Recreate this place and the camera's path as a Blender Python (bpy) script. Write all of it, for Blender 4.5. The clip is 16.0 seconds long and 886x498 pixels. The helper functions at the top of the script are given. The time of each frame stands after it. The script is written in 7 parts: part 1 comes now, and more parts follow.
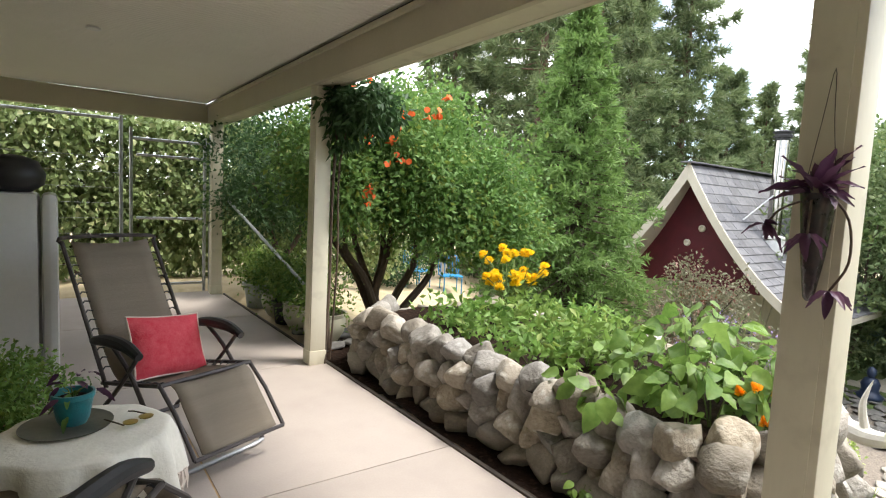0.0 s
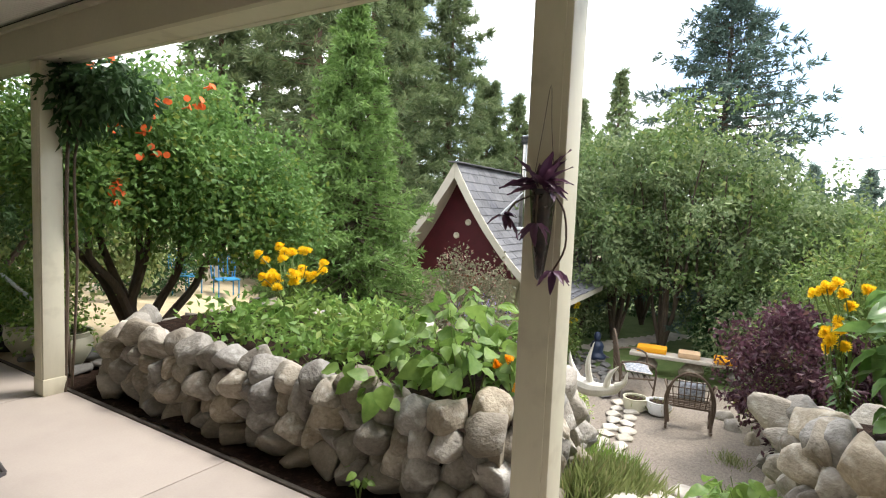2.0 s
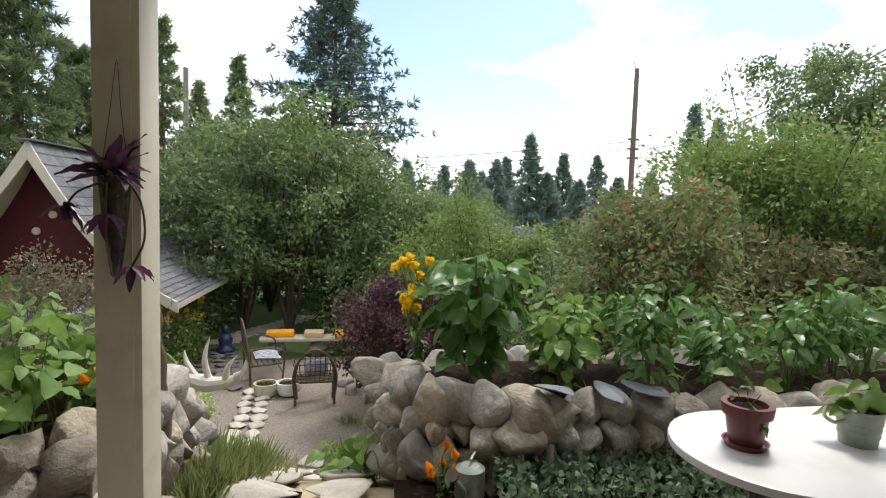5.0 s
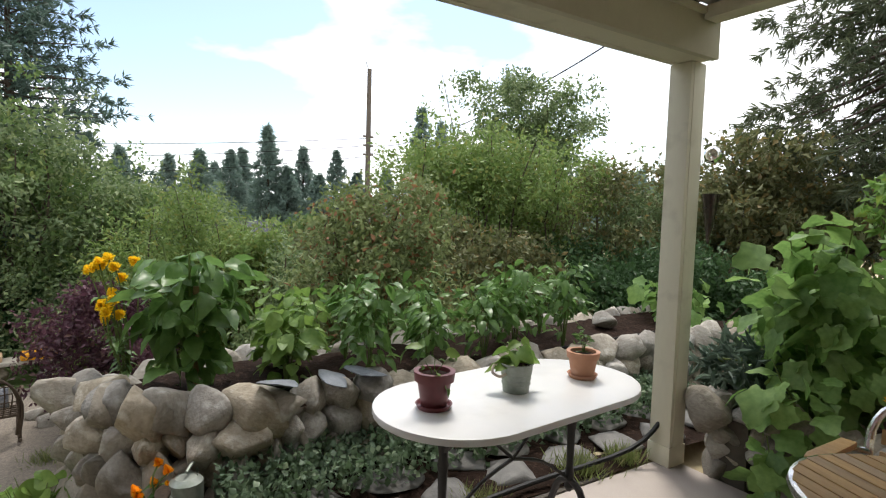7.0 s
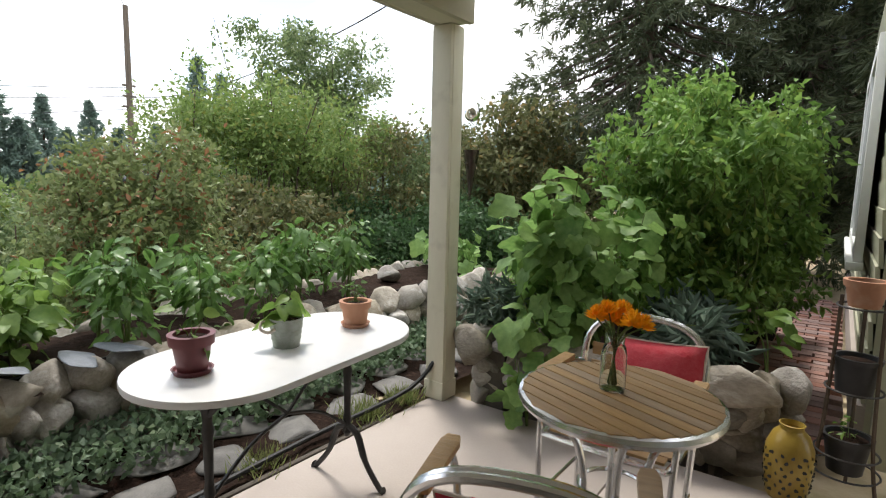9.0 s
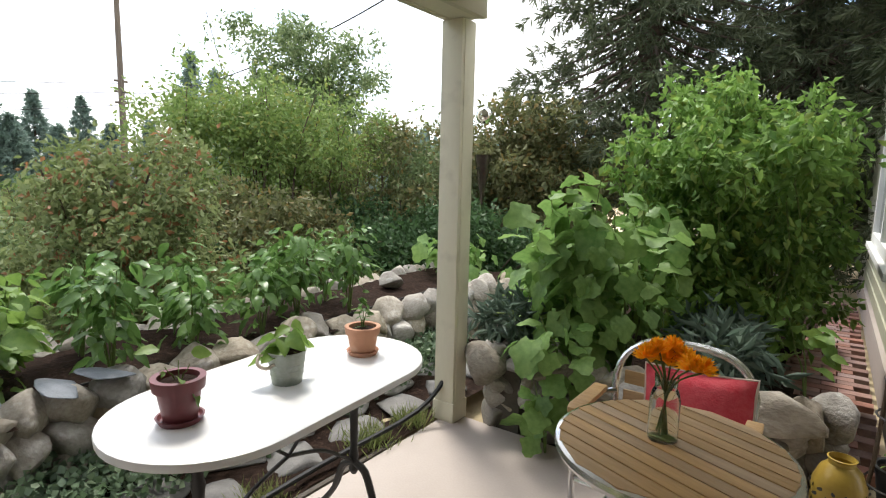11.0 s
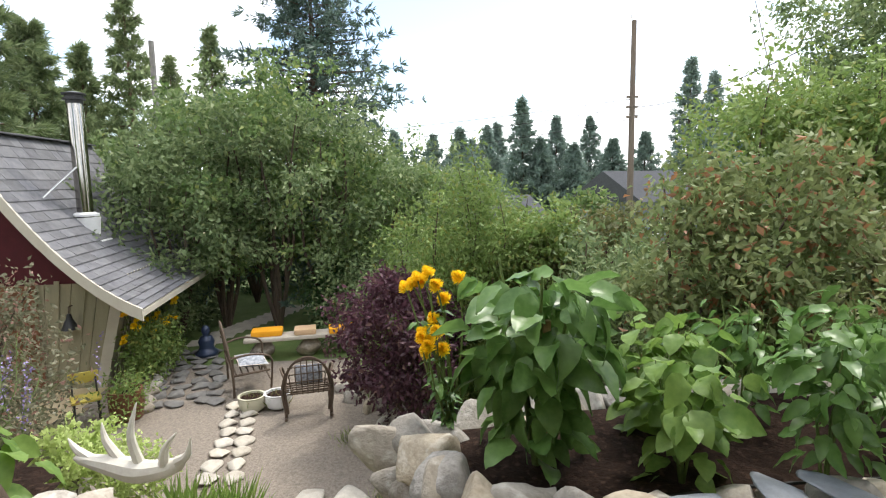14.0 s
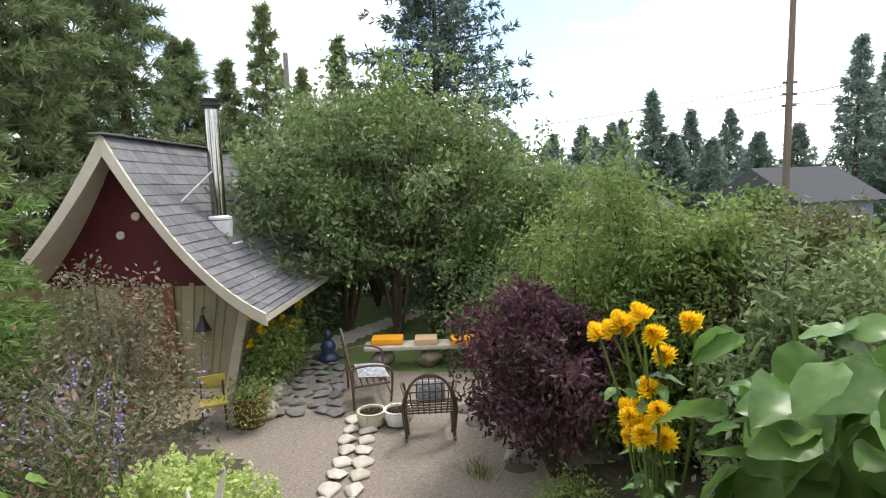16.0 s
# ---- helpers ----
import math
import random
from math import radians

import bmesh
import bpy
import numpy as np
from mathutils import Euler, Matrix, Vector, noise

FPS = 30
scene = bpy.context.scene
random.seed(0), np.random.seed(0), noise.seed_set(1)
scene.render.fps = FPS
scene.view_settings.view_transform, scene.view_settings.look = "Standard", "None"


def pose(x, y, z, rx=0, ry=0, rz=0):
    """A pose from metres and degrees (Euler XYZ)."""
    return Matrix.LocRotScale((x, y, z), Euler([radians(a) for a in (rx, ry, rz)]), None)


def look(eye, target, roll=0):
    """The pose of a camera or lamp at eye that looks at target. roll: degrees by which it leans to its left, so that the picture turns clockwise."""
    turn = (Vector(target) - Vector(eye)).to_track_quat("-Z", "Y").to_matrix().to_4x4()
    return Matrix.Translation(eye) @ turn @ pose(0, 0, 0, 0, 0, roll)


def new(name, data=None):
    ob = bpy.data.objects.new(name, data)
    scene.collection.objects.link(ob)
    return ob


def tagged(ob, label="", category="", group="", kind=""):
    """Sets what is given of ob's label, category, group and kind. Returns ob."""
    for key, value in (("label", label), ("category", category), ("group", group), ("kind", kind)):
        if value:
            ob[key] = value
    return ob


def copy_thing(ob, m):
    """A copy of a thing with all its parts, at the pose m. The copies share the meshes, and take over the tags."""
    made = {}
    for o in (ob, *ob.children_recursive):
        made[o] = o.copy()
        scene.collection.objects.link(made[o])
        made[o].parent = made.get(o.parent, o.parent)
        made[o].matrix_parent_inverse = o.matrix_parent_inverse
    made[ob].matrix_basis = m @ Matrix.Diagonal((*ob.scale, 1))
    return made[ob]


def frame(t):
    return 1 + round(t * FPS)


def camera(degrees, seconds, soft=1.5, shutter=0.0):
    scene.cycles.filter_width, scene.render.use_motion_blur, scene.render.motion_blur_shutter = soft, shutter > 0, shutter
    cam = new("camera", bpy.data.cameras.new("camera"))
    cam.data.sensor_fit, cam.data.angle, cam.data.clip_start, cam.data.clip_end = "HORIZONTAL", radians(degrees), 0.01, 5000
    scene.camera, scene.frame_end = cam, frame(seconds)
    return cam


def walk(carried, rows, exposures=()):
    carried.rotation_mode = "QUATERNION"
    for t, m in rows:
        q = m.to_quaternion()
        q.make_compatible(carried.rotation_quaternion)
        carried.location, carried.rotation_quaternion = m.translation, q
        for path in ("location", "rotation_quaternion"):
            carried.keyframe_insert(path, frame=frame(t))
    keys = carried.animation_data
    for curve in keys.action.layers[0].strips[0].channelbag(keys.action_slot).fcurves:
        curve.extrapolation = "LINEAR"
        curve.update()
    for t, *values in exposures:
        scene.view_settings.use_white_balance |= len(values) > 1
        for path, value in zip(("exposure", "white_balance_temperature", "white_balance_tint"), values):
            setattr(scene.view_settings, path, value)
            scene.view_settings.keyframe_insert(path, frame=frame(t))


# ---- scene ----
cam = camera(78.4, 16.0, soft=1.15)
METRES, EYE, TILT, LEAN, TURN = 3.0, 1.45, 0.0, 0.0, -35.7
ROWS = [
    (0.0, 0.0, 0.0, 0.0, 0.25, -5.12, -2.84),
    (0.5, 0.0037, 0.0015, 0.0003, -4.9, -4.93, -2.77),
    (1.0, 0.0087, 0.0006, 0.0008, -10.46, -4.76, -2.61),
    (1.5, 0.012, -0.0032, 0.0011, -16.34, -4.53, -2.48),
    (2.0, 0.0153, -0.0065, -0.0011, -22.4, -4.35, -2.34),
    (2.5, 0.0194, -0.009, -0.0015, -28.65, -4.31, -2.24),
    (3.0, 0.0227, -0.0099, -0.002, -34.83, -4.24, -2.08),
    (3.5, 0.0281, -0.0127, -0.0011, -40.93, -4.16, -1.81),
    (4.0, 0.0338, -0.0202, -0.001, -47.37, -4.11, -1.75),
    (6.5, 0.0359, -0.0777, 0.0032, -79.98, -4.06, -1.75),
    (7.0, 0.0355, -0.0878, 0.0017, -86.8, -3.96, -1.68),
    (7.5, 0.0325, -0.0977, -0.002, -92.85, -4.17, -1.51),
    (8.0, 0.0293, -0.1073, -0.005, -98.61, -4.81, -1.34),
    (8.5, 0.028, -0.1168, -0.0098, -103.83, -5.94, -1.38),
    (9.0, 0.0291, -0.1272, -0.0113, -108.11, -7.35, -1.45),
    (11.5, 0.1671, -0.0941, 0.021, -108.54, -7.99, -1.29),
    (12.0, 0.2093, -0.0226, 0.0308, -98.55, -7.54, -0.98),
    (12.5, 0.2456, 0.0435, 0.035, -90.0, -7.49, -0.62),
    (13.0, 0.2974, 0.1058, 0.0296, -80.37, -7.6, 0.16),
    (13.5, 0.3435, 0.1639, 0.0313, -70.15, -7.57, 0.71),
    (14.0, 0.3793, 0.2267, 0.0291, -61.36, -7.31, 1.05),
    (14.5, 0.4139, 0.2932, 0.0314, -56.9, -7.23, 1.11),
    (15.0, 0.4604, 0.3466, 0.0277, -54.4, -7.05, 1.4),
    (15.5, 0.5299, 0.4016, 0.0241, -51.81, -7.06, 1.72),
    (16.0, 0.5763, 0.4457, 0.0166, -49.26, -6.75, 1.82),
]
walk(cam, [(t, pose(0, 0, EYE, TILT, LEAN, TURN) @ pose(METRES * x, METRES * y, METRES * z, 90 + pitch, roll, yaw)) for t, x, y, z, yaw, pitch, roll in ROWS], exposures=[(0.0, 1.92), (2.0, 1.72), (3.5, 1.25), (7.0, 0.98), (9.0, 1.25), (11.5, 1.42), (12.5, 1.1), (14.0, 1.4), (16.0, 1.25)])

# ---- world and sun ----
SUN_EL, SUN_AZ = 60, -35
world = bpy.data.worlds.new("world")
scene.world = world
world.use_nodes = True
wn, wl = world.node_tree.nodes, world.node_tree.links
bgn = wn["Background"]
bgn.inputs["Strength"].default_value = 0.11
sky = wn.new("ShaderNodeTexSky")
sky.sky_type, sky.sun_disc = "NISHITA", False
sky.sun_elevation, sky.sun_rotation = radians(SUN_EL), radians(90 - SUN_AZ)
tcw = wn.new("ShaderNodeTexCoord")
cloud = wn.new("ShaderNodeTexNoise")
cloud.inputs["Scale"].default_value, cloud.inputs["Detail"].default_value = 2.3, 7
cmap = wn.new("ShaderNodeMapping")
cmap.inputs["Scale"].default_value = (1, 1, 2.6)
cmap.inputs["Location"].default_value = (0.35, 0.2, 0.1)
wl.new(tcw.outputs["Generated"], cmap.inputs["Vector"])
wl.new(cmap.outputs["Vector"], cloud.inputs["Vector"])
cramp = wn.new("ShaderNodeMapRange")
cramp.inputs["From Min"].default_value, cramp.inputs["From Max"].default_value = 0.36, 0.52
gap = wn.new("ShaderNodeVectorMath")
gap.operation = "DOT_PRODUCT"
gap.inputs[1].default_value = (math.cos(radians(-6)) * math.cos(radians(15)), math.sin(radians(-6)) * math.cos(radians(15)), math.sin(radians(15)))
wl.new(tcw.outputs["Generated"], gap.inputs[0])
thin_cloud = wn.new("ShaderNodeMapRange")
thin_cloud.interpolation_type = "SMOOTHSTEP"
thin_cloud.inputs["From Min"].default_value, thin_cloud.inputs["From Max"].default_value = 0.955, 0.995
thin_cloud.inputs["To Max"].default_value = 0.22
wl.new(gap.outputs["Value"], thin_cloud.inputs["Value"])
less = wn.new("ShaderNodeMath")
less.operation = "SUBTRACT"
wl.new(cloud.outputs["Fac"], less.inputs[0])
wl.new(thin_cloud.outputs["Result"], less.inputs[1])
wl.new(less.outputs[0], cramp.inputs["Value"])
cmix = wn.new("ShaderNodeMix")
cmix.data_type = "RGBA"
cmix.inputs["B"].default_value = (9.6, 9.7, 10.0, 1)
wl.new(cramp.outputs["Result"], cmix.inputs["Factor"])
wl.new(sky.outputs["Color"], cmix.inputs["A"])
wl.new(cmix.outputs["Result"], bgn.inputs["Color"])
sun = new("sun", bpy.data.lights.new("sun", "SUN"))
sun.data.energy, sun.data.angle, sun.data.color = 1.5, radians(14), (1.0, 0.95, 0.87)
sun.matrix_world = look((20 * math.cos(radians(SUN_AZ)), 20 * math.sin(radians(SUN_AZ)), 20 * math.tan(radians(SUN_EL))), (0, 0, 0))

# ---- materials ----


def material(name, c1, c2=None, rough=0.7, scale=6.0, bump=0.15, fine=60.0, metal=0.0, spots=None, stretch=(1, 1, 1), vary=0.0, spec=0.4):
    """Two colours mixed by a coarse and a fine noise, with fine relief; spots: (colour, amount) of stains."""
    m = bpy.data.materials.new(name)
    m.use_nodes = True
    n, l = m.node_tree.nodes, m.node_tree.links
    b = n["Principled BSDF"]
    b.inputs["Roughness"].default_value, b.inputs["Metallic"].default_value = rough, metal
    b.inputs["Specular IOR Level"].default_value = spec
    tc = n.new("ShaderNodeTexCoord")
    mp = n.new("ShaderNodeMapping")
    mp.inputs["Scale"].default_value = stretch
    l.new(tc.outputs["Object"], mp.inputs["Vector"])
    a = n.new("ShaderNodeTexNoise")
    a.inputs["Scale"].default_value, a.inputs["Detail"].default_value, a.inputs["Roughness"].default_value = scale, 6, 0.65
    f = n.new("ShaderNodeTexNoise")
    f.inputs["Scale"].default_value, f.inputs["Detail"].default_value = fine, 4
    l.new(mp.outputs["Vector"], a.inputs["Vector"])
    l.new(mp.outputs["Vector"], f.inputs["Vector"])
    r = n.new("ShaderNodeMapRange")
    r.inputs["From Min"].default_value, r.inputs["From Max"].default_value = 0.3, 0.7
    add = n.new("ShaderNodeMath")
    add.operation = "MULTIPLY_ADD"
    add.inputs[1].default_value = 0.35
    l.new(f.outputs["Fac"], add.inputs[0])
    sub = n.new("ShaderNodeMath")
    sub.operation = "SUBTRACT"
    sub.inputs[1].default_value = 0.175
    l.new(a.outputs["Fac"], sub.inputs[0])
    l.new(sub.outputs[0], add.inputs[2])
    l.new(add.outputs[0], r.inputs["Value"])
    mix = n.new("ShaderNodeMix")
    mix.data_type = "RGBA"
    c2 = c2 or tuple(v * 0.8 for v in c1)
    mix.inputs["A"].default_value, mix.inputs["B"].default_value = (*c1, 1), (*c2, 1)
    l.new(r.outputs["Result"], mix.inputs["Factor"])
    out = mix.outputs["Result"]
    if spots:
        v = n.new("ShaderNodeTexNoise")
        v.inputs["Scale"].default_value, v.inputs["Detail"].default_value = scale * 2.3, 8
        l.new(tc.outputs["Object"], v.inputs["Vector"])
        vr = n.new("ShaderNodeMapRange")
        vr.inputs["From Min"].default_value, vr.inputs["From Max"].default_value = 0.55, 0.7
        vr.inputs["To Max"].default_value = spots[1]
        l.new(v.outputs["Fac"], vr.inputs["Value"])
        m2 = n.new("ShaderNodeMix")
        m2.data_type = "RGBA"
        m2.inputs["B"].default_value = (*spots[0], 1)
        l.new(vr.outputs["Result"], m2.inputs["Factor"])
        l.new(out, m2.inputs["A"])
        out = m2.outputs["Result"]
    if vary:
        oi = n.new("ShaderNodeObjectInfo")
        hr = n.new("ShaderNodeMapRange")
        hr.inputs["To Min"].default_value, hr.inputs["To Max"].default_value = 1 - vary, 1 + vary
        l.new(oi.outputs["Random"], hr.inputs["Value"])
        hs = n.new("ShaderNodeHueSaturation")
        l.new(hr.outputs["Result"], hs.inputs["Value"])
        again = n.new("ShaderNodeMath")
        again.operation = "MULTIPLY"
        again.inputs[1].default_value = 7.31
        l.new(oi.outputs["Random"], again.inputs[0])
        part_of = n.new("ShaderNodeMath")
        part_of.operation = "FRACT"
        l.new(again.outputs[0], part_of.inputs[0])
        sr = n.new("ShaderNodeMapRange")
        sr.inputs["To Min"].default_value, sr.inputs["To Max"].default_value = 1 - 1.6 * vary, 1 + 0.6 * vary
        l.new(part_of.outputs[0], sr.inputs["Value"])
        l.new(sr.outputs["Result"], hs.inputs["Saturation"])
        l.new(out, hs.inputs["Color"])
        out = hs.outputs["Color"]
    l.new(out, b.inputs["Base Color"])
    if bump:
        bp = n.new("ShaderNodeBump")
        bp.inputs["Strength"].default_value, bp.inputs["Distance"].default_value = bump, 0.02
        l.new(add.outputs[0], bp.inputs["Height"])
        l.new(bp.outputs["Normal"], b.inputs["Normal"])
    return m


def leaf_material(name, c1, c2, c3=None, thin=0.33, single=False, rough=0.55, patch=1.9):
    """Leaf colours from c1 to c2 leaf by leaf, a few of them c3, in patches; light also passes through."""
    m = bpy.data.materials.new(name)
    m.use_nodes = True
    n, l = m.node_tree.nodes, m.node_tree.links
    b = n["Principled BSDF"]
    b.inputs["Roughness"].default_value = rough
    b.inputs["Specular IOR Level"].default_value = 0.35
    if single:
        rnd = n.new("ShaderNodeObjectInfo").outputs["Random"]
    else:
        rnd = n.new("ShaderNodeNewGeometry").outputs["Random Per Island"]
    tc = n.new("ShaderNodeTexCoord")
    ns = n.new("ShaderNodeTexNoise")
    ns.inputs["Scale"].default_value, ns.inputs["Detail"].default_value = (30 if single else patch), 3
    l.new(tc.outputs["Object"], ns.inputs["Vector"])
    ma = n.new("ShaderNodeMath")
    ma.operation = "MULTIPLY_ADD"
    ma.inputs[1].default_value = 0.6
    l.new(rnd, ma.inputs[0])
    sb = n.new("ShaderNodeMapRange")
    sb.inputs["From Min"].default_value, sb.inputs["From Max"].default_value = 0.3, 0.7
    sb.inputs["To Max"].default_value = 0.45
    l.new(ns.outputs["Fac"], sb.inputs["Value"])
    l.new(sb.outputs["Result"], ma.inputs[2])
    mix = n.new("ShaderNodeMix")
    mix.data_type = "RGBA"
    mix.inputs["A"].default_value, mix.inputs["B"].default_value = (*c1, 1), (1.24 * c2[0], 1.18 * c2[1], 1.5 * c2[2], 1)
    l.new(ma.outputs[0], mix.inputs["Factor"])
    out = mix.outputs["Result"]
    if c3:
        gt = n.new("ShaderNodeMath")
        gt.operation = "GREATER_THAN"
        gt.inputs[1].default_value = 0.9
        l.new(rnd, gt.inputs[0])
        m3 = n.new("ShaderNodeMix")
        m3.data_type = "RGBA"
        m3.inputs["B"].default_value = (*c3, 1)
        l.new(gt.outputs[0], m3.inputs["Factor"])
        l.new(out, m3.inputs["A"])
        out = m3.outputs["Result"]
    l.new(out, b.inputs["Base Color"])
    tr = n.new("ShaderNodeBsdfTranslucent")
    hs = n.new("ShaderNodeHueSaturation")
    hs.inputs["Value"].default_value, hs.inputs["Saturation"].default_value = 1.45, 0.98
    l.new(out, hs.inputs["Color"])
    l.new(hs.outputs["Color"], tr.inputs["Color"])
    ms = n.new("ShaderNodeMixShader")
    ms.inputs["Fac"].default_value = thin
    l.new(b.outputs["BSDF"], ms.inputs[1])
    l.new(tr.outputs["BSDF"], ms.inputs[2])
    l.new(ms.outputs["Shader"], n["Material Output"].inputs["Surface"])
    return m


def glass_material(name, tint, rough=0.02):
    m = bpy.data.materials.new(name)
    m.use_nodes = True
    b = m.node_tree.nodes["Principled BSDF"]
    b.inputs["Base Color"].default_value = (*tint, 1)
    b.inputs["Transmission Weight"].default_value = 1.0
    b.inputs["Roughness"].default_value, b.inputs["IOR"].default_value = rough, 1.45
    return m


CREAM = material("cream_paint", (0.68, 0.64, 0.50), (0.62, 0.58, 0.45), 0.55, 2.5, 0.06, 45, spots=((0.36, 0.32, 0.24), 0.35), stretch=(1, 1, 0.25))
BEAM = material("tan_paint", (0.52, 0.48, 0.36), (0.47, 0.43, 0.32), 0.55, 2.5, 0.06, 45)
CEIL = material("ceiling_paint", (0.82, 0.80, 0.73), (0.78, 0.76, 0.69), 0.6, 1.5, 0.04, 40)
CONCRETE = material("concrete", (0.43, 0.375, 0.335), (0.37, 0.32, 0.285), 0.75, 0.9, 0.12, 90, spots=((0.33, 0.28, 0.25), 0.35))
STONE = material("field_stone", (0.40, 0.355, 0.29), (0.19, 0.16, 0.12), 0.88, 1.9, 0.9, 17, spots=((0.56, 0.53, 0.47), 0.65), vary=0.34)
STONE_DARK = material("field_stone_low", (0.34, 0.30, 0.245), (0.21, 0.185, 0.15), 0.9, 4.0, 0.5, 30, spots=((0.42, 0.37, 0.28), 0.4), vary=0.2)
MORTAR = material("packed_earth", (0.10, 0.085, 0.07), (0.06, 0.05, 0.04), 0.95, 6, 0.5, 40)
SOIL = material("garden_soil", (0.030, 0.018, 0.013), (0.012, 0.007, 0.005), 0.95, 14, 1.0, 60, spots=((0.09, 0.055, 0.04), 0.5), spec=0.08)
FLAG = material("flagstone", (0.20, 0.19, 0.175), (0.12, 0.115, 0.108), 0.85, 4, 0.35, 50, vary=0.15)
PALE = material("pale_flagstone", (0.52, 0.475, 0.40), (0.36, 0.325, 0.27), 0.85, 4, 0.4, 40, vary=0.12)
SLATE = material("slate", (0.20, 0.22, 0.25), (0.13, 0.145, 0.17), 0.6, 5, 0.3, 50, vary=0.15)
GRAVEL = material("gravel", (0.28, 0.24, 0.20), (0.14, 0.12, 0.10), 0.9, 30, 0.9, 70, vary=0.25)
MARBLE = material("marble", (0.80, 0.79, 0.78), (0.74, 0.74, 0.74), 0.3, 1.6, 0.0, 12, spots=((0.55, 0.54, 0.53), 0.35), spec=0.5)
IRON = material("cast_iron", (0.028, 0.027, 0.027), (0.045, 0.042, 0.04), 0.5, 14, 0.2, 80)
ALU = material("aluminium", (0.78, 0.78, 0.78), (0.70, 0.70, 0.71), 0.22, 8, 0.02, 90, metal=1.0)
TEAK = material("teak", (0.47, 0.30, 0.135), (0.33, 0.205, 0.09), 0.5, 4, 0.2, 35, stretch=(1, 9, 9), vary=0.14)
RED = material("red_cotton", (0.56, 0.035, 0.06), (0.62, 0.10, 0.12), 0.85, 24, 0.25, 120)
PIPING = material("piping", (0.7, 0.6, 0.52), None, 0.8)
TERRA = material("terracotta", (0.50, 0.26, 0.16), (0.42, 0.21, 0.13), 0.8, 7, 0.12, 50, spots=((0.6, 0.42, 0.32), 0.4))
PLUMPOT = material("plum_plastic", (0.17, 0.045, 0.05), (0.14, 0.035, 0.04), 0.4, 6, 0.05, 50)
GALV = material("galvanised_steel", (0.36, 0.38, 0.35), (0.23, 0.27, 0.21), 0.5, 9, 0.15, 60, metal=0.5)
STONEWARE = material("pale_glaze", (0.52, 0.50, 0.38), (0.46, 0.44, 0.33), 0.35, 4, 0.05, 40)
BLACKPLASTIC = material("black_plastic", (0.02, 0.02, 0.022), (0.03, 0.03, 0.032), 0.45, 8, 0.05, 60)
TEAL = material("teal_glaze", (0.02, 0.20, 0.22), (0.03, 0.12, 0.14), 0.3, 12, 0.25, 40)
OCHRE = material("ochre_glaze", (0.34, 0.24, 0.045), (0.26, 0.17, 0.03), 0.3, 8, 0.1, 40)
MESHCLOTH = material("taupe_mesh_cloth", (0.215, 0.18, 0.135), (0.17, 0.14, 0.105), 0.8, 3, 0.35, 150, stretch=(0.3, 0.3, 4))
FRAMEBROWN = material("brown_steel", (0.05, 0.042, 0.042), (0.07, 0.06, 0.058), 0.4, 10, 0.05, 60)
WHITECLOTH = material("cream_cloth", (0.82, 0.79, 0.70), (0.72, 0.69, 0.60), 0.9, 9, 0.3, 60)
TRAY = material("pewter", (0.15, 0.15, 0.12), (0.21, 0.20, 0.16), 0.45, 7, 0.1, 50, metal=0.6)
ENAMEL = material("old_enamel", (0.60, 0.60, 0.58), (0.54, 0.54, 0.52), 0.35, 1.5, 0.03, 40)
PIPE = material("galvanised_pipe", (0.50, 0.51, 0.51), (0.38, 0.39, 0.40), 0.4, 8, 0.05, 60, metal=0.7)
SHINGLE = material("grey_shingle", (0.155, 0.155, 0.165), (0.095, 0.095, 0.105), 0.9, 7, 0.4, 140, vary=0.2)
TRIM = material("shed_trim", (0.53, 0.49, 0.41), (0.46, 0.42, 0.34), 0.6, 4, 0.1, 40)
OLIVE = material("shed_boards", (0.33, 0.30, 0.205), (0.27, 0.245, 0.165), 0.75, 4, 0.2, 40, stretch=(2, 2, 0.3))
BARN = material("barn_red", (0.085, 0.008, 0.016), (0.06, 0.006, 0.012), 0.7, 4, 0.15, 40)
DOORWOOD = material("door_wood", (0.20, 0.085, 0.045), (0.14, 0.06, 0.03), 0.6, 5, 0.2, 40, stretch=(4, 4, 0.4))
# darker than bare stainless steel: the reflection of trees is put into the colour
STEEL = material("steel_dark_reflection", (0.40, 0.385, 0.35), (0.31, 0.295, 0.26), 0.14, 5, 0.02, 60, metal=1.0)
WHITEMETAL = material("white_metal", (0.75, 0.75, 0.75), None, 0.4, 5, 0.02)
TWIG = material("twig", (0.115, 0.08, 0.055), (0.07, 0.05, 0.035), 0.8, 20, 0.4, 90)
BARK = material("bark", (0.12, 0.085, 0.06), (0.06, 0.045, 0.035), 0.9, 9, 0.8, 40, stretch=(2, 2, 0.5))
BARKRED = material("pine_bark", (0.20, 0.125, 0.085), (0.09, 0.06, 0.045), 0.9, 5, 0.8, 40, stretch=(2, 2, 0.4))
YELLOWPAD = material("yellow_pad", (0.80, 0.37, 0.015), (0.72, 0.31, 0.01), 0.8, 6, 0.1, 60)
PEACHPAD = material("peach_pad", (0.62, 0.43, 0.26), (0.55, 0.37, 0.22), 0.8, 6, 0.1, 60)
OLDYELLOW = material("old_yellow_paint", (0.44, 0.36, 0.07), (0.36, 0.28, 0.05), 0.6, 6, 0.1, 50)
BLUECLOTH = material("patterned_cloth", (0.45, 0.47, 0.50), (0.08, 0.09, 0.12), 0.9, 22, 0.2, 60)
BONE = material("antler", (0.70, 0.67, 0.60), (0.58, 0.54, 0.47), 0.6, 7, 0.2, 50)
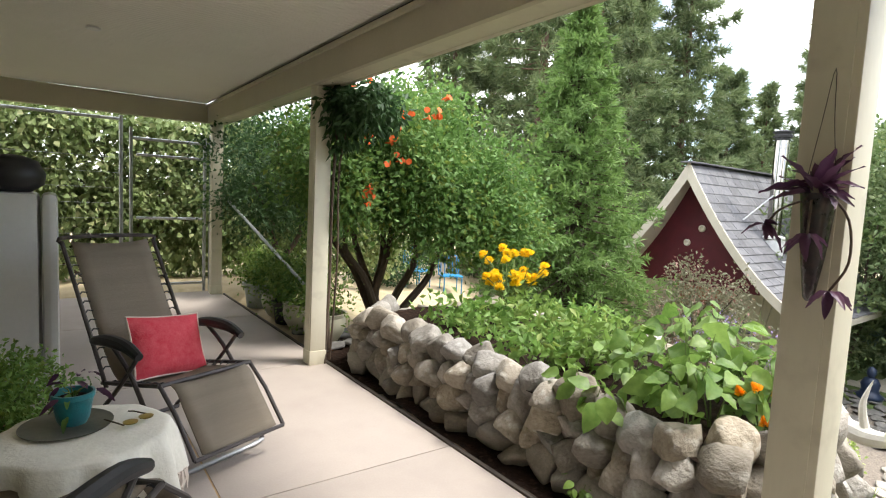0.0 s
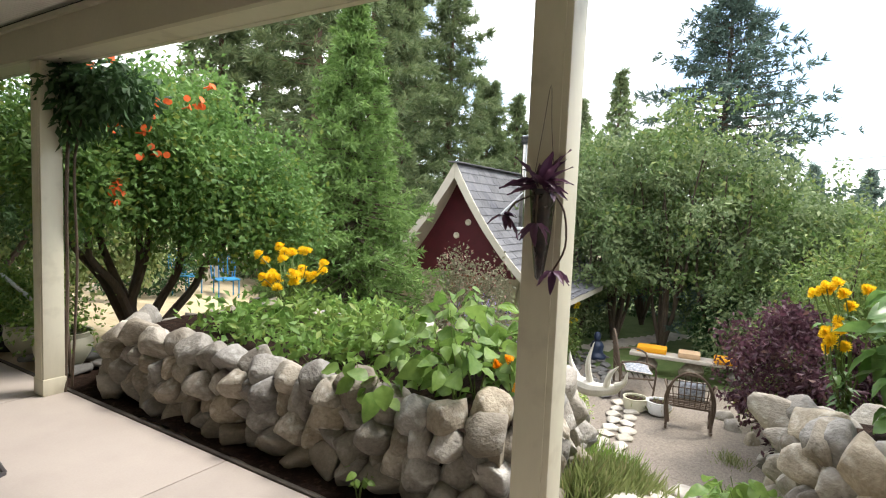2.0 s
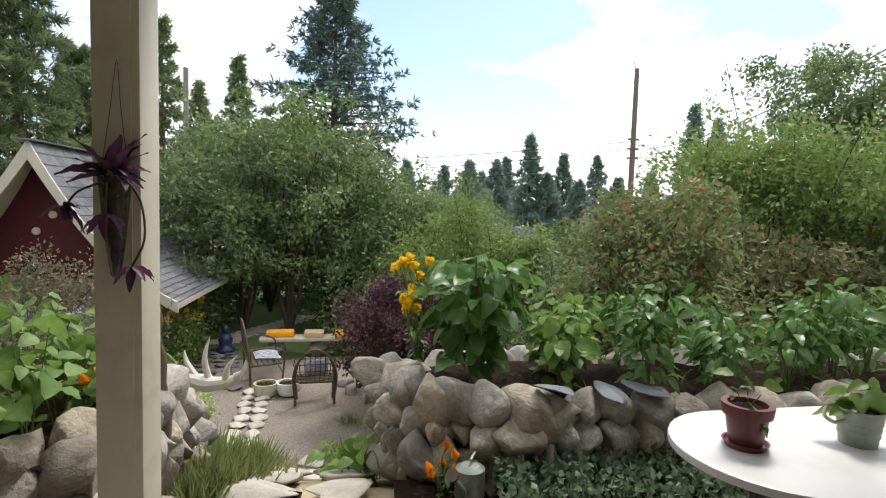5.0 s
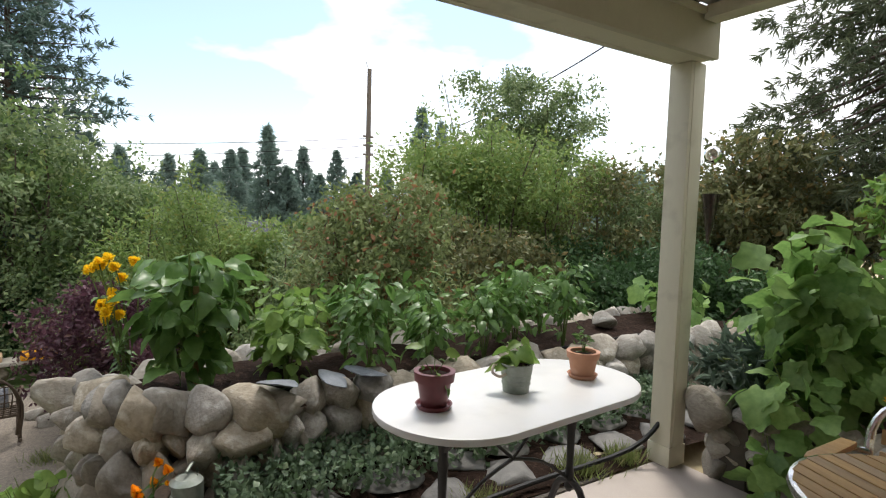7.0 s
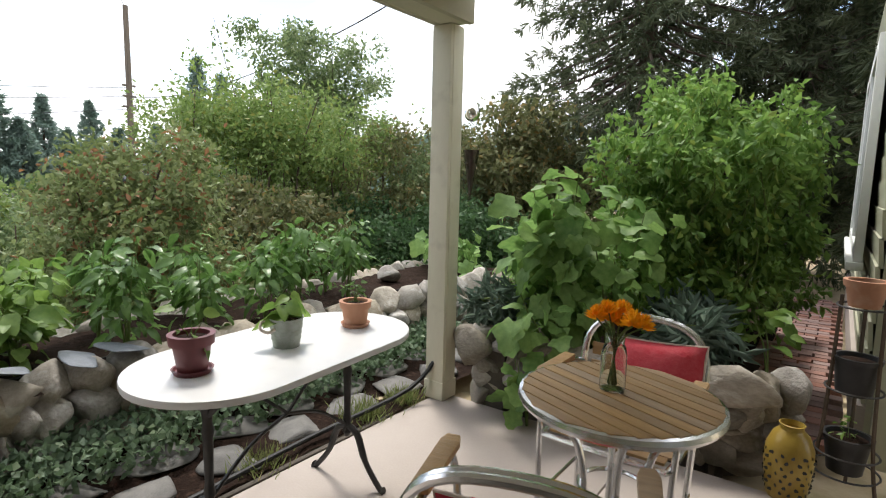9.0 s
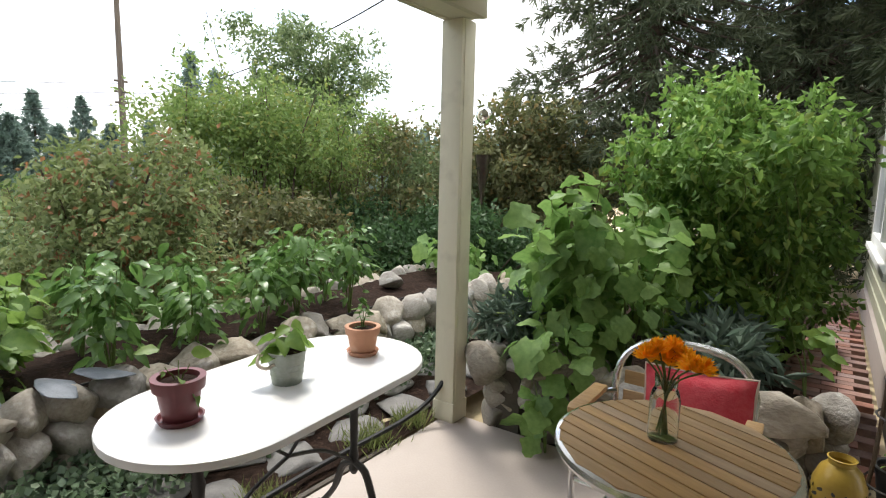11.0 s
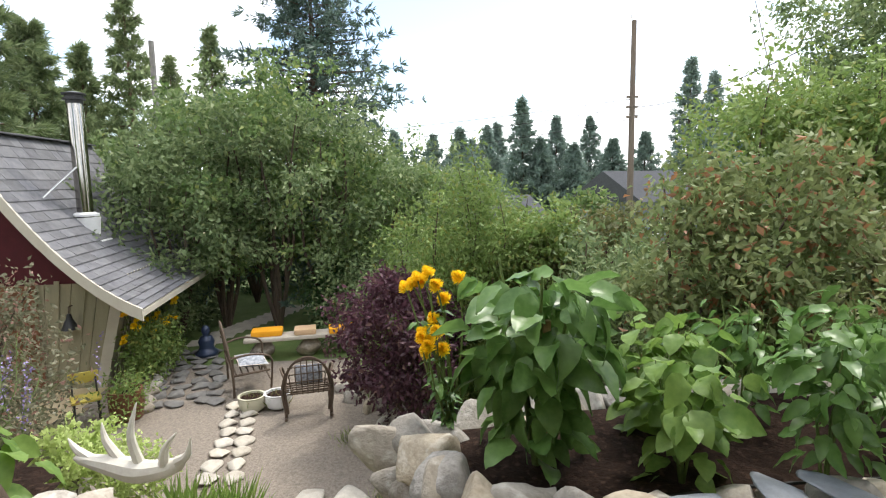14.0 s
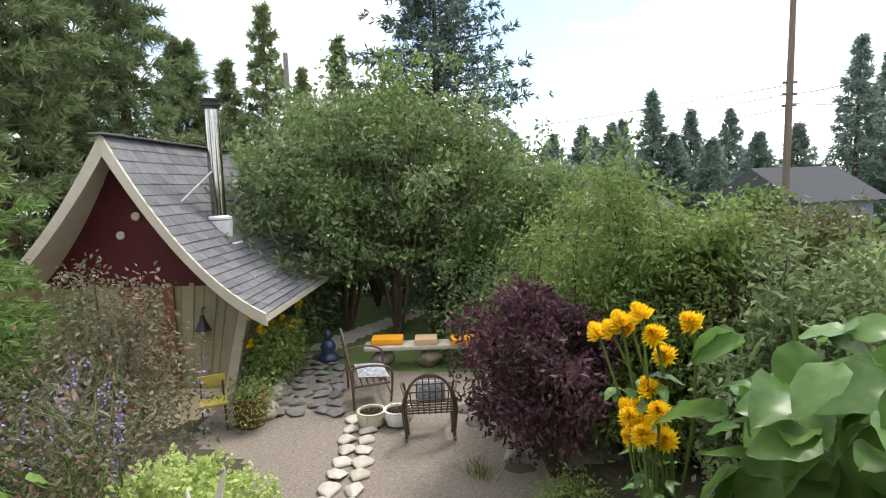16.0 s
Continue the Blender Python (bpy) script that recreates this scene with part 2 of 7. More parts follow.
POLEWOOD = material("pole_wood", (0.16, 0.125, 0.10), (0.10, 0.08, 0.065), 0.9, 4, 0.3, 40, stretch=(3, 3, 0.2))
BRICK = material("path_brick", (0.29, 0.15, 0.115), (0.20, 0.11, 0.09), 0.85, 9, 0.4, 60, vary=0.25)
SIDING = material("sage_siding", (0.42, 0.42, 0.31), (0.37, 0.37, 0.275), 0.6, 3, 0.08, 50)
WHITEPAINT = material("white_paint", (0.78, 0.78, 0.75), (0.72, 0.72, 0.69), 0.5, 3, 0.05, 40)
ROOFGREY = material("house_roof", (0.075, 0.078, 0.085), (0.055, 0.057, 0.062), 0.95, 9, 0.3, 60, spec=0.1)
BLUEGREY = material("house_siding", (0.16, 0.19, 0.23), (0.13, 0.16, 0.19), 0.7, 4, 0.1, 40)
HOSE = material("black_hose", (0.012, 0.012, 0.012), None, 0.5, 6, 0.02)
BLUEPAINT = material("blue_paint", (0.03, 0.22, 0.42), (0.03, 0.18, 0.36), 0.5, 6, 0.05)
DARKBLUE = material("dark_blue_glaze", (0.02, 0.03, 0.06), (0.03, 0.045, 0.09), 0.35, 9, 0.1)
PETAL = leaf_material("yellow_petal", (0.86, 0.60, 0.01), (0.76, 0.60, 0.014), thin=0.3)
PETALO = leaf_material("orange_petal", (0.88, 0.40, 0.006), (0.90, 0.50, 0.012), thin=0.3)
PETALV = material("trumpet_orange", (0.80, 0.14, 0.02), (0.7, 0.10, 0.015), 0.6, 20, 0.1, 90)
LAVENDER = material("lavender_petal", (0.30, 0.24, 0.48), (0.24, 0.19, 0.40), 0.7, 20, 0.1, 90)
GLASS = glass_material("clear_glass", (0.95, 0.97, 0.95))
DARKGLASS = material("window_glass", (0.03, 0.035, 0.04), (0.04, 0.045, 0.05), 0.05, 2, 0.0, spec=0.8)
MIRROR = material("mirror_ball", (0.9, 0.9, 0.9), (0.85, 0.85, 0.85), 0.06, 10, 0.0, metal=1.0)
MULCH = material("leaf_mulch", (0.075, 0.062, 0.042), (0.045, 0.05, 0.025), 0.95, 5, 0.8, 60, spots=((0.14, 0.11, 0.07), 0.5))
LAWN = material("lawn", (0.085, 0.135, 0.035), (0.14, 0.18, 0.06), 0.95, 2.5, 0.5, 60)
STRAW = material("dry_grass", (0.50, 0.41, 0.27), (0.38, 0.30, 0.18), 0.95, 2, 0.5, 30, spots=((0.28, 0.25, 0.12), 0.5))

L_TREE = leaf_material("vine_tree_leaf", (0.055, 0.13, 0.025), (0.14, 0.245, 0.05), (0.19, 0.25, 0.05))
L_DARK = leaf_material("dark_leaf", (0.025, 0.06, 0.018), (0.06, 0.12, 0.035))
L_MAPLE = leaf_material("maple_leaf", (0.055, 0.10, 0.034), (0.20, 0.265, 0.095), (0.26, 0.31, 0.15))
L_TREE2 = leaf_material("young_maple_leaf", (0.05, 0.105, 0.028), (0.16, 0.23, 0.06), (0.22, 0.26, 0.08))
L_HEDGE = leaf_material("hedge_leaf", (0.085, 0.15, 0.032), (0.20, 0.28, 0.065), (0.22, 0.24, 0.06))
L_OLIVE = leaf_material("olive_leaf", (0.075, 0.095, 0.032), (0.15, 0.155, 0.052), (0.20, 0.15, 0.05))
L_VIB = leaf_material("viburnum_leaf", (0.09, 0.14, 0.04), (0.22, 0.26, 0.09), (0.26, 0.13, 0.06))
L_PLUM = leaf_material("plum_leaf", (0.035, 0.018, 0.022), (0.10, 0.042, 0.048), (0.13, 0.07, 0.06))
L_SMOKE = leaf_material("smoke_leaf", (0.10, 0.115, 0.06), (0.18, 0.17, 0.09), (0.25, 0.14, 0.11))
L_LARCH = leaf_material("larch_needle", (0.085, 0.16, 0.035), (0.17, 0.27, 0.065))
L_PINE = leaf_material("pine_needle", (0.06, 0.10, 0.036), (0.175, 0.225, 0.085))
L_SPRUCE = leaf_material("spruce_needle", (0.038, 0.07, 0.045), (0.085, 0.13, 0.085))
L_CEDAR = leaf_material("cedar_needle", (0.035, 0.055, 0.024), (0.10, 0.12, 0.05))
# distance haze is mixed into these needles: paler and bluer than near ones
L_FAR_HAZE = leaf_material("hazed_needle", (0.095, 0.15, 0.105), (0.17, 0.235, 0.165))
L_LIME = leaf_material("lime_leaf", (0.11, 0.20, 0.035), (0.21, 0.31, 0.06), (0.26, 0.32, 0.09))
L_TOMATO = leaf_material("tomato_leaf", (0.075, 0.165, 0.03), (0.20, 0.33, 0.06), (0.22, 0.30, 0.06))
L_GRASS = leaf_material("grass_blade", (0.12, 0.17, 0.04), (0.24, 0.27, 0.09), (0.32, 0.29, 0.14))
L_GREY = leaf_material("kale_leaf", (0.06, 0.10, 0.075), (0.12, 0.17, 0.10))
L_IVY = leaf_material("lamium_leaf", (0.055, 0.10, 0.035), (0.17, 0.24, 0.13), (0.26, 0.33, 0.21))
L_SEDUM = leaf_material("sedum_leaf", (0.30, 0.40, 0.10), (0.42, 0.50, 0.16))
B_PEPPER = leaf_material("pepper_leaf", (0.055, 0.125, 0.026), (0.13, 0.235, 0.05), single=True, rough=0.35)
B_BEAN = leaf_material("bean_leaf", (0.08, 0.165, 0.028), (0.18, 0.28, 0.05), single=True, rough=0.45)
B_CUKE = leaf_material("cucumber_leaf", (0.085, 0.185, 0.04), (0.20, 0.32, 0.075), single=True, rough=0.5)
B_PURPLE = leaf_material("purple_leaf", (0.055, 0.018, 0.055), (0.11, 0.05, 0.07), single=True, rough=0.4, thin=0.15)
STEM = material("green_stem", (0.14, 0.20, 0.05), (0.10, 0.14, 0.04), 0.7, 20, 0.1)

# ---- mesh helpers ----


class Shape:
    """Collects vertices and faces of one part."""

    def __init__(self):
        self.v, self.f = [], []

    def add(self, verts, faces):
        k = len(self.v)
        self.v += [tuple(p) for p in verts]
        self.f += [tuple(k + i for i in q) for q in faces]
        return self

    def box(self, c, s, rz=0, m=None):
        x, y, z = (d / 2 for d in s)
        vs = [Vector((a * x, b * y, g * z)) for a in (-1, 1) for b in (-1, 1) for g in (-1, 1)]
        m = (m or pose(*c, 0, 0, rz)) if m is None else Matrix.Translation(c) @ m
        return self.add([m @ p for p in vs], [(0, 1, 3, 2), (4, 6, 7, 5), (0, 4, 5, 1), (2, 3, 7, 6), (0, 2, 6, 4), (1, 5, 7, 3)])

    def tube(self, pts, r, seg=8, closed=False):
        pts = [Vector(p) for p in pts]
        n = len(pts)
        rs = r if isinstance(r, (list, tuple)) else [r] * n
        vs, up = [], None
        for i, p in enumerate(pts):
            if closed:
                d = pts[(i + 1) % n] - pts[i - 1]
            else:
                d = pts[min(i + 1, n - 1)] - pts[max(i - 1, 0)]
            d = d.normalized() if d.length > 1e-9 else Vector((0, 0, 1))
            if up is None:
                up = Vector((0, 0, 1)) if abs(d.z) < 0.9 else Vector((1, 0, 0))
            a = d.cross(up)
            a = a.normalized() if a.length > 1e-6 else d.orthogonal().normalized()
            b = a.cross(d).normalized()
            up = b
            vs += [p + (a * math.cos(2 * math.pi * j / seg) + b * math.sin(2 * math.pi * j / seg)) * rs[i] for j in range(seg)]
        fs = []
        for i in range(n if closed else n - 1):
            for j in range(seg):
                q, w = i * seg, ((i + 1) % n) * seg
                fs.append((q + j, q + (j + 1) % seg, w + (j + 1) % seg, w + j))
        if not closed:
            fs += [tuple(reversed(range(seg))), tuple(range((n - 1) * seg, n * seg))]
        return self.add(vs, fs)

    def lathe(self, prof, c=(0, 0, 0), seg=28, flute=0.0, count=0):
        vs = []
        for r, z in prof:
            for j in range(seg):
                a = 2 * math.pi * j / seg
                k = r * (1 + flute * math.cos(count * a))
                vs.append((c[0] + k * math.cos(a), c[1] + k * math.sin(a), c[2] + z))
        fs = [(i * seg + j, i * seg + (j + 1) % seg, (i + 1) * seg + (j + 1) % seg, (i + 1) * seg + j) for i in range(len(prof) - 1) for j in range(seg)]
        if prof[0][0] > 1e-4:
            fs.append(tuple(reversed(range(seg))))
        if prof[-1][0] > 1e-4:
            fs.append(tuple(range((len(prof) - 1) * seg, len(prof) * seg)))
        return self.add(vs, fs)

    def prism(self, outline, z0, z1):
        n = len(outline)
        vs = [(x, y, z0) for x, y in outline] + [(x, y, z1) for x, y in outline]
        return self.add(vs, [tuple(reversed(range(n))), tuple(range(n, 2 * n))] + [(i, (i + 1) % n, n + (i + 1) % n, n + i) for i in range(n)])


def to_mesh(name, sh, mat, bevel=0.0, smooth=35):
    me = bpy.data.meshes.new(name)
    me.from_pydata(sh.v, [], sh.f)
    if bevel:
        bm = bmesh.new()
        bm.from_mesh(me)
        es = [e for e in bm.edges if len(e.link_faces) == 2 and e.calc_face_angle(0) > 0.6]
        bmesh.ops.bevel(bm, geom=es, offset=bevel, segments=2, profile=0.6, affect="EDGES", clamp_overlap=True)
        bm.to_mesh(me)
        bm.free()
    me.materials.append(mat)
    if smooth:
        me.polygons.foreach_set("use_smooth", [True] * len(me.polygons))
        me.set_sharp_from_angle(angle=radians(smooth))
    return me


def part(name, sh, mat, parent=None, label="", bevel=0.0, smooth=35, at=None):
    """One mesh object, under a thing or a part if given."""
    me = sh if isinstance(sh, bpy.types.Mesh) else to_mesh(name, sh, mat, bevel, smooth)
    ob = new(name, me)
    if parent:
        ob.parent = parent
    if at is not None:
        ob.matrix_basis = at
    if label:
        tagged(ob, label)
    return ob


def thing(name, label, category, at=None, group="", kind=""):
    ob = new(name)
    ob.empty_display_size = 0.1
    if at is not None:
        ob.matrix_basis = at
    return tagged(ob, label, category, group, kind)


def arc(c, r, a0, a1, n, z=0.0):
    return [(c[0] + r * math.cos(radians(a0 + (a1 - a0) * i / n)), c[1] + r * math.sin(radians(a0 + (a1 - a0) * i / n)), z) for i in range(n + 1)]


def bent(pts, n=4):
    """A smooth line through the points."""
    p = [Vector(q) for q in pts]
    out = []
    for i in range(len(p) - 1):
        a, b, c, d = p[max(i - 1, 0)], p[i], p[i + 1], p[min(i + 2, len(p) - 1)]
        for k in range(n):
            t = k / n
            out.append(0.5 * (2 * b + (c - a) * t + (2 * a - 5 * b + 4 * c - d) * t * t + (3 * b - a - 3 * c + d) * t ** 3))
    return out + [p[-1]]


RNG = np.random.default_rng(7)


def unit(n):
    d = RNG.normal(size=(n, 3))
    return d / np.linalg.norm(d, axis=1, keepdims=True)


def leaf_arrays(P, D, size, width=0.5, fold=0.18):
    """Pointed leaves folded along the midrib, from the points P along D."""
    n = len(P)
    D = D / (np.linalg.norm(D, axis=1, keepdims=True) + 1e-9)
    S = np.cross(D, unit(n))
    S /= np.linalg.norm(S, axis=1, keepdims=True) + 1e-9
    N = np.cross(S, D)
    L = np.asarray(size).reshape(-1, 1) * np.ones((n, 1))
    V = np.empty((n, 4, 3))
    V[:, 0], V[:, 2] = P, P + D * L
    mid = P + D * L * 0.45 + N * L * fold
    V[:, 1], V[:, 3] = mid - S * L * width * 0.5, mid + S * L * width * 0.5
    return V.reshape(-1, 3)


def leaf_mesh(name, V, mat):
    """A mesh of many four-cornered leaves, two triangles each."""
    n = len(V) // 4
    me = bpy.data.meshes.new(name)
    me.vertices.add(4 * n)
    me.vertices.foreach_set("co", V.astype(np.float32).ravel())
    k = 4 * np.arange(n)[:, None]
    idx = np.concatenate([k + np.array([[0, 1, 2]]), k + np.array([[0, 2, 3]])], axis=1).ravel()
    me.loops.add(6 * n)
    me.loops.foreach_set("vertex_index", idx.astype(np.int32))
    me.polygons.add(2 * n)
    me.polygons.foreach_set("loop_start", (3 * np.arange(2 * n)).astype(np.int32))
    me.polygons.foreach_set("loop_total", np.full(2 * n, 3, np.int32))
    me.update(calc_edges=True)
    me.materials.append(mat)
    return me


def blob_points(blobs, n, shell=0.35, lump=0.35, clump=0, spread=0.2):
    """Points in uneven blobs (x, y, z, rx, ry, rz), mostly near the outside, gathered in sprays when clump is set."""
    B = np.array(blobs, float)
    w = B[:, 3] * B[:, 4] + B[:, 3] * B[:, 5]
    m = max(1, n // clump) if clump else n
    k = RNG.choice(len(B), m, p=w / w.sum())
    d = unit(m)
    r = RNG.random(m) ** shell
    bump = np.array([noise.noise(Vector((*(q * 2.6 + B[i, :3]),))) for q, i in zip(d, k)])
    r = r * (1 + lump * bump)
    P = B[k, :3] + d * B[k, 3:] * r[:, None]
    if clump:
        P = np.repeat(P, clump, axis=0)[:n] if m * clump >= n else np.repeat(P, clump, axis=0)
        d = np.repeat(d, clump, axis=0)[:len(P)]
        P = P + RNG.normal(size=P.shape) * spread
    return P, d[:len(P)]


def leaf_crown(name, blobs, n, size, mat, parent=None, width=0.5, droop=0.35, shell=0.35, lump=0.35, clump=9, spread=0.1, label=""):
    P, d = blob_points(blobs, n, shell, lump, clump, spread)
    D = d * 0.6 + unit(len(P)) * 0.9 + np.array([0, 0, -droop])
    me = leaf_mesh(name, leaf_arrays(P, D, size * RNG.uniform(0.6, 1.25, len(P)), width), mat)
    return part(name, me, mat, parent, label)


def limbs(name, base, tops, r, mat, parent=None, wob=0.12, n=5):
    sh = Shape()
    for i, t in enumerate(tops):
        a, b = Vector(base), Vector(t)
        pts = [a + (b - a) * (j / n) + Vector((random.uniform(-wob, wob), random.uniform(-wob, wob), 0)) * (1 if 0 < j else 0.3) + Vector((0, 0, 0.12 * math.sin(math.pi * j / n))) for j in range(n + 1)]
        pts = bent(pts, 3)
        sh.tube(pts, [r * (1 - 0.8 * j / (len(pts) - 1)) for j in range(len(pts))], 7)
    return part(name, sh, mat, parent)


def bush(name, label, category, base, blobs, n, size, mat, group="", tops=None, width=0.5, stem=0.02, bark=None, droop=0.35, lump=0.4, clump=9, spread=0.1, shell=0.35):
    t = thing(name, label, category, pose(*base), group)
    rel = [(x - base[0], y - base[1], z - base[2], a, b, c) for x, y, z, a, b, c in blobs]
    tops = tops or [(b[0], b[1], b[2] + b[5] * 0.5) for b in rel[::max(1, len(rel) // 9)]]
    stems = limbs("trunk", (0, 0, -0.05), tops, stem, bark or BARK, t)
    if len(tops) > 12 or stem < 0.005:
        tagged(stems, kind="stuff")
    leaf_crown("crown" if stem > 0.015 else "foliage", rel, n, size, mat, t, width, droop, shell, lump, clump, spread)
    return t


def conifer(name, label, base, height, radius, n_tuft, mat, bare=0.1, size=0.35, bark=None, droop=0.25, taper=0.9, width=0.28, tuft=7, gap=0.5, group="", lean=0.0, power=0.8):
    """A trunk, rising or hanging boughs, and tufts of needles along them."""
    t = thing(name, label, "tree", pose(*base), group)
    sh = Shape()
    tr = height * 0.016 + 0.03
    sh.tube([(lean * math.sin(k * 1.3), 0, height * k / 8 - 0.1) for k in range(9)], [tr * (1.05 - k / 8) + 0.008 for k in range(9)], 8)
    Ps, Ds = [], []
    nb = max(24, int(n_tuft / 30))
    for b in range(nb):
        u = bare + (1 - bare) * ((b + random.random()) / nb) ** 0.95
        z = height * u
        reach = radius * max(0.04, (1 - ((u - bare) / (1 - bare)) ** (1 / power if power else 1))) ** taper * random.uniform(1 - gap, 1.12)
        az = b * 2.399 + random.uniform(-0.4, 0.4)
        dx, dy = math.cos(az), math.sin(az)
        rise = 0.45 * (u - 0.45) - droop
        pts = [(dx * reach * s, dy * reach * s, z + reach * (rise * s + 0.35 * droop * s * s)) for s in (0, 0.35, 0.7, 1)]
        sh.tube(pts, [0.011 * reach + 0.006, 0.008 * reach + 0.005, 0.005, 0.002], 4)
        m = max(3, int(n_tuft / nb * (0.35 + 1.1 * reach / radius)))
        s = RNG.random(m) ** 0.65
        c = np.stack([dx * reach * s, dy * reach * s, z + reach * (rise * s + 0.35 * droop * s * s)], 1)
        side = RNG.normal(size=(m, 1)) * reach * 0.17 * (1.15 - s[:, None])
        c = c + side * np.array([[-dy, dx, 0]]) + RNG.normal(size=(m, 3)) * size * 0.22
        c[:, 2] -= abs(side[:, 0]) * droop
        Ps.append(np.repeat(c, tuft, 0))
        Ds.append(unit(m * tuft) * 0.8 + np.array([dx, dy, -0.1 - droop]) * 0.7)
    P, D = np.concatenate(Ps), np.concatenate(Ds)
    part("trunk", sh, bark or BARK, t)
    part("crown", leaf_mesh("crown", leaf_arrays(P, D, size * RNG.uniform(0.6, 1.2, len(P)), width, 0.05), mat), mat, t)
    return t


def leaf_blade(name, length, width, mat, lobes=0, cup=0.15, drop=0.35, nx=8):
    """A broad leaf with a midrib: base at the origin, tip along +y, bent down."""
    vs, fs = [], []
    for i in range(nx + 1):
        u = i / nx
        if lobes:
            w = width * 0.5 * (math.sin(math.pi * min(1, u * 0.93 + 0.07)) ** 0.6) * (1 + 0.22 * math.cos(lobes * math.pi * u))
        else:
            w = width * 0.5 * math.sin(math.pi * u ** 0.75) ** 0.85 + 0.002
        z = -drop * length * u * u
        for k in (-1, -0.5, 0, 0.5, 1):
            back = -0.16 * length * abs(k) * (1 - u) if lobes else 0
            vs.append((w * k, length * u + back, z + cup * w * abs(k) + 0.022 * length * math.sin(17 * u + 3 * abs(k)) * (0.35 + abs(k)) - 0.012 * length * (k == 0)))
    for i in range(nx):
        for j in range(4):
            q = 5 * i + j
            fs.append((q, q + 1, q + 6, q + 5))
    return to_mesh(name, Shape().add(vs, fs), mat, 0, 80)


def orient(p, d, roll=0.0, s=1.0):
    """A pose at p with local +y along d and +z as upward as may be."""
    y = Vector(d).normalized()
    x = y.cross(Vector((0, 0, 1)))
    x = x.normalized() if x.length > 1e-4 else Vector((1, 0, 0))
    z = x.cross(y)
    return Matrix.Translation(p) @ Matrix((x, y, z)).transposed().to_4x4() @ pose(0, 0, 0, 0, roll, 0) @ Matrix.Scale(s, 4)


def rock_mesh(name, seed, mat, sub=3, flat=1.0, rough=0.22):
    bm = bmesh.new()
    bmesh.ops.create_icosphere(bm, subdivisions=sub, radius=0.5)
    o = Vector((seed * 3.1, seed * 1.7, seed * 0.9))
    for v in bm.verts:
        p = v.co.copy()
        k = 1 + rough * noise.noise(p * 2.2 + o) + rough * 0.5 * noise.noise(p * 5 + o)
        q = p * k
        for a in range(10):
            nrm = Vector((math.sin(seed * 2.3 + a * 1.9), math.cos(seed * 1.1 + a * 2.7), math.sin(seed + a * 1.3) * 0.8)).normalized()
            over = q.dot(nrm) - (0.31 + 0.07 * math.sin(seed * 5.1 + a * 3.3))
            if over > 0:
                q -= nrm * over * 0.85
        q *= 1 + 0.05 * noise.noise(p * 11 + o)
        v.co = Vector((q.x, q.y, q.z * flat))
    me = bpy.data.meshes.new(name)
    bm.to_mesh(me)
    bm.free()
    me.materials.append(mat)
    me.polygons.foreach_set("use_smooth", [True] * len(me.polygons))
    return me

# ---- ground ----


def smooth(a, b, x):
    t = min(1.0, max(0.0, (x - a) / (b - a)))
    return t * t * (3 - 2 * t)


def terrain(x, y):
    drop = -1.75 * smooth(2.3, 6.8, x) * (1 - 0.62 * smooth(4.6, 8.0, y - 0.95 * max(0.0, x - 4.5)))
    drop += 0.65 * smooth(1.15, 1.9, y) * (1 - smooth(4.9, 6.8, x)) * (1 - smooth(3.9, 5.0, y)) * smooth(3.0, 4.0, x)
    d = math.hypot(x - 6, y)
    drop -= 0.02 * max(0.0, d - 12)
    return drop - 0.03 + 0.02 * noise.noise(Vector((x * 0.8, y * 0.8, 0))) + 0.012 * noise.noise(Vector((x * 3, y * 3, 4)))


def terrain_sheet():
    xs = list(np.arange(1.93, 14, 0.22)) + [16, 19, 24, 32, 45, 70, 120, 300]
    xs = [-300, -100, -40, -15, -6, -2.2] + [0.5] + xs
    ys = [-300, -120, -60, -30, -18, -12] + list(np.arange(-9, 13, 0.22)) + [15, 20, 30, 50, 100, 300]
    sh = Shape()
    vs = []
    for x in xs:
        for y in ys:
            z = terrain(x, y)
            if -2.3 < x < 1.94 and y < 8.6:
                z -= 0.12
            vs.append((x, y, z))
    m = len(ys)
    sh.add(vs, [(i * m + j, (i + 1) * m + j, (i + 1) * m + j + 1, i * m + j + 1) for i in range(len(xs) - 1) for j in range(m - 1)])
    return sh


tagged(part("ground", terrain_sheet(), STRAW, smooth=80), "sloping ground of dry straw-coloured grass", "ground", kind="structure")

# ---- porch ----
floor = thing("floor", "porch floor of pinkish concrete slabs with tooled joints", "floor", kind="structure")
for y0, y1 in ((-3.2, -0.86), (-0.86, 2.47), (2.47, 4.36), (4.36, 6.35), (6.35, 8.15)):
    for x0, x1 in ((-1.9, 0.62), (0.62, 1.9)):
        part("concrete_slab", Shape().box(((x0 + x1) / 2, (y0 + y1) / 2, -0.06), (x1 - x0 - 0.008, y1 - y0 - 0.008, 0.12)), CONCRETE, floor, bevel=0.004)
part("joint_strip", Shape().box((0.62, 2.4, -0.013), (0.03, 1.9, 0.02)), TEAK, floor, "worn wooden joint strip")
tagged(part("slab_edging", Shape().box((1.925, 2.6, -0.045), (0.03, 10.6, 0.09)), MORTAR, bevel=0.004), "dark edging strip along the porch slab", "edging", kind="structure")

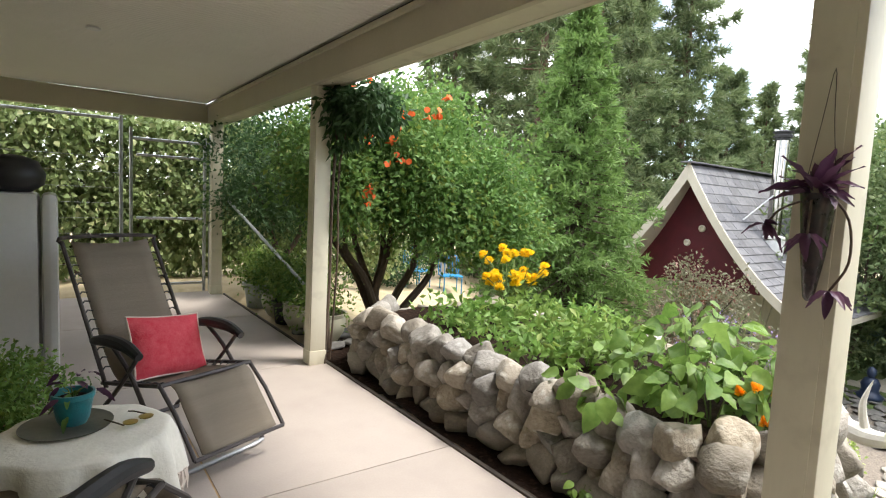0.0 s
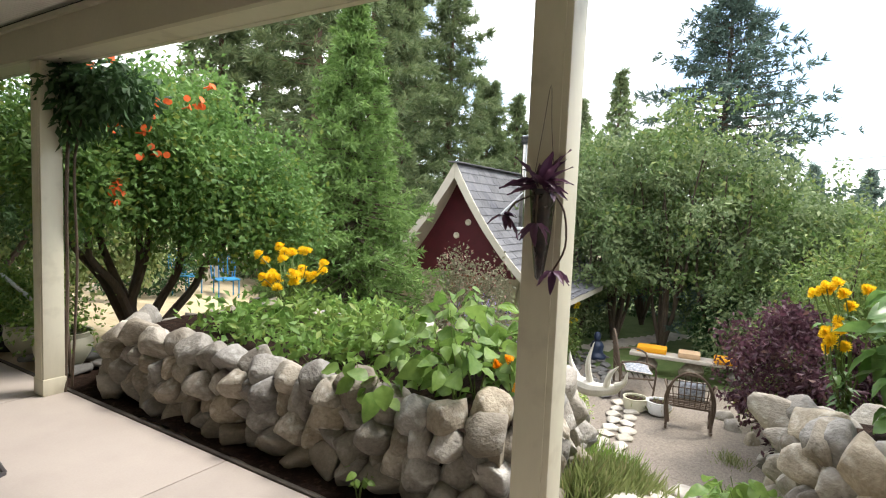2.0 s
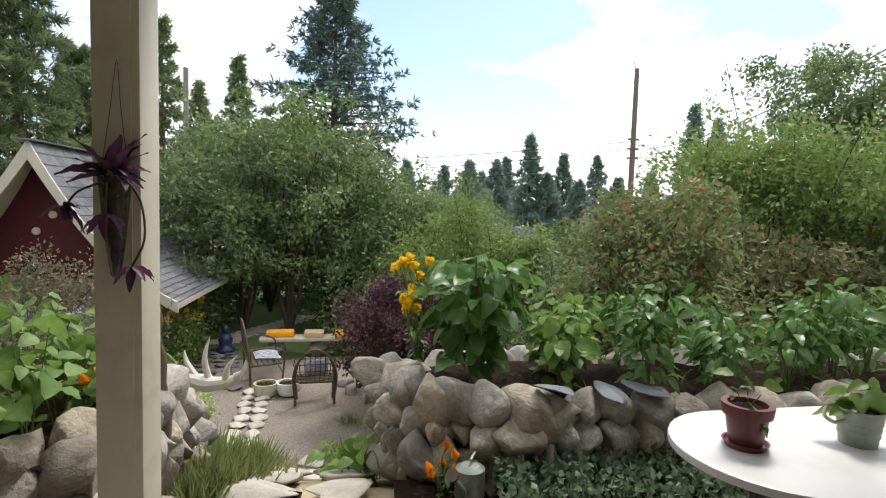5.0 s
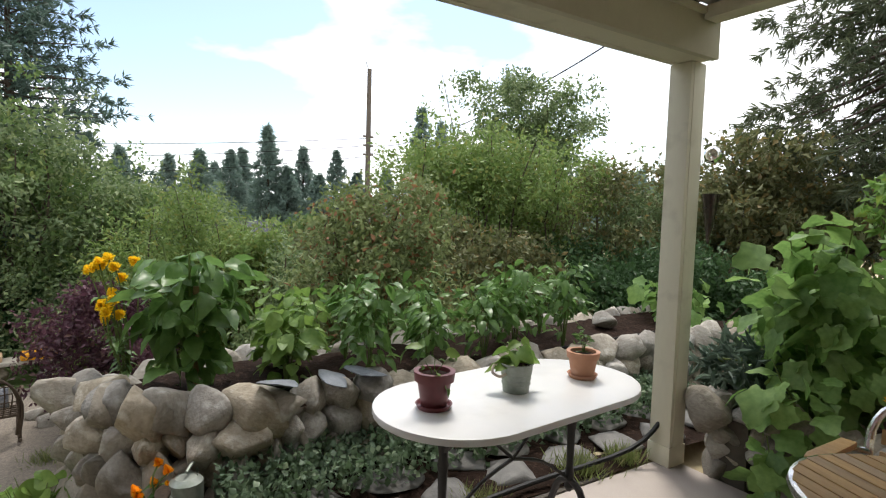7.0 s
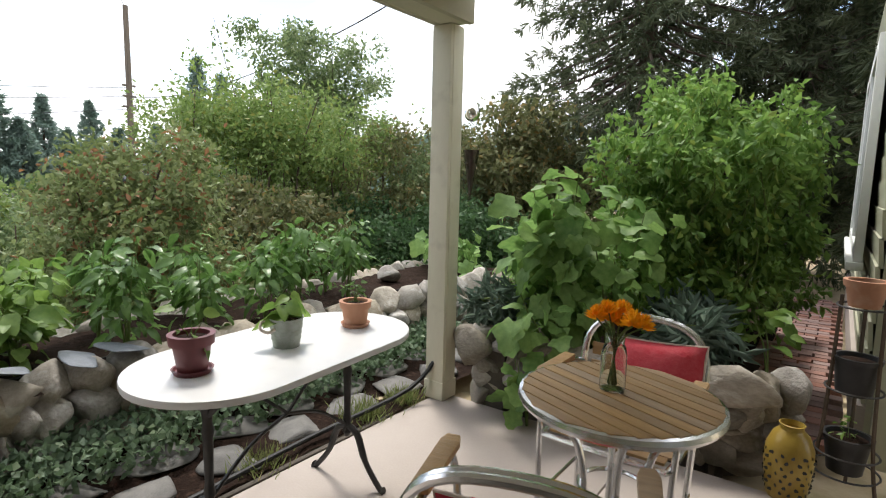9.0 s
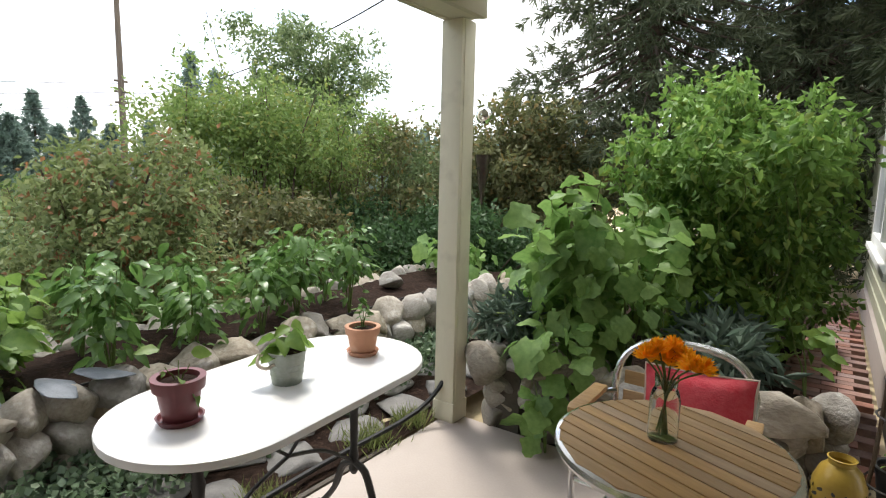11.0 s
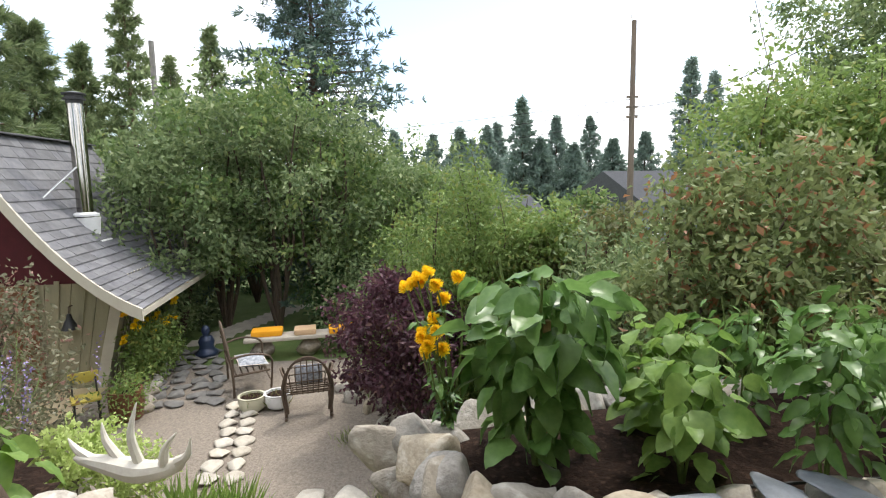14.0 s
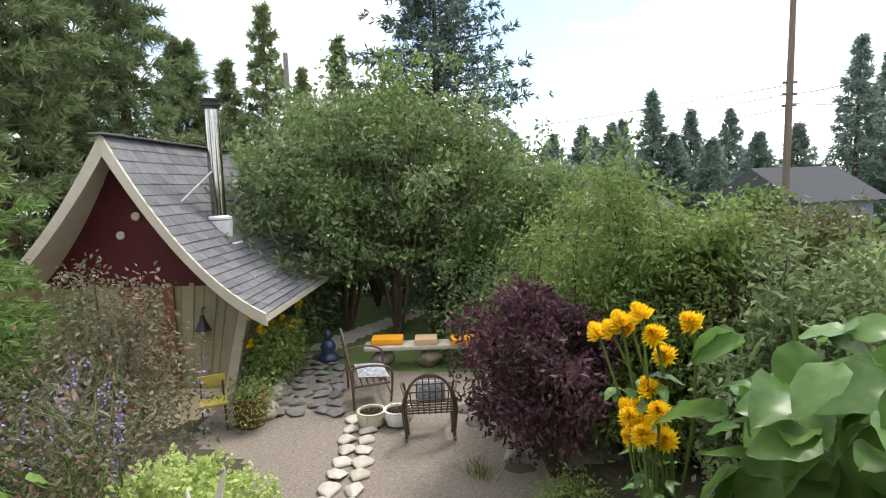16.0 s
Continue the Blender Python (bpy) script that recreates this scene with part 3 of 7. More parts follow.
POSTS = (7.93, 4.35, 0.635, -3.14)
for i, y in enumerate(POSTS):
    p = thing("post", ("cream-painted square porch post on the slab" if i != 2 else "cream-painted square porch post carrying a wall vase"), "post", pose(1.815 if i < 3 else 1.865, y, 0), "porch posts", "structure")
    part("shaft", Shape().box((0, 0, 1.165), (0.138, 0.138, 2.33)), CREAM, p, bevel=0.006)
    for k in (-1, 1):
        part("corner_board", Shape().box((0.070 * k, 0, 1.165), (0.006, 0.09, 2.328)), CREAM, p, bevel=0.002)
    part("foot_block", Shape().box((0, 0, 0.06), (0.15, 0.15, 0.12)), CREAM, p, bevel=0.004)
beam = thing("beam", "tan-painted porch beam resting on the posts", "beam", kind="structure")
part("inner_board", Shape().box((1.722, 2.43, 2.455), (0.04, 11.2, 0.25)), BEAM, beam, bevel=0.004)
part("outer_board", Shape().box((1.908, 2.43, 2.455), (0.04, 11.2, 0.25)), CREAM, beam, bevel=0.004)
part("soffit_board", Shape().box((1.815, 2.43, 2.345), (0.144, 11.19, 0.02)), CREAM, beam)
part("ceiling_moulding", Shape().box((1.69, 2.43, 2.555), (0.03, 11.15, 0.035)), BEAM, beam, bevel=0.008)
part("end_beam", Shape().box((-0.05, -3.06, 2.545), (3.49, 0.12, 0.07)), CREAM, beam, bevel=0.004)
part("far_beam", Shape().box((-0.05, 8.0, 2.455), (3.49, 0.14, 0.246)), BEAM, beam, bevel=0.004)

ceil = Shape().box((-0.1, 2.43, 2.64), (3.62, 11.3, 0.08))
y = -2.98
while y < 7.9:
    ceil.box((-0.12, y + 0.024, 2.596), (3.56, 0.042, 0.012))
    y += 0.048
tagged(part("ceiling", ceil, CEIL, smooth=0), "cream beadboard porch ceiling", "ceiling", kind="structure")
roof = thing("porch_roof", "low porch roof over the ceiling", "roof", kind="structure")
part("deck", Shape().box((-0.05, 2.55, 2.74), (4.3, 11.5, 0.1)), ROOFGREY, roof)
part("fascia", Shape().box((2.11, 2.55, 2.70), (0.03, 11.5, 0.16)), CREAM, roof)
tagged(part("smoke_ring", Shape().lathe([(0.05, 0), (0.05, -0.012), (0.045, -0.016)], (0.25, 4.9, 2.592)), WHITEPAINT), "small white round cover on the porch ceiling", "cover")


def siding_wall(name, x, y0, y1, z1, label, gaps=()):
    w = thing(name, label, "wall", kind="structure")
    part("sheathing", Shape().box((x - 0.10, (y0 + y1) / 2, z1 / 2), (0.14, y1 - y0, z1)), SIDING if x > -1 else CREAM, w)
    z = 0.3
    while z < z1:
        m = pose(0, 0, 0, 0, 5, 0)
        part("siding_board", Shape().box((x - 0.012, (y0 + y1) / 2, z + 0.07), (0.02, y1 - y0, 0.155), m=m), SIDING if x > -1 else CREAM, w)
        z += 0.145
    part("foundation", Shape().box((x - 0.005, (y0 + y1) / 2, 0.14), (0.05, y1 - y0, 0.28)), CONCRETE, w)
    return w


# wall_west is out of view; its cream is chosen to bounce light under the porch
siding_wall("wall_west", -1.9, -3.2, 8.2, 2.6, "unseen house wall behind the porch, cream lap siding to bounce light")
siding_wall("wall_south", -0.33, -10.0, -3.9, 3.3, "house wall of sage-green lap siding beside the brick path")
part_wall = Shape().box((-1.18, -3.84, 1.65), (1.58, 0.12, 3.3))
tagged(part("wall_return", part_wall, SIDING), "return of the sage-green house wall", "wall", kind="structure")
win = thing("window_1", "white-framed window in the sage siding", "window", pose(-0.30, -5.7, 1.66), kind="structure")
for dy, dz, sy, sz in ((-1.05, 0, 0.09, 1.38), (1.05, 0, 0.09, 1.38), (0, 0.65, 2.01, 0.09), (0, -0.65, 2.01, 0.09), (0, 0, 0.07, 1.21)):
    part("window_frame", Shape().box((0.03, dy, dz), (0.05, sy, sz)), WHITEPAINT, win, bevel=0.004)
part("window_sill", Shape().box((0.045, 0, -0.72), (0.09, 2.26, 0.05)), WHITEPAINT, win, bevel=0.004)
for dy in (-0.52, 0.52):
    part("pane", Shape().box((0.01, dy, 0), (0.01, 0.97, 1.21)), DARKGLASS, win)
door = thing("door_1", "cream house door in the porch wall", "door", pose(-1.86, -1.2, 0), kind="structure")
part("leaf", Shape().box((0, 0, 1.02), (0.05, 0.9, 2.04)), WHITEPAINT, door, bevel=0.006)

# ---- stone walls ----
ROCKS = [rock_mesh("stone", i + 1, STONE) for i in range(9)]
ROCKS_LOW = [rock_mesh("stone", i + 21, STONE_DARK) for i in range(6)]
FLATS = [rock_mesh("flagstone", i + 41, PALE, 3, 0.3, 0.15) for i in range(5)]


def stone_wall(name, label, path, z0, tops, thick=0.3, out=1, seed=1, slope=None):
    """Fieldstones in four uneven courses along a path on the plan, with an earth core."""
    rnd = random.Random(seed)
    w = thing(name, label, "retaining wall", kind="structure")
    pts = [Vector((*p, 0)) for p in path]
    core = Shape()
    for a, b in zip(pts, pts[1:]):
        d = (b - a).normalized()
        n = Vector((-d.y, d.x, 0)) * out
        zb = slope(a.x, a.y) if slope else z0
        zc = slope(b.x, b.y) if slope else z0
        m = (a + b) / 2 + n * (0.12 if out > 0 else -0.2)
        core.box((m.x, m.y, (min(zb, zc) - 0.1 + tops - 0.1) / 2), ((b - a).length, thick * 0.55, tops - 0.1 - min(zb, zc) + 0.1), math.degrees(math.atan2(d.y, d.x)))
        for course in range(4):
            s = rnd.uniform(-0.06, 0.06)
            while s < (b - a).length - 0.03:
                k = rnd.choice((rnd.uniform(0.10, 0.15), rnd.uniform(0.14, 0.20), rnd.uniform(0.17, 0.26))) * (1.15, 0.95, 0.98, 1.28)[course]
                q = a + d * (s + k / 2)
                g = slope(q.x, q.y) if slope else z0
                g = max(g, tops - 0.56)
                h = tops - g
                cz = g + h * (0.10, 0.34, 0.58, 0.83)[course] + rnd.uniform(-0.025, 0.03)
                hh = h * rnd.uniform(0.25, 0.37) * (1, 1, 1, 1.12)[course] + 0.015
                dep = thick * rnd.uniform(0.7, 1.1)
                c = q - n * ((0.05, 0.035, 0.015, -0.01)[course] + rnd.uniform(-0.035, 0.035) + (0.0 if out > 0 else 0.09))
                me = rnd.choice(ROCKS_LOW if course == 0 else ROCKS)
                part("stone", me, None, w, at=pose(c.x, c.y, cz, rnd.uniform(-20, 20), rnd.uniform(-24, 24), math.degrees(math.atan2(d.y, d.x)) + rnd.uniform(-14, 14) + rnd.choice((0, 180))) @ Matrix.Diagonal((k * 1.5, dep * 1.2, hh * 1.42, 1)))
                s += k * 0.92
    part("earth_core", core, MORTAR, w)
    return w


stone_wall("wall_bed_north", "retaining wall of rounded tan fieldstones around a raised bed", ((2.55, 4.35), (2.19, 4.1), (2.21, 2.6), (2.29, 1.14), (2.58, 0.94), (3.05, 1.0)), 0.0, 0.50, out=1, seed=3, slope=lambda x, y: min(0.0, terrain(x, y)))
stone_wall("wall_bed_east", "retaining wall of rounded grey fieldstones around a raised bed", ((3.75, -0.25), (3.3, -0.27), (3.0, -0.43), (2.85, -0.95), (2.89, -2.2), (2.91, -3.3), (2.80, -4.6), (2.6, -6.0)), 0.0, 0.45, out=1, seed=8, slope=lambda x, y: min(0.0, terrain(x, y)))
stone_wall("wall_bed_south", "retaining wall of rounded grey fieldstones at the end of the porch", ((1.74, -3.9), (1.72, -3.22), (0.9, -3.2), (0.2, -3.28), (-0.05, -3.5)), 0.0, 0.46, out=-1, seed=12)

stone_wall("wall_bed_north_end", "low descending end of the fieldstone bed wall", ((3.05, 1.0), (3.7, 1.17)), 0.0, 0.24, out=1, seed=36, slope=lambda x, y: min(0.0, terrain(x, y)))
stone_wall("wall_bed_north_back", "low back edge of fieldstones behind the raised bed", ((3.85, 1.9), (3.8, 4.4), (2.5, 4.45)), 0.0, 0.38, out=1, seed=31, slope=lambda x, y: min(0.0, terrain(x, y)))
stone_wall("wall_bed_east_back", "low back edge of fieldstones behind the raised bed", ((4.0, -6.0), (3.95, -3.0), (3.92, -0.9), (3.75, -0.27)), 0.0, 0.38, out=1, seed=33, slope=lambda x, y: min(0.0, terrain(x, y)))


def draped(name, label, mat, inside, x0, x1, y0, y1, lift, st=0.25):
    """A sheet that lies on the terrain within a rule on the plan."""
    ids, vs, fs = {}, [], []
    for i in range(int((x1 - x0) / st)):
        for j in range(int((y1 - y0) / st)):
            if inside(x0 + (i + 0.5) * st, y0 + (j + 0.5) * st):
                q = []
                for a, b in ((0, 0), (1, 0), (1, 1), (0, 1)):
                    key = (i + a, j + b)
                    if key not in ids:
                        ids[key] = len(vs)
                        px, py = x0 + key[0] * st, y0 + key[1] * st
                        vs.append((px, py, terrain(px, py) + lift))
                    q.append(ids[key])
                fs.append(tuple(q))
    return tagged(part(name, Shape().add(vs, fs), mat, smooth=80), label, "ground", kind="structure")


draped("ground_mulch", "dark leaf mulch under the shrubs", MULCH, lambda x, y: y < -0.3 + 0.3 * math.sin(x) and x > 3.9 or (y < -4 and x > 1.9), 1.9, 40, -30, 0.5, 0.014, 0.5)
draped("ground_bed", "dark mulch bed planted between porch and patio", MULCH, lambda x, y: y > 0.75 + 0.15 * math.sin(3 * x) and x < 6.9 + 2.2 * smooth(2.4, 3.6, y) + 0.4 * math.sin(2 * y), 3.3, 9.6, 0.3, 6.0, 0.016, 0.14)
draped("ground_gravel", "pale brown gravel of the sunken patio", GRAVEL, lambda x, y: abs(y - 1.2 - 0.1 * math.sin(2 * x)) < 0.55 + 1.3 * smooth(5.5, 7.2, x) + 1.2 * smooth(8.0, 8.8, x) and x < 11.4, 2.6, 11.6, -1.4, 4.4, 0.022, 0.12)
draped("path_far", "pale curved concrete path beyond the patio trees", PALE, lambda x, y: abs(y - 3.4 + 0.43 * (x - 13) - 0.1 * math.sin(x * 1.5)) < 0.36, 12.6, 16.2, 0.5, 5.0, 0.034, 0.12)
draped("lawn", "green lawn beyond the patio trees", LAWN, lambda x, y: x > 11.3, 11.3, 45, -20, 16, 0.018, 0.5)


def soil(name, label, outline, z, seed):
    """A heaped bed of soil within an outline on the plan."""
    xs, ys = [p[0] for p in outline], [p[1] for p in outline]
    sh, st = Shape(), 0.07

    def inside(x, y):
        c = False
        for (x1, y1), (x2, y2) in zip(outline, outline[1:] + outline[:1]):
            if (y1 > y) != (y2 > y) and x < (x2 - x1) * (y - y1) / (y2 - y1) + x1:
                c = not c
        return c
    ids = {}
    x = min(xs)
    grid = []
    i = 0
    while x < max(xs):
        y, j = min(ys), 0
        while y < max(ys):
            if inside(x + st / 2, y + st / 2):
                grid.append((i, j))
            y += st
            j += 1
        x += st
        i += 1
    vs, fs = [], []
    for i, j in grid:
        q = []
        for a, b in ((0, 0), (1, 0), (1, 1), (0, 1)):
            key = (i + a, j + b)
            if key not in ids:
                px, py = min(xs) + key[0] * st, min(ys) + key[1] * st
                ids[key] = len(vs)
                vs.append((px, py, z + 0.03 * noise.noise(Vector((px * 2.2, py * 2.2, seed))) + 0.02 * noise.noise(Vector((px * 11, py * 11, seed)))))
            q.append(ids[key])
        fs.append(tuple(q))
    return tagged(part(name, sh.add(vs, fs), SOIL, smooth=80), label, "soil", kind="structure")


soil("soil_bed_north", "dark crumbly soil in the raised bed", [(2.2, 1.15), (2.55, 1.0), (3.6, 1.2), (3.75, 1.7), (3.7, 4.3), (2.5, 4.4), (2.15, 4.1)], 0.40, 1)
soil("soil_bed_east", "dark damp soil in the raised bed", [(2.95, -0.5), (3.3, -0.33), (3.7, -0.33), (3.85, -1.5), (3.9, -6), (2.7, -6), (2.85, -3.3), (2.8, -1.0)], 0.36, 2)
soil("soil_bed_south", "dark soil in the raised bed by the porch", [(1.7, -3.25), (1.7, -6.5), (0.0, -6.5), (0.12, -5.0), (0.25, -4.2), (0.0, -3.55), (0.2, -3.32)], 0.36, 3)
soil("soil_strip", "bare dark soil strip between slab and stone wall", [(1.95, -0.4), (2.5, -0.2), (2.8, 0.3), (2.5, 0.85), (2.4, 1.2), (2.4, 5), (1.95, 5)], -0.012, 4)
soil("soil_strip_east", "soil strip with stepping slabs along the porch", [(1.95, -5), (3.0, -5), (3.0, -0.3), (2.5, -0.2), (1.95, -0.4)], -0.012, 5)

# ---- shed ----
RIDGE_Z, EAVE_Z, PATIO = 2.40, -0.25, -1.75
shed = thing("garden_shed", "crooked fairy-tale garden shed with a flared grey shingle roof", "shed", pose(9.95, 5.9, 0, 0, 0, 2.5))


def roof_curve(u):
    """Drop and reach from the ridge (0) to the eave (1) of the flared roof."""
    return 2.62 * u, RIDGE_Z - (RIDGE_Z - EAVE_Z) * (1.62 * u - 0.62 * u * u)


def roof_front(u):
    return 0.08 - 0.72 * u


def roof_back(u):
    return 4.45 - 0.0 * u


for s in (1, -0.8):
    deck = Shape()
    n = 14
    vs = []
    for off in (0, -0.09):
        for i in range(n + 1):
            u = i / n
            r, z = roof_curve(u)
            vs += [(roof_front(u), -s * r, z + off), (roof_back(u), -s * r, z + off)]
    m = 2 * (n + 1)
    fs = []
    for i in range(n):
        q = 2 * i
        fs += [(q, q + 1, q + 3, q + 2), (m + q, m + q + 2, m + q + 3, m + q + 1), (q, q + 2, m + q + 2, m + q), (q + 1, m + q + 1, m + q + 3, q + 3)]
    fs += [(0, m, m + 1, 1), (2 * n, 2 * n + 1, m + 2 * n + 1, m + 2 * n)]
    roofpart = part("roof", deck.add(vs, fs), TRIM, shed)
    rows = 21
    for i in range(rows):
        u0, u1 = i / rows, min(1.0, (i + 1.12) / rows)
        (r0, z0), (r1, z1) = roof_curve(u0), roof_curve(u1)
        f0 = roof_front((u0 + u1) / 2) - 0.03
        x = f0
        rnd = random.Random(i * 7 + s)
        while x < roof_back(u0) + 0.03:
            wd = min(rnd.uniform(0.24, 0.42) if s == 1 else 2.3, roof_back(u0) + 0.03 - x)
            if wd < 0.05:
                break
            up = rnd.uniform(0.024, 0.034)
            sh = Shape()
            vv = []
            for dz in (0.004, 0):
                for (rr, zz, k) in ((r0, z0, 0.006), (r1, z1, up)):
                    for xx in (x, x + wd - 0.006):
                        vv.append((xx, -s * rr, zz + k + (0.010 if dz else 0)))
            sh.add(vv, [(0, 1, 3, 2), (4, 6, 7, 5), (2, 3, 7, 6), (0, 2, 6, 4), (1, 5, 7, 3), (0, 4, 5, 1)])
            part("shingle", sh, SHINGLE, roofpart, smooth=0)
            x += wd
    rake = Shape()
    vs, fs = [], []
    for i in range(n + 1):
        u = i / n
        r, z = roof_curve(u)
        wd = 0.15 + 0.16 * (1 - u) ** 3
        for xx in (roof_front(u) - 0.05, roof_front(u) - 0.005):
            vs += [(xx, -s * r, z + 0.03), (xx, -s * r, z - wd)]
    for i in range(n):
        q = 4 * i
        fs += [(q, q + 1, q + 5, q + 4), (q + 2, q + 6, q + 7, q + 3), (q, q + 4, q + 6, q + 2), (q + 1, q + 3, q + 7, q + 5)]
    fs += [(4 * n, 4 * n + 1, 4 * n + 3, 4 * n + 2)]
    part("rake_board", rake.add(vs, fs), TRIM, shed, smooth=60)
for i in range(15):
    part("ridge_cap", Shape().box((0.08 + 0.30 * i, 0, RIDGE_Z + 0.02 + 0.004 * (i % 2)), (0.31, 0.22, 0.03)), SHINGLE, shed, bevel=0.008)

FOOT, HEAD = 1.42, 1.98


def shed_board(a0, a1, b0, b1, mat, name="board", thick=0.02, normal=(-1, 0, 0)):
    n = Vector(normal) * thick
    q = [Vector(v) for v in (a0, a1, b1, b0)]
    part(name, Shape().add([*q, *[v + n for v in q]], [(0, 1, 2, 3), (7, 6, 5, 4), (0, 4, 5, 1), (1, 5, 6, 2), (2, 6, 7, 3), (3, 7, 4, 0)]), mat, shed, smooth=0)


for i in range(20):
    f0, f1 = i / 20, (i + 1) / 20 - 0.003
    top = 0.05
    shed_board((0.65, -FOOT + 2 * FOOT * f0, PATIO - 0.2), (0.65, -FOOT + 2 * FOOT * f1, PATIO - 0.2), (0.50, -HEAD + 2 * HEAD * f0, top), (0.50, -HEAD + 2 * HEAD * f1, top), OLIVE)
    if i % 2:
        shed_board((0.63, -FOOT + 2 * FOOT * (f0 - .008), PATIO - 0.2), (0.63, -FOOT + 2 * FOOT * (f0 + 0.012), PATIO - 0.2), (0.48, -HEAD + 2 * HEAD * (f0 - .008), top), (0.48, -HEAD + 2 * HEAD * (f0 + 0.012), top), OLIVE, "batten")
for i in range(26):
    f0, f1 = i / 26, (i + 1) / 26 - 0.003
    for s in (1, -1):
        shed_board((0.65 + 3.2 * f0, -s * FOOT, PATIO - 0.2), (0.65 + 3.2 * f1, -s * FOOT, PATIO - 0.2), (0.5 + 3.5 * f0, -s * HEAD, 0.12), (0.5 + 3.5 * f1, -s * HEAD, 0.12), OLIVE, normal=(0, -s, 0))
        if s == 1:
            shed_board((0.65 + 3.2 * f0, -FOOT - 0.02, PATIO - 0.2), (0.69 + 3.2 * f0, -FOOT - 0.02, PATIO - 0.2), (0.5 + 3.5 * f0, -HEAD - 0.02, 0.12), (0.54 + 3.5 * f0, -HEAD - 0.02, 0.12), TRIM, "batten", normal=(0, -1, 0))
gable = [(-2.0, 0.0), (1.6, 0.0)]
for i in range(11):
    u = 0.72 - 0.72 * i / 10
    r, z = roof_curve(u)
    gable.append((r * 0.8, z - 0.09))
for i in range(10):
    u = 0.72 * (i + 1) / 10
    r, z = roof_curve(u)
    gable.append((-r, z - 0.09))
gs = Shape()
k = len(gable)
gs.add([(0.475, y, z) for y, z in gable] + [(0.515, y, z) for y, z in gable], [tuple(range(k)), tuple(reversed(range(k, 2 * k)))] + [(i, k + i, k + (i + 1) % k, (i + 1) % k) for i in range(k)])
part("gable", gs, BARN, shed, "dark barn-red gable above the boards", smooth=0)
part("back_wall", Shape().box((3.95, 0, -0.85), (0.1, 3.2, 2.0)), OLIVE, shed)
for y in (-0.16, 0.12):
    part("gable_medallion", Shape().lathe([(0.07, 0), (0.07, 0.02), (0.045, 0.03), (0.02, 0.02)], (0, 0, 0), 16), TRIM, shed, at=pose(0.47, y, 0.85 + 0.3 * (y < 0), 0, -90, 0))
part("corner_post", Shape().add([(0.57, -FOOT - 0.05, PATIO - 0.2), (0.73, -FOOT - 0.05, PATIO - 0.2), (0.73, -FOOT + 0.12, PATIO - 0.2), (0.57, -FOOT + 0.12, PATIO - 0.2), (0.40, -HEAD - 0.05, 0.05), (0.56, -HEAD - 0.05, 0.05), (0.56, -HEAD + 0.12, 0.05), (0.40, -HEAD + 0.12, 0.05)], [(3, 2, 1, 0), (4, 5, 6, 7), (0, 1, 5, 4), (1, 2, 6, 5), (2, 3, 7, 6), (3, 0, 4, 7)]), TRIM, shed, "cream leaning corner board", smooth=0)
shed_door = part("door", Shape().add([(0.58, -0.62, PATIO), (0.58, 0.28, PATIO), (0.47, 0.25, 0.0), (0.47, -0.68, 0.0), (0.54, -0.62, PATIO), (0.54, 0.28, PATIO), (0.43, 0.25, 0.0), (0.43, -0.68, 0.0)], [(0, 1, 2, 3), (7, 6, 5, 4), (0, 4, 5, 1), (1, 5, 6, 2), (2, 6, 7, 3), (3, 7, 4, 0)]), DOORWOOD, shed, "red-brown wooden door", smooth=0)
part("handle", Shape().tube([(0.5, -0.5, -0.9), (0.44, -0.5, -0.88), (0.43, -0.5, -0.75), (0.48, -0.5, -0.73)], 0.012), IRON, shed_door, "black iron handle")
flue = part("flue", Shape().lathe([(0.125, 0), (0.125, 2.0), (0.122, 2.01), (0.122, 2.15)], (1.38, -1.10, 0.92), 24), STEEL, shed, "stainless steel flue pipe")
part("flue_cap", Shape().lathe([(0.13, 1.99), (0.13, 2.05), (0.17, 2.05), (0.17, 2.08), (0.14, 2.09), (0.14, 2.13), (0.18, 2.135), (0.18, 2.16), (0.05, 2.19)], (1.38, -1.10, 0.92), 24), BLACKPLASTIC, flue, "black flue cap")
part("storm_collar", Shape().lathe([(0.21, 0.10), (0.21, 0.14), (0.13, 0.17)], (1.38, -1.10, 0.92), 24), WHITEMETAL, flue, "white storm collar")
part("flashing_cone", Shape().lathe([(0.17, -0.30), (0.20, 0.11)], (1.38, -1.12, 0.89), 20), WHITEMETAL, flue, "white flashing cone")
part("flashing_plate", Shape().box((0, 0, 0), (0.42, 0.40, 0.012)), WHITEMETAL, flue, at=pose(1.38, -1.26, 0.72, 42, 0, 0))
part("brace", Shape().tube([(1.26, -1.08, 1.85), (0.6, -0.85, 1.36)], 0.015, 6), PIPE, flue)

# ---- trees and shrubs ----
random.seed(5)


def polar(az, d, z=None, o=(0.0, 0.0)):
    x, y = o[0] + d * math.cos(radians(az)), o[1] + d * math.sin(radians(az))
    return (x, y, terrain(x, y) if z is None else z)


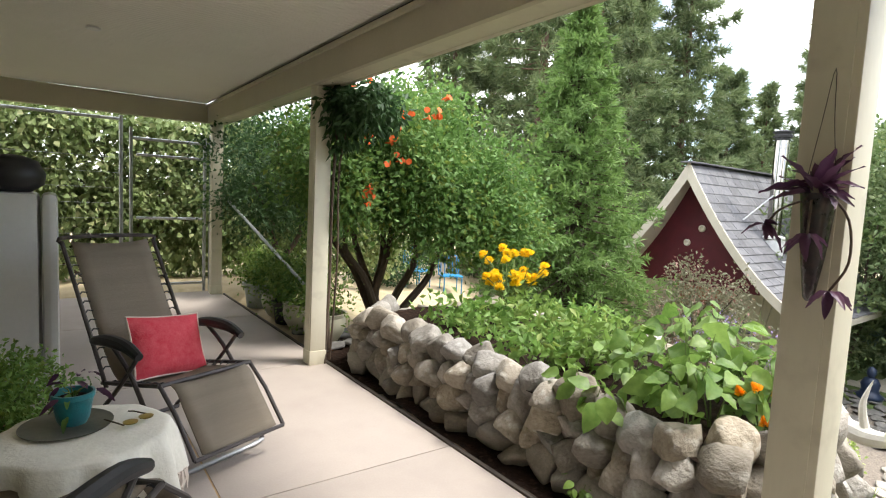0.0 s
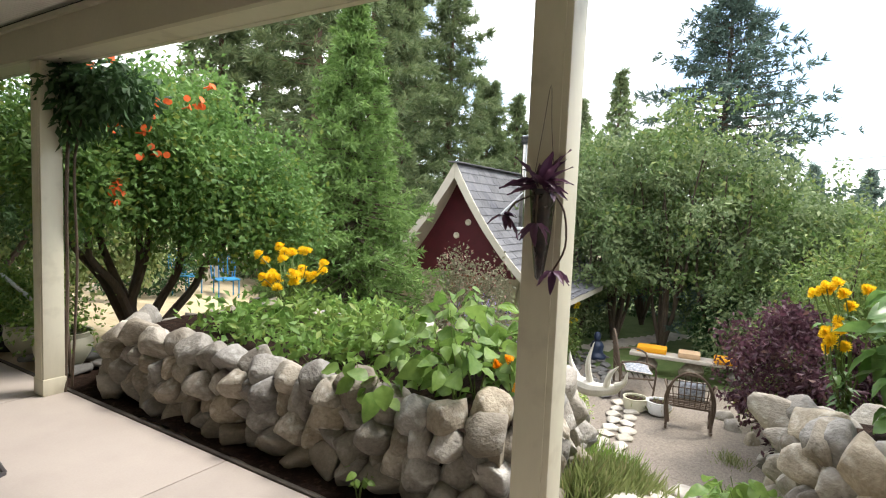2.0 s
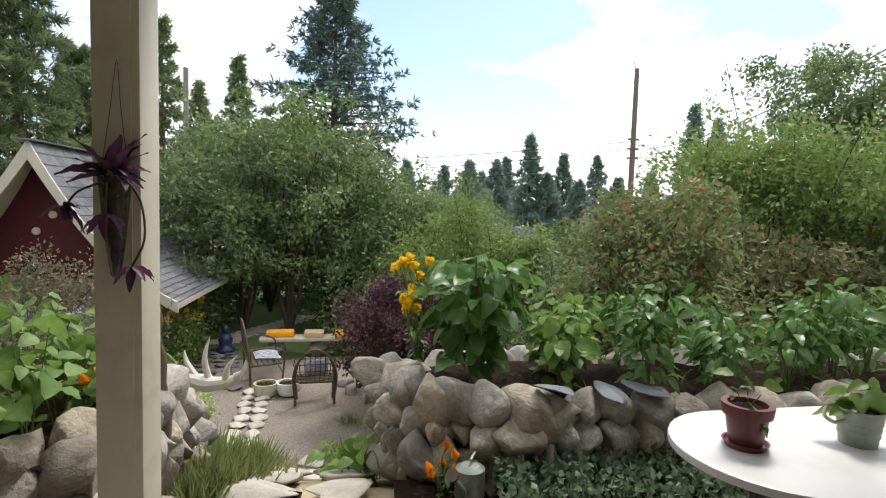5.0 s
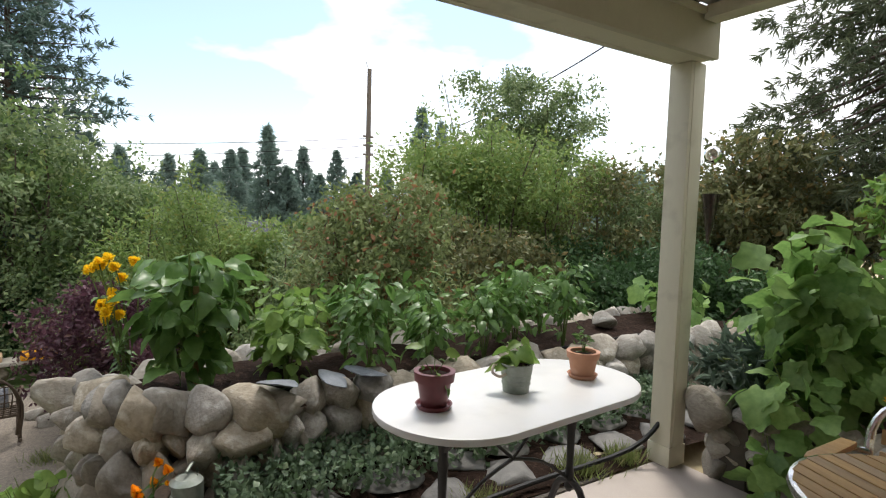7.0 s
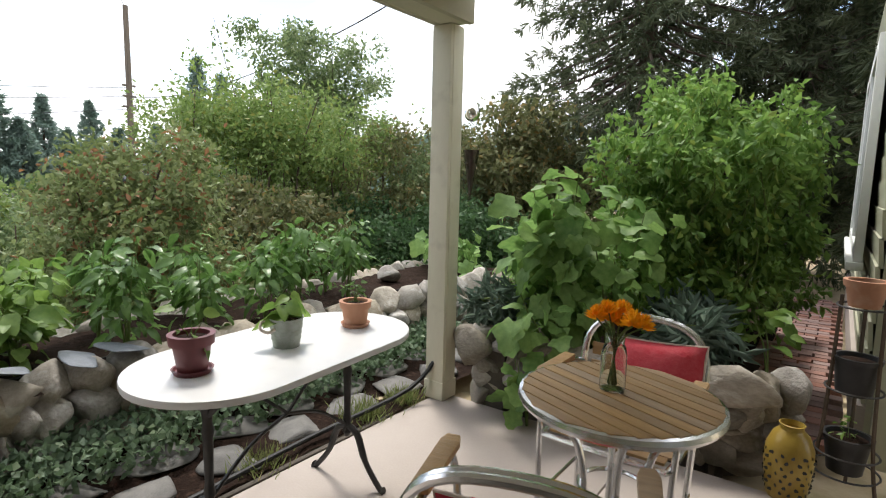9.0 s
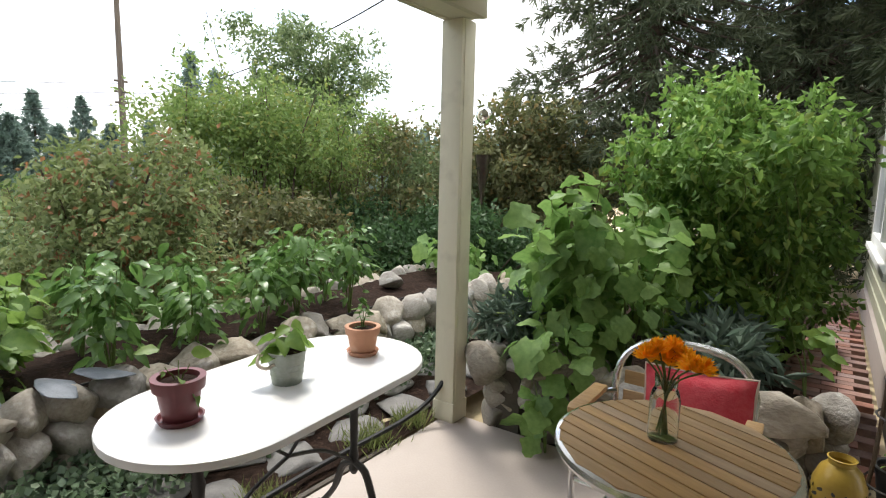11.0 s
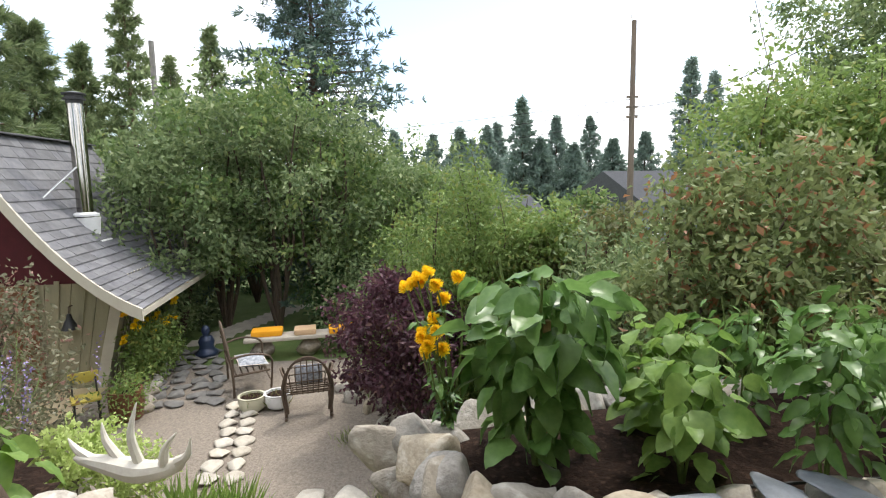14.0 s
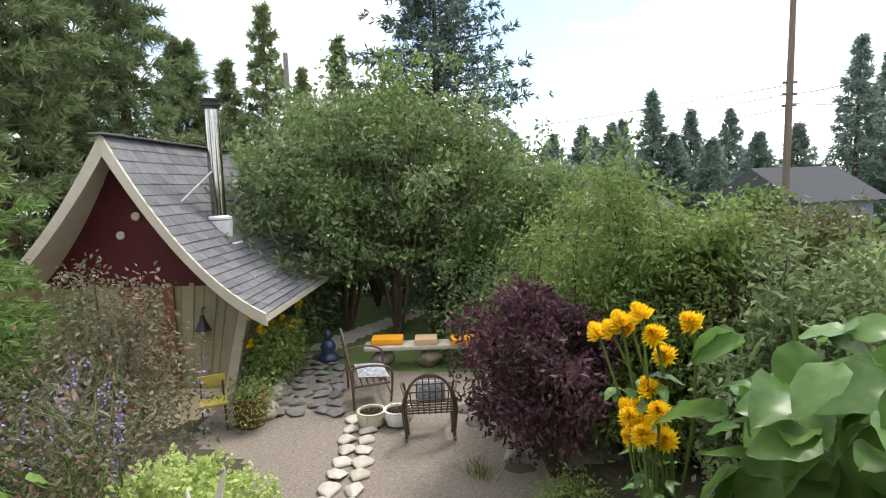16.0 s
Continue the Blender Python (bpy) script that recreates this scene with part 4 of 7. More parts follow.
def lumps(x, y, z0, z1, r, n, seed, pad=1.0):
    """Many small flattened sprays spread over a crown from z0 to z1, with gaps between them."""
    rnd = random.Random(seed)
    out = []
    for k in range(int(n * 2.4)):
        u = (k + rnd.random()) / (n * 2.4)
        w = r * (0.5 + 0.8 * math.sin(math.pi * min(1, u * 0.85 + 0.1))) * 0.66
        a = k * 2.399 + rnd.uniform(-0.5, 0.5)
        q = 1.08 * rnd.random() ** 0.5
        s = r * rnd.choice((0.11, 0.16, 0.2, 0.27)) * rnd.uniform(0.85, 1.15) * pad
        out.append((x + w * q * math.cos(a), y + w * q * math.sin(a), z0 + (z1 - z0) * u + 0.12 * r * rnd.uniform(-1, 1), s * rnd.uniform(0.8, 1.3), s * rnd.uniform(0.8, 1.3), s * rnd.uniform(0.4, 0.75)))
    return out


# the multi-stemmed tree hung with trumpet vine
vb = (3.2, 5.6, terrain(3.2, 5.6))
vine_tree = thing("vine_tree", "multi-stemmed tree draped in orange-flowered trumpet vine", "tree", pose(*vb))
limbs("trunk", (0, 0, -0.05), [(-0.9, -0.35, 1.6), (-0.45, 0.3, 1.9), (-0.1, -0.2, 2.0), (0.5, -0.3, 1.9), (0.9, -0.6, 1.5), (0.25, 0.5, 2.1), (-0.7, 0.6, 1.7)], 0.06, BARK, vine_tree, 0.1)
leaf_crown("crown", [(-0.1, -0.15, 2.1, 1.05, 0.95, 0.75), (0.75, -0.55, 1.75, 0.7, 0.75, 0.75), (-0.75, 0.0, 2.0, 0.6, 0.7, 0.6), (-0.95, -0.75, 1.75, 0.35, 0.45, 0.5), (0.1, -0.7, 1.75, 0.65, 0.55, 0.65), (0.95, -0.95, 1.35, 0.45, 0.5, 0.45), (0.35, 0.3, 2.55, 0.7, 0.7, 0.45), (-0.4, -0.6, 2.3, 0.5, 0.45, 0.4)], 44000, 0.07, L_TREE, vine_tree, 0.55, lump=0.7, spread=0.10, clump=14)
for k in range(13):
    a = random.Random(k)
    px, pz = a.uniform(-1.15, 0.1), a.uniform(1.5, 2.75)
    fl = Shape()
    for j in range(a.randint(2, 4)):
        o = Vector((px + a.uniform(-0.07, 0.07), -0.95 + a.uniform(-0.12, 0.05), pz + a.uniform(-0.05, 0.05)))
        d = Vector((a.uniform(-1, 1), -1, a.uniform(-0.4, 0.5))).normalized()
        fl.tube([o, o + d * 0.04, o + d * 0.065, o + d * 0.075], [0.006, 0.009, 0.016, 0.032], 7)
    part("trumpet_flower", fl, PETALV, vine_tree, "orange trumpet flowers")
bush("shade_tree", "dark green small tree behind the porch pots", "tree", (2.7, 8.1, terrain(2.7, 8.1)), [(2.7, 7.9, 1.9, 1.1, 0.9, 0.8), (3.4, 8.2, 1.5, 0.9, 0.8, 0.8), (2.3, 7.6, 1.3, 0.6, 0.5, 0.5)], 15000, 0.07, L_DARK, stem=0.05)
bush("garden_shrub", "round dark green shrub in the dry grass", "shrub", (6.6, 11.5, terrain(6.6, 11.5)), [(6.6, 11.5, 0.0, 1.2, 1.0, 0.7)], 5000, 0.09, L_DARK)

# ivy clump under the beam at the post
ivy = thing("hanging_vine", "dark glossy vine clump climbing the post under the beam", "vine", pose(1.9, 4.3, 2.1))
leaf_crown("foliage", [(0.0, -0.03, 0.12, 0.13, 0.14, 0.14), (0.06, -0.1, -0.05, 0.12, 0.13, 0.25), (0.1, -0.2, 0.1, 0.15, 0.2, 0.12), (0.2, -0.35, 0.05, 0.2, 0.25, 0.2)], 1900, 0.085, L_DARK, ivy, 0.4, droop=0.9, clump=5, spread=0.04)
part("stem", Shape().tube(bent([(-0.02, -0.02, -2.1), (0.02, 0.02, -1.4), (-0.01, -0.05, -0.7), (0.03, -0.03, 0.1)]), 0.012, 6).tube(bent([(0.06, 0.06, -2.1), (0.1, 0.05, -1.2), (0.06, -0.02, -0.4), (0.1, -0.2, 0.1)]), 0.009, 6), TWIG, ivy)

lb = polar(41.2, 9.0)
conifer("larch", "soft bright green larch with drooping feathery boughs", lb, 6.6, 2.35, 11000, L_LARCH, bare=0.09, size=0.14, droop=0.22, width=0.2, gap=0.4, power=1.15)
for az, d, h, r in ((46, 21, 17, 3.2), (31.5, 22, 13.2, 2.7), (36, 26, 16, 3.0), (50, 24, 14, 3.0), (54, 20, 11, 2.6), (27.5, 27, 9.6, 2.4)):
    conifer("pine", "tall ponderosa pine with long-needled tufts and reddish bark", polar(az, d), h, r, 2900, L_PINE, bare=0.16, size=0.34, bark=BARKRED, droop=0.06, width=0.13, gap=0.6, taper=0.6, power=0.75, tuft=12, group="pines behind the garden")
for az, d, h, r in ((39.5, 18.5, 14, 3.2), (45, 16.5, 13, 3.0), (36.5, 20, 12, 2.8)):
    conifer("pine", "ponderosa pine with low boughs behind the shed", polar(az, d), h, r, 3000, L_PINE, bare=0.04, size=0.32, bark=BARKRED, droop=0.08, width=0.14, gap=0.5, taper=0.6, power=0.9, tuft=11, group="pines behind the garden")
conifer("spruce", "blue-green spruce with open upswept boughs", polar(5.0, 18.5), 10.8, 5.6, 7000, L_SPRUCE, bare=0.10, size=0.24, droop=-0.02, width=0.2, gap=0.55, power=1.0)
for az, d, h, r in ((21, 34, 13.5, 2.9), (14.5, 38, 13.0, 2.2), (18, 42, 12.0, 2.5), (24.5, 36, 11, 2.6)):
    conifer("pine", "tall ponderosa pine with long-needled tufts and reddish bark", polar(az, d), h, r, 2000, L_PINE, bare=0.1, size=0.42, bark=BARKRED, droop=0.10, width=0.17, gap=0.45, tuft=10, group="pines behind the garden")
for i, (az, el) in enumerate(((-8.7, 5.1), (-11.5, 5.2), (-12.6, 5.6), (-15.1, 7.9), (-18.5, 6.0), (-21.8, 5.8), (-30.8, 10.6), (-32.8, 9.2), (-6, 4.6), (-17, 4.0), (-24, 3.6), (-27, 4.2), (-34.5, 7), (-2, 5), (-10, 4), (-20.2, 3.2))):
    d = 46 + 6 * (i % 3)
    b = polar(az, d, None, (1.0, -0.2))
    conifer("far_conifer", "conifer in the distance beyond the gardens", b, 1.5 + d * math.tan(radians(el)) - b[2], 3.3 + 0.4 * (i % 3), 2600, L_FAR_HAZE, bare=0.03, size=0.42, width=0.24, gap=0.3, droop=0.3, power=0.95, taper=1.0, group="far conifers")

# wooded ridge closing the distance, with haze put into its pale needle colour
rr = random.Random(17)
ridge = Shape()
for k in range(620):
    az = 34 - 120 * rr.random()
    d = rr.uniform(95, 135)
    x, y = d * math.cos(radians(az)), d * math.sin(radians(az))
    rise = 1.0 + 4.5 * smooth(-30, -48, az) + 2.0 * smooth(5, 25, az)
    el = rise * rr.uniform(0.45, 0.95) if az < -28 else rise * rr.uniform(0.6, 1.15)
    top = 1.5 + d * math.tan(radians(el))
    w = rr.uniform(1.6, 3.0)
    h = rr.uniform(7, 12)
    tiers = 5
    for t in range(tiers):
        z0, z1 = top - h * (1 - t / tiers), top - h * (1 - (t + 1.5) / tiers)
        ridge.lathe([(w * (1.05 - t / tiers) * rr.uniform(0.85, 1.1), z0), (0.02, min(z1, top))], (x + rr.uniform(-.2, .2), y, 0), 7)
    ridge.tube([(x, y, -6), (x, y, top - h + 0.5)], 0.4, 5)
tagged(part("far_woods", ridge, L_FAR_HAZE, smooth=0), "conifer woods along the far ridge, coloured pale with haze", "woods", kind="stuff")

# broadleaf trees beyond the patio
for az, d, zt, r in ((17.5, 13.5, 2.3, 1.5), (13.5, 14.5, 3.6, 1.9), (9, 14, 3.9, 2.0), (4.5, 14, 3.3, 1.9), (0, 14.5, 2.4, 1.6), (-4, 15.5, 2.0, 1.6), (21, 17, 2.4, 1.8), (11, 17, 3.6, 2.2), (-7, 19, 1.9, 1.9)):
    x, y, z = polar(az, d)
    bush("maple_tree", "green broadleaf tree with several thin stems", "tree", (x, y, z), lumps(x, y, z + 1.5, zt - 0.2, r * 1.25, 26, int(az * 10)) + [(x + r * math.cos(2.4 * k) * 0.7, y + r * math.sin(2.4 * k) * 0.7, zt - 0.25 + 0.22 * (k % 3), 0.13, 0.13, 0.4) for k in range(9)], 7600, 0.135, L_MAPLE if int(az) % 3 else L_TREE2, "trees beyond the patio", stem=0.05, tops=[(a * 0.8, b * 0.8, zt - z - 0.9) for a, b in ((-1, 0), (1, 0.5), (0.3, -1), (-0.4, 1), (0, 0.2), (0.8, -0.7), (-0.9, -0.8))], clump=9, spread=0.10, lump=0.6, width=0.5)

# understory beneath the trees
for az, d, r in ((20, 13.2, 0.8), (16.5, 14.9, 0.6), (3.0, 13.6, 0.7), (0.5, 12.5, 0.9), (-2.5, 12.3, 0.9), (11, 19, 1.0), (6.5, 19.5, 1.0), (-6, 11.5, 0.8), (-9, 10.5, 0.8), (18.5, 17, 1.1)):
    x, y, z = polar(az, d)
    bush("understory_shrub", "shady green undergrowth below the trees", "shrub", (x, y, z), [(x, y, z + 0.75, r, r, 0.8), (x + 0.2, y - 0.3, z + 1.3, r * 0.7, r * 0.7, 0.5)], 4200, 0.12, L_DARK if int(az) % 2 else L_MAPLE, "undergrowth", stem=0.02, lump=0.7, spread=0.15)

# purple plum
bush("purple_plum", "purple-leaved plum bush over the gravel", "shrub", (8.0, -0.55, terrain(8.0, -0.55)), lumps(8.0, -0.35, -1.15, 0.3, 0.98, 24, 5), 9500, 0.08, L_PLUM, stem=0.035, spread=0.06)
bush("purple_bush", "dark purple-leaved bush among the shrubs", "shrub", (8.4, -3.2, terrain(8.4, -3.2)), [(8.4, -3.2, -0.3, 0.9, 0.9, 0.7), (8.9, -2.3, -0.5, 0.8, 0.7, 0.6)], 9000, 0.08, L_PLUM, stem=0.035)

# the bank of shrubs behind the right-hand bed
BANK = [
    (-10, 11, 0.6, 1.1, L_HEDGE), (-14.5, 9.0, 0.95, 0.8, L_HEDGE), (-19, 9.2, 1.15, 0.9, L_OLIVE), (-20.5, 11, 1.2, 1.0, L_TREE2), (-16.5, 12, 0.8, 1.0, L_TREE2), (-12, 13, 0.25, 1.2, L_MAPLE),
    (-26.0, 5.4, 1.7, 0.46, L_VIB), (-30.5, 5.4, 1.8, 0.52, L_VIB), (-28.5, 6.3, 1.2, 0.6, L_VIB), (-33, 9, 2.4, 1.2, L_HEDGE), (-37, 9, 2.7, 1.2, L_HEDGE), (-41, 9, 2.6, 1.2, L_HEDGE), (-45, 9.2, 2.3, 1.2, L_HEDGE),
    (-36, 7.2, 1.3, 0.9, L_OLIVE), (-42, 7.5, 1.2, 0.9, L_OLIVE), (-49, 9, 2.2, 1.2, L_OLIVE), (-53, 9.5, 2.0, 1.2, L_MAPLE), (-57, 9.5, 2.3, 1.2, L_OLIVE), (-61.5, 10, 2.7, 1.3, L_OLIVE),
    (-38.5, 14, 5.0, 1.5, L_MAPLE), (-43.5, 14, 4.6, 1.5, L_MAPLE), (-41, 14.5, 4.2, 1.5, L_MAPLE), (-66, 10, 2.4, 1.2, L_OLIVE), (-50.5, 8, 1.1, 0.9, L_DARK), (-32, 7.0, 0.9, 0.8, L_DARK), (-20, 7.4, 0.7, 0.7, L_MAPLE), (-57, 7.8, 1.1, 0.9, L_DARK),
]
NAMES = {L_HEDGE: ("hedge_shrub", "tall yellow-green shrub with upright shoots"), L_OLIVE: ("olive_shrub", "olive-green shrub turning brown in places"), L_VIB: ("viburnum", "green viburnum with reddening leaves"), L_TREE2: ("leafy_shrub", "green leafy shrub in the bank"), L_MAPLE: ("maple_tree", "green broadleaf tree behind the shrubs"), L_DARK: ("dark_shrub", "dark green shrub in the bank")}
for az, d, zt, r, mat in BANK:
    x, y, z = polar(az, d)
    h = zt - z
    bl = lumps(x - 0.2, y, z + 0.35, zt - 0.15, r * 1.25, 20, int(az * 7)) + [(x, y, z + h * 0.4, r * 0.6, r * 0.6, h * 0.3)]
    nm, lab = NAMES[mat]
    if mat in (L_HEDGE, L_MAPLE):
        bl += [(x + random.uniform(-0.9, 0.9) * r, y + random.uniform(-0.9, 0.9) * r, zt - 0.25 * r + random.uniform(-0.3, 0.2), 0.09, 0.09, 0.45) for _ in range(22 if mat == L_HEDGE else 8)]
    bush(nm, lab, "shrub", (x, y, z), bl, 14000, 0.065 if d < 6 else 0.085 if d < 10 else 0.12, mat, "bank of shrubs", stem=0.03, lump=0.6, spread=0.09, clump=9)
for az, d, zt in ((-6.0, 8.6, 1.5), (-8.5, 9, 1.75), (-9.8, 8.9, 1.95), (-11.5, 8.5, 1.3), (-3, 9.5, 1.0), (-14, 9.6, 1.3)):
    x, y, z = polar(az, d)
    bush("willow_shoots", "upright lime-green shoots among the shrubs", "shrub", (x, y, z), [(x, y, z + (zt - z) * k, 0.30 + 0.5 * (1 - k), 0.30 + 0.5 * (1 - k), 0.35) for k in (0.2, 0.4, 0.6, 0.8)] + [(x, y, zt - 0.2, 0.12, 0.12, 0.3)], 4200, 0.09, L_HEDGE, stem=0.02, width=0.35)

# weeping cedar at the corner of the house
for (cx, cy), h, r in (((3.0, -11.0), 11, 3.4), ((0.6, -12.5), 10, 3.2), ((-1.3, -10.2), 8.5, 2.6)):
    conifer("weeping_cedar", "dark weeping cedar with hanging sprays", (cx, cy, terrain(cx, cy)), h, r, 9000, L_CEDAR, bare=0.16, size=0.22, droop=0.6, width=0.13, gap=0.45, tuft=9)

# vine-covered hedge behind the gate
bush("vine_hedge", "tall fence overgrown with broad-leaved vine", "hedge", (0.5, 9.7, 0), [(x, 9.8, 1.1, 0.75, 0.4, 1.25) for x in np.arange(-4.5, 5.5, 0.7)] + [(x, 9.75, 2.35, 0.6, 0.35, 0.35) for x in np.arange(-4.5, 4.5, 0.9)], 62000, 0.115, leaf_material("hedge_vine_leaf", (0.10, 0.155, 0.045), (0.26, 0.32, 0.11), (0.34, 0.36, 0.17)), width=0.7, stem=0.03, droop=0.8, tops=[(x, 0, 2.2) for x in (-3, -1.5, 0, 1.5, 3)], shell=0.5)
bush("vine_hedge", "tall fence overgrown with broad-leaved vine", "hedge", (6.5, 12.5, terrain(6.5, 12.5)), [(x, 14 - 0.2 * x, 1.0, 1.1, 0.6, 1.6) for x in np.arange(2, 12, 1.0)], 12000, 0.14, L_OLIVE, width=0.6, stem=0.03)

# smoke bush and flowers in front of the shed
sx, sy, sz = 6.9, 3.75, terrain(6.9, 3.75)
bush("smoke_bush", "grey-green smoke bush with pinkish tips", "shrub", (sx, sy, sz), [(sx, sy, 0.05, 0.6, 0.62, 0.5), (sx - 0.3, sy - 0.3, -0.6, 0.6, 0.6, 0.5), (sx + 0.2, sy + 0.4, -0.5, 0.6, 0.65, 0.5), (sx - 0.1, sy - 0.45, 0.45, 0.2, 0.2, 0.25), (sx + 0.1, sy + 0.25, 0.55, 0.2, 0.2, 0.25)], 9500, 0.06, L_SMOKE, stem=0.03, lump=0.6)
bush("russian_sage", "lavender-flowered sage with pale wispy stems", "plant", (4.6, 2.2, terrain(4.6, 2.2)), [(4.6, 2.2, 0.05, 0.4, 0.45, 0.45), (4.9, 2.6, 0.15, 0.3, 0.4, 0.4)], 2600, 0.045, L_SMOKE, stem=0.006, tops=[(random.uniform(-0.4, 0.4), random.uniform(-0.4, 0.4), random.uniform(0.7, 1.1)) for _ in range(22)], bark=STEM)
spk = thing("lavender_spikes", "pale purple flower spikes of the sage", "flower", pose(4.6, 2.2, 0.12))
for i in range(16):
    a = random.Random(i)
    x, y = a.uniform(-0.4, 0.45), a.uniform(-0.45, 0.4)
    P = np.array([[x + 0.1 * k / 30 + a.uniform(-0.02, 0.02), y + a.uniform(-0.02, 0.02), 0.1 + 0.35 * k / 30] for k in range(30)])
    part("flower_spike", leaf_mesh("flower_spike", leaf_arrays(P, unit(30) + np.array([0, 0, 0.5]), 0.022, 0.6), LAVENDER), LAVENDER, spk)
for (x, y) in ((4.85, 1.85), (5.15, 2.15), (5.35, 1.75)):
    z = terrain(x, y)
    bush("sedum", "pale green sedum in bud", "plant", (x, y, z), [(x, y, z + 0.3, 0.3, 0.3, 0.16)], 2400, 0.035, L_SEDUM, "sedum clumps", stem=0.006, width=0.8, clump=24, spread=0.025)


def grass_tuft(name, label, x, y, r, n, length, mat, group=""):
    z = terrain(x, y)
    P = np.stack([RNG.normal(0, r * 0.5, n), RNG.normal(0, r * 0.5, n), np.zeros(n)], 1)
    P[:, 2] = [terrain(x + p[0], y + p[1]) - z for p in P]
    D = unit(n) * 0.5 + np.array([0, 0, 0.9]) + P * 0.8
    t = tagged(part(name, leaf_mesh(name, leaf_arrays(P, D, length * RNG.uniform(0.5, 1.1, n), 0.06, 0.03), mat), mat, at=pose(x, y, z)), label, "grass", group, "stuff")
    return t


for x, y in ((6.0, 1.6), (6.3, 1.35), (5.7, 1.35)):
    grass_tuft("iris_clump", "bright green clump of sword-shaped leaves", x, y, 0.2, 160, 0.5, L_LIME)
for x, y, r, n, le in ((3.0, 0.78, 0.18, 350, 0.28), (3.3, 0.68, 0.2, 420, 0.26), (3.7, 0.72, 0.22, 420, 0.26), (4.1, 0.85, 0.25, 420, 0.26), (4.5, 1.0, 0.25, 350, 0.24), (2.75, 0.75, 0.14, 250, 0.22), (6.6, -0.3, 0.3, 300, 0.2), (4.4, -0.15, 0.15, 260, 0.3), (5.3, -0.2, 0.3, 300, 0.22), (2.05, -2.6, 0.14, 260, 0.13), (2.05, -1.9, 0.12, 200, 0.12), (2.0, -2.95, 0.10, 200, 0.13), (8.0, 0.3, 0.2, 200, 0.16)):
    grass_tuft("grass_tuft", "tuft of half-dry grass by the stones", x, y, r, n, le, L_GRASS)
for i, (x, y) in enumerate(((5.6, -0.7), (6.2, -0.6), (7.0, -0.6), (4.7, -0.6), (5.2, -1.2))):
    z = terrain(x, y)
    bush("low_shrub", "low bright green shrub beside the gravel", "shrub", (x, y, z), [(x, y, z + 0.2, 0.38, 0.35, 0.25)], 1900, 0.05, L_LIME if i % 2 else L_HEDGE, "low shrubs", stem=0.008)

# ground cover at the foot of the right-hand wall
n = 9500
P = np.stack([RNG.uniform(2.34, 2.86, n), RNG.uniform(-4.2, -0.75, n), RNG.uniform(0.02, 0.19, n)], 1)
keep = RNG.random(n) < 0.35 + 0.65 * (P[:, 0] - 2.3) / 0.55
P = P[keep]
tagged(part("ground_cover", leaf_mesh("ground_cover", leaf_arrays(P, unit(len(P)) * 0.8 + np.array([0, 0, 0.3]), 0.045, 0.8), L_IVY), L_IVY), "variegated silver-green ground cover at the wall foot", "ground cover", kind="stuff")

# ---- bed plants with broad leaves ----


def leafy_plant(name, label, base, height, radius, n, blades, stem_r=0.008, stalks=4, droop=0.4, low=0.2, group="", cat="plant", extra=None, seed=1, top=0.0):
    """Stalks that carry single broad leaves, each a part."""
    rnd = random.Random(seed)
    t = thing(name, label, cat, pose(*base), group)
    tips = []
    for s in range(stalks):
        a = 2 * math.pi * (s + rnd.random()) / stalks
        e = Vector((math.cos(a) * radius * 0.5, math.sin(a) * radius * 0.5, height * rnd.uniform(0.8, 1.0)))
        pts = bent([(0, 0, -0.05), e * 0.35 + Vector((0, 0, height * 0.1)), e * 0.7, e])
        part("stem", Shape().tube(pts, [stem_r * (1 - 0.7 * i / len(pts)) for i in range(len(pts))], 6), STEM, t)
        tips.append(pts)
    for i in range(n):
        pts = tips[i % stalks]
        u = low + (1 - low) * rnd.random() ** (0.75 if top == 0 else 0.45)
        p = pts[min(int(u * (len(pts) - 1)), len(pts) - 1)]
        a = rnd.uniform(0, 2 * math.pi)
        out = Vector((math.cos(a), math.sin(a), 0))
        q = p + out * rnd.uniform(0.1, 0.6) * radius + Vector((0, 0, rnd.uniform(-0.04, 0.06)))
        d = out + Vector((0, 0, rnd.uniform(-1.1, 0.35) * droop * 1.6))
        part("leaf", blades[i % len(blades)], None, t, at=orient(q, d, rnd.uniform(-55, 55), rnd.uniform(0.5, 1.12)))
    return t


PEP = [leaf_blade("leaf", 0.095, 0.048, B_PEPPER), leaf_blade("leaf", 0.115, 0.055, B_PEPPER, drop=0.55)]
BIG = [leaf_blade("leaf", 0.15, 0.10, B_PEPPER, drop=0.3), leaf_blade("leaf", 0.17, 0.105, B_PEPPER, drop=0.55, cup=0.25)]
BEAN = [leaf_blade("leaf", 0.115, 0.09, B_BEAN, drop=0.25), leaf_blade("leaf", 0.14, 0.10, B_BEAN, drop=0.4)]
CUKE = [leaf_blade("leaf", 0.13, 0.14, B_CUKE, 4, drop=0.35, nx=9), leaf_blade("leaf", 0.165, 0.165, B_CUKE, 4, drop=0.5, nx=9)]
SOILZ = 0.37
leafy_plant("big_pepper", "tall bushy plant with large drooping green leaves and a stake", (3.40, -0.74, SOILZ), 0.85, 0.32, 240, BIG, 0.014, 6, droop=0.8, low=0.12, seed=2)
part("stake", Shape().box((0, 0, 0.3), (0.03, 0.03, 0.62)), TEAK, bpy.data.objects["big_pepper"], at=pose(-0.06, -0.02, 0))
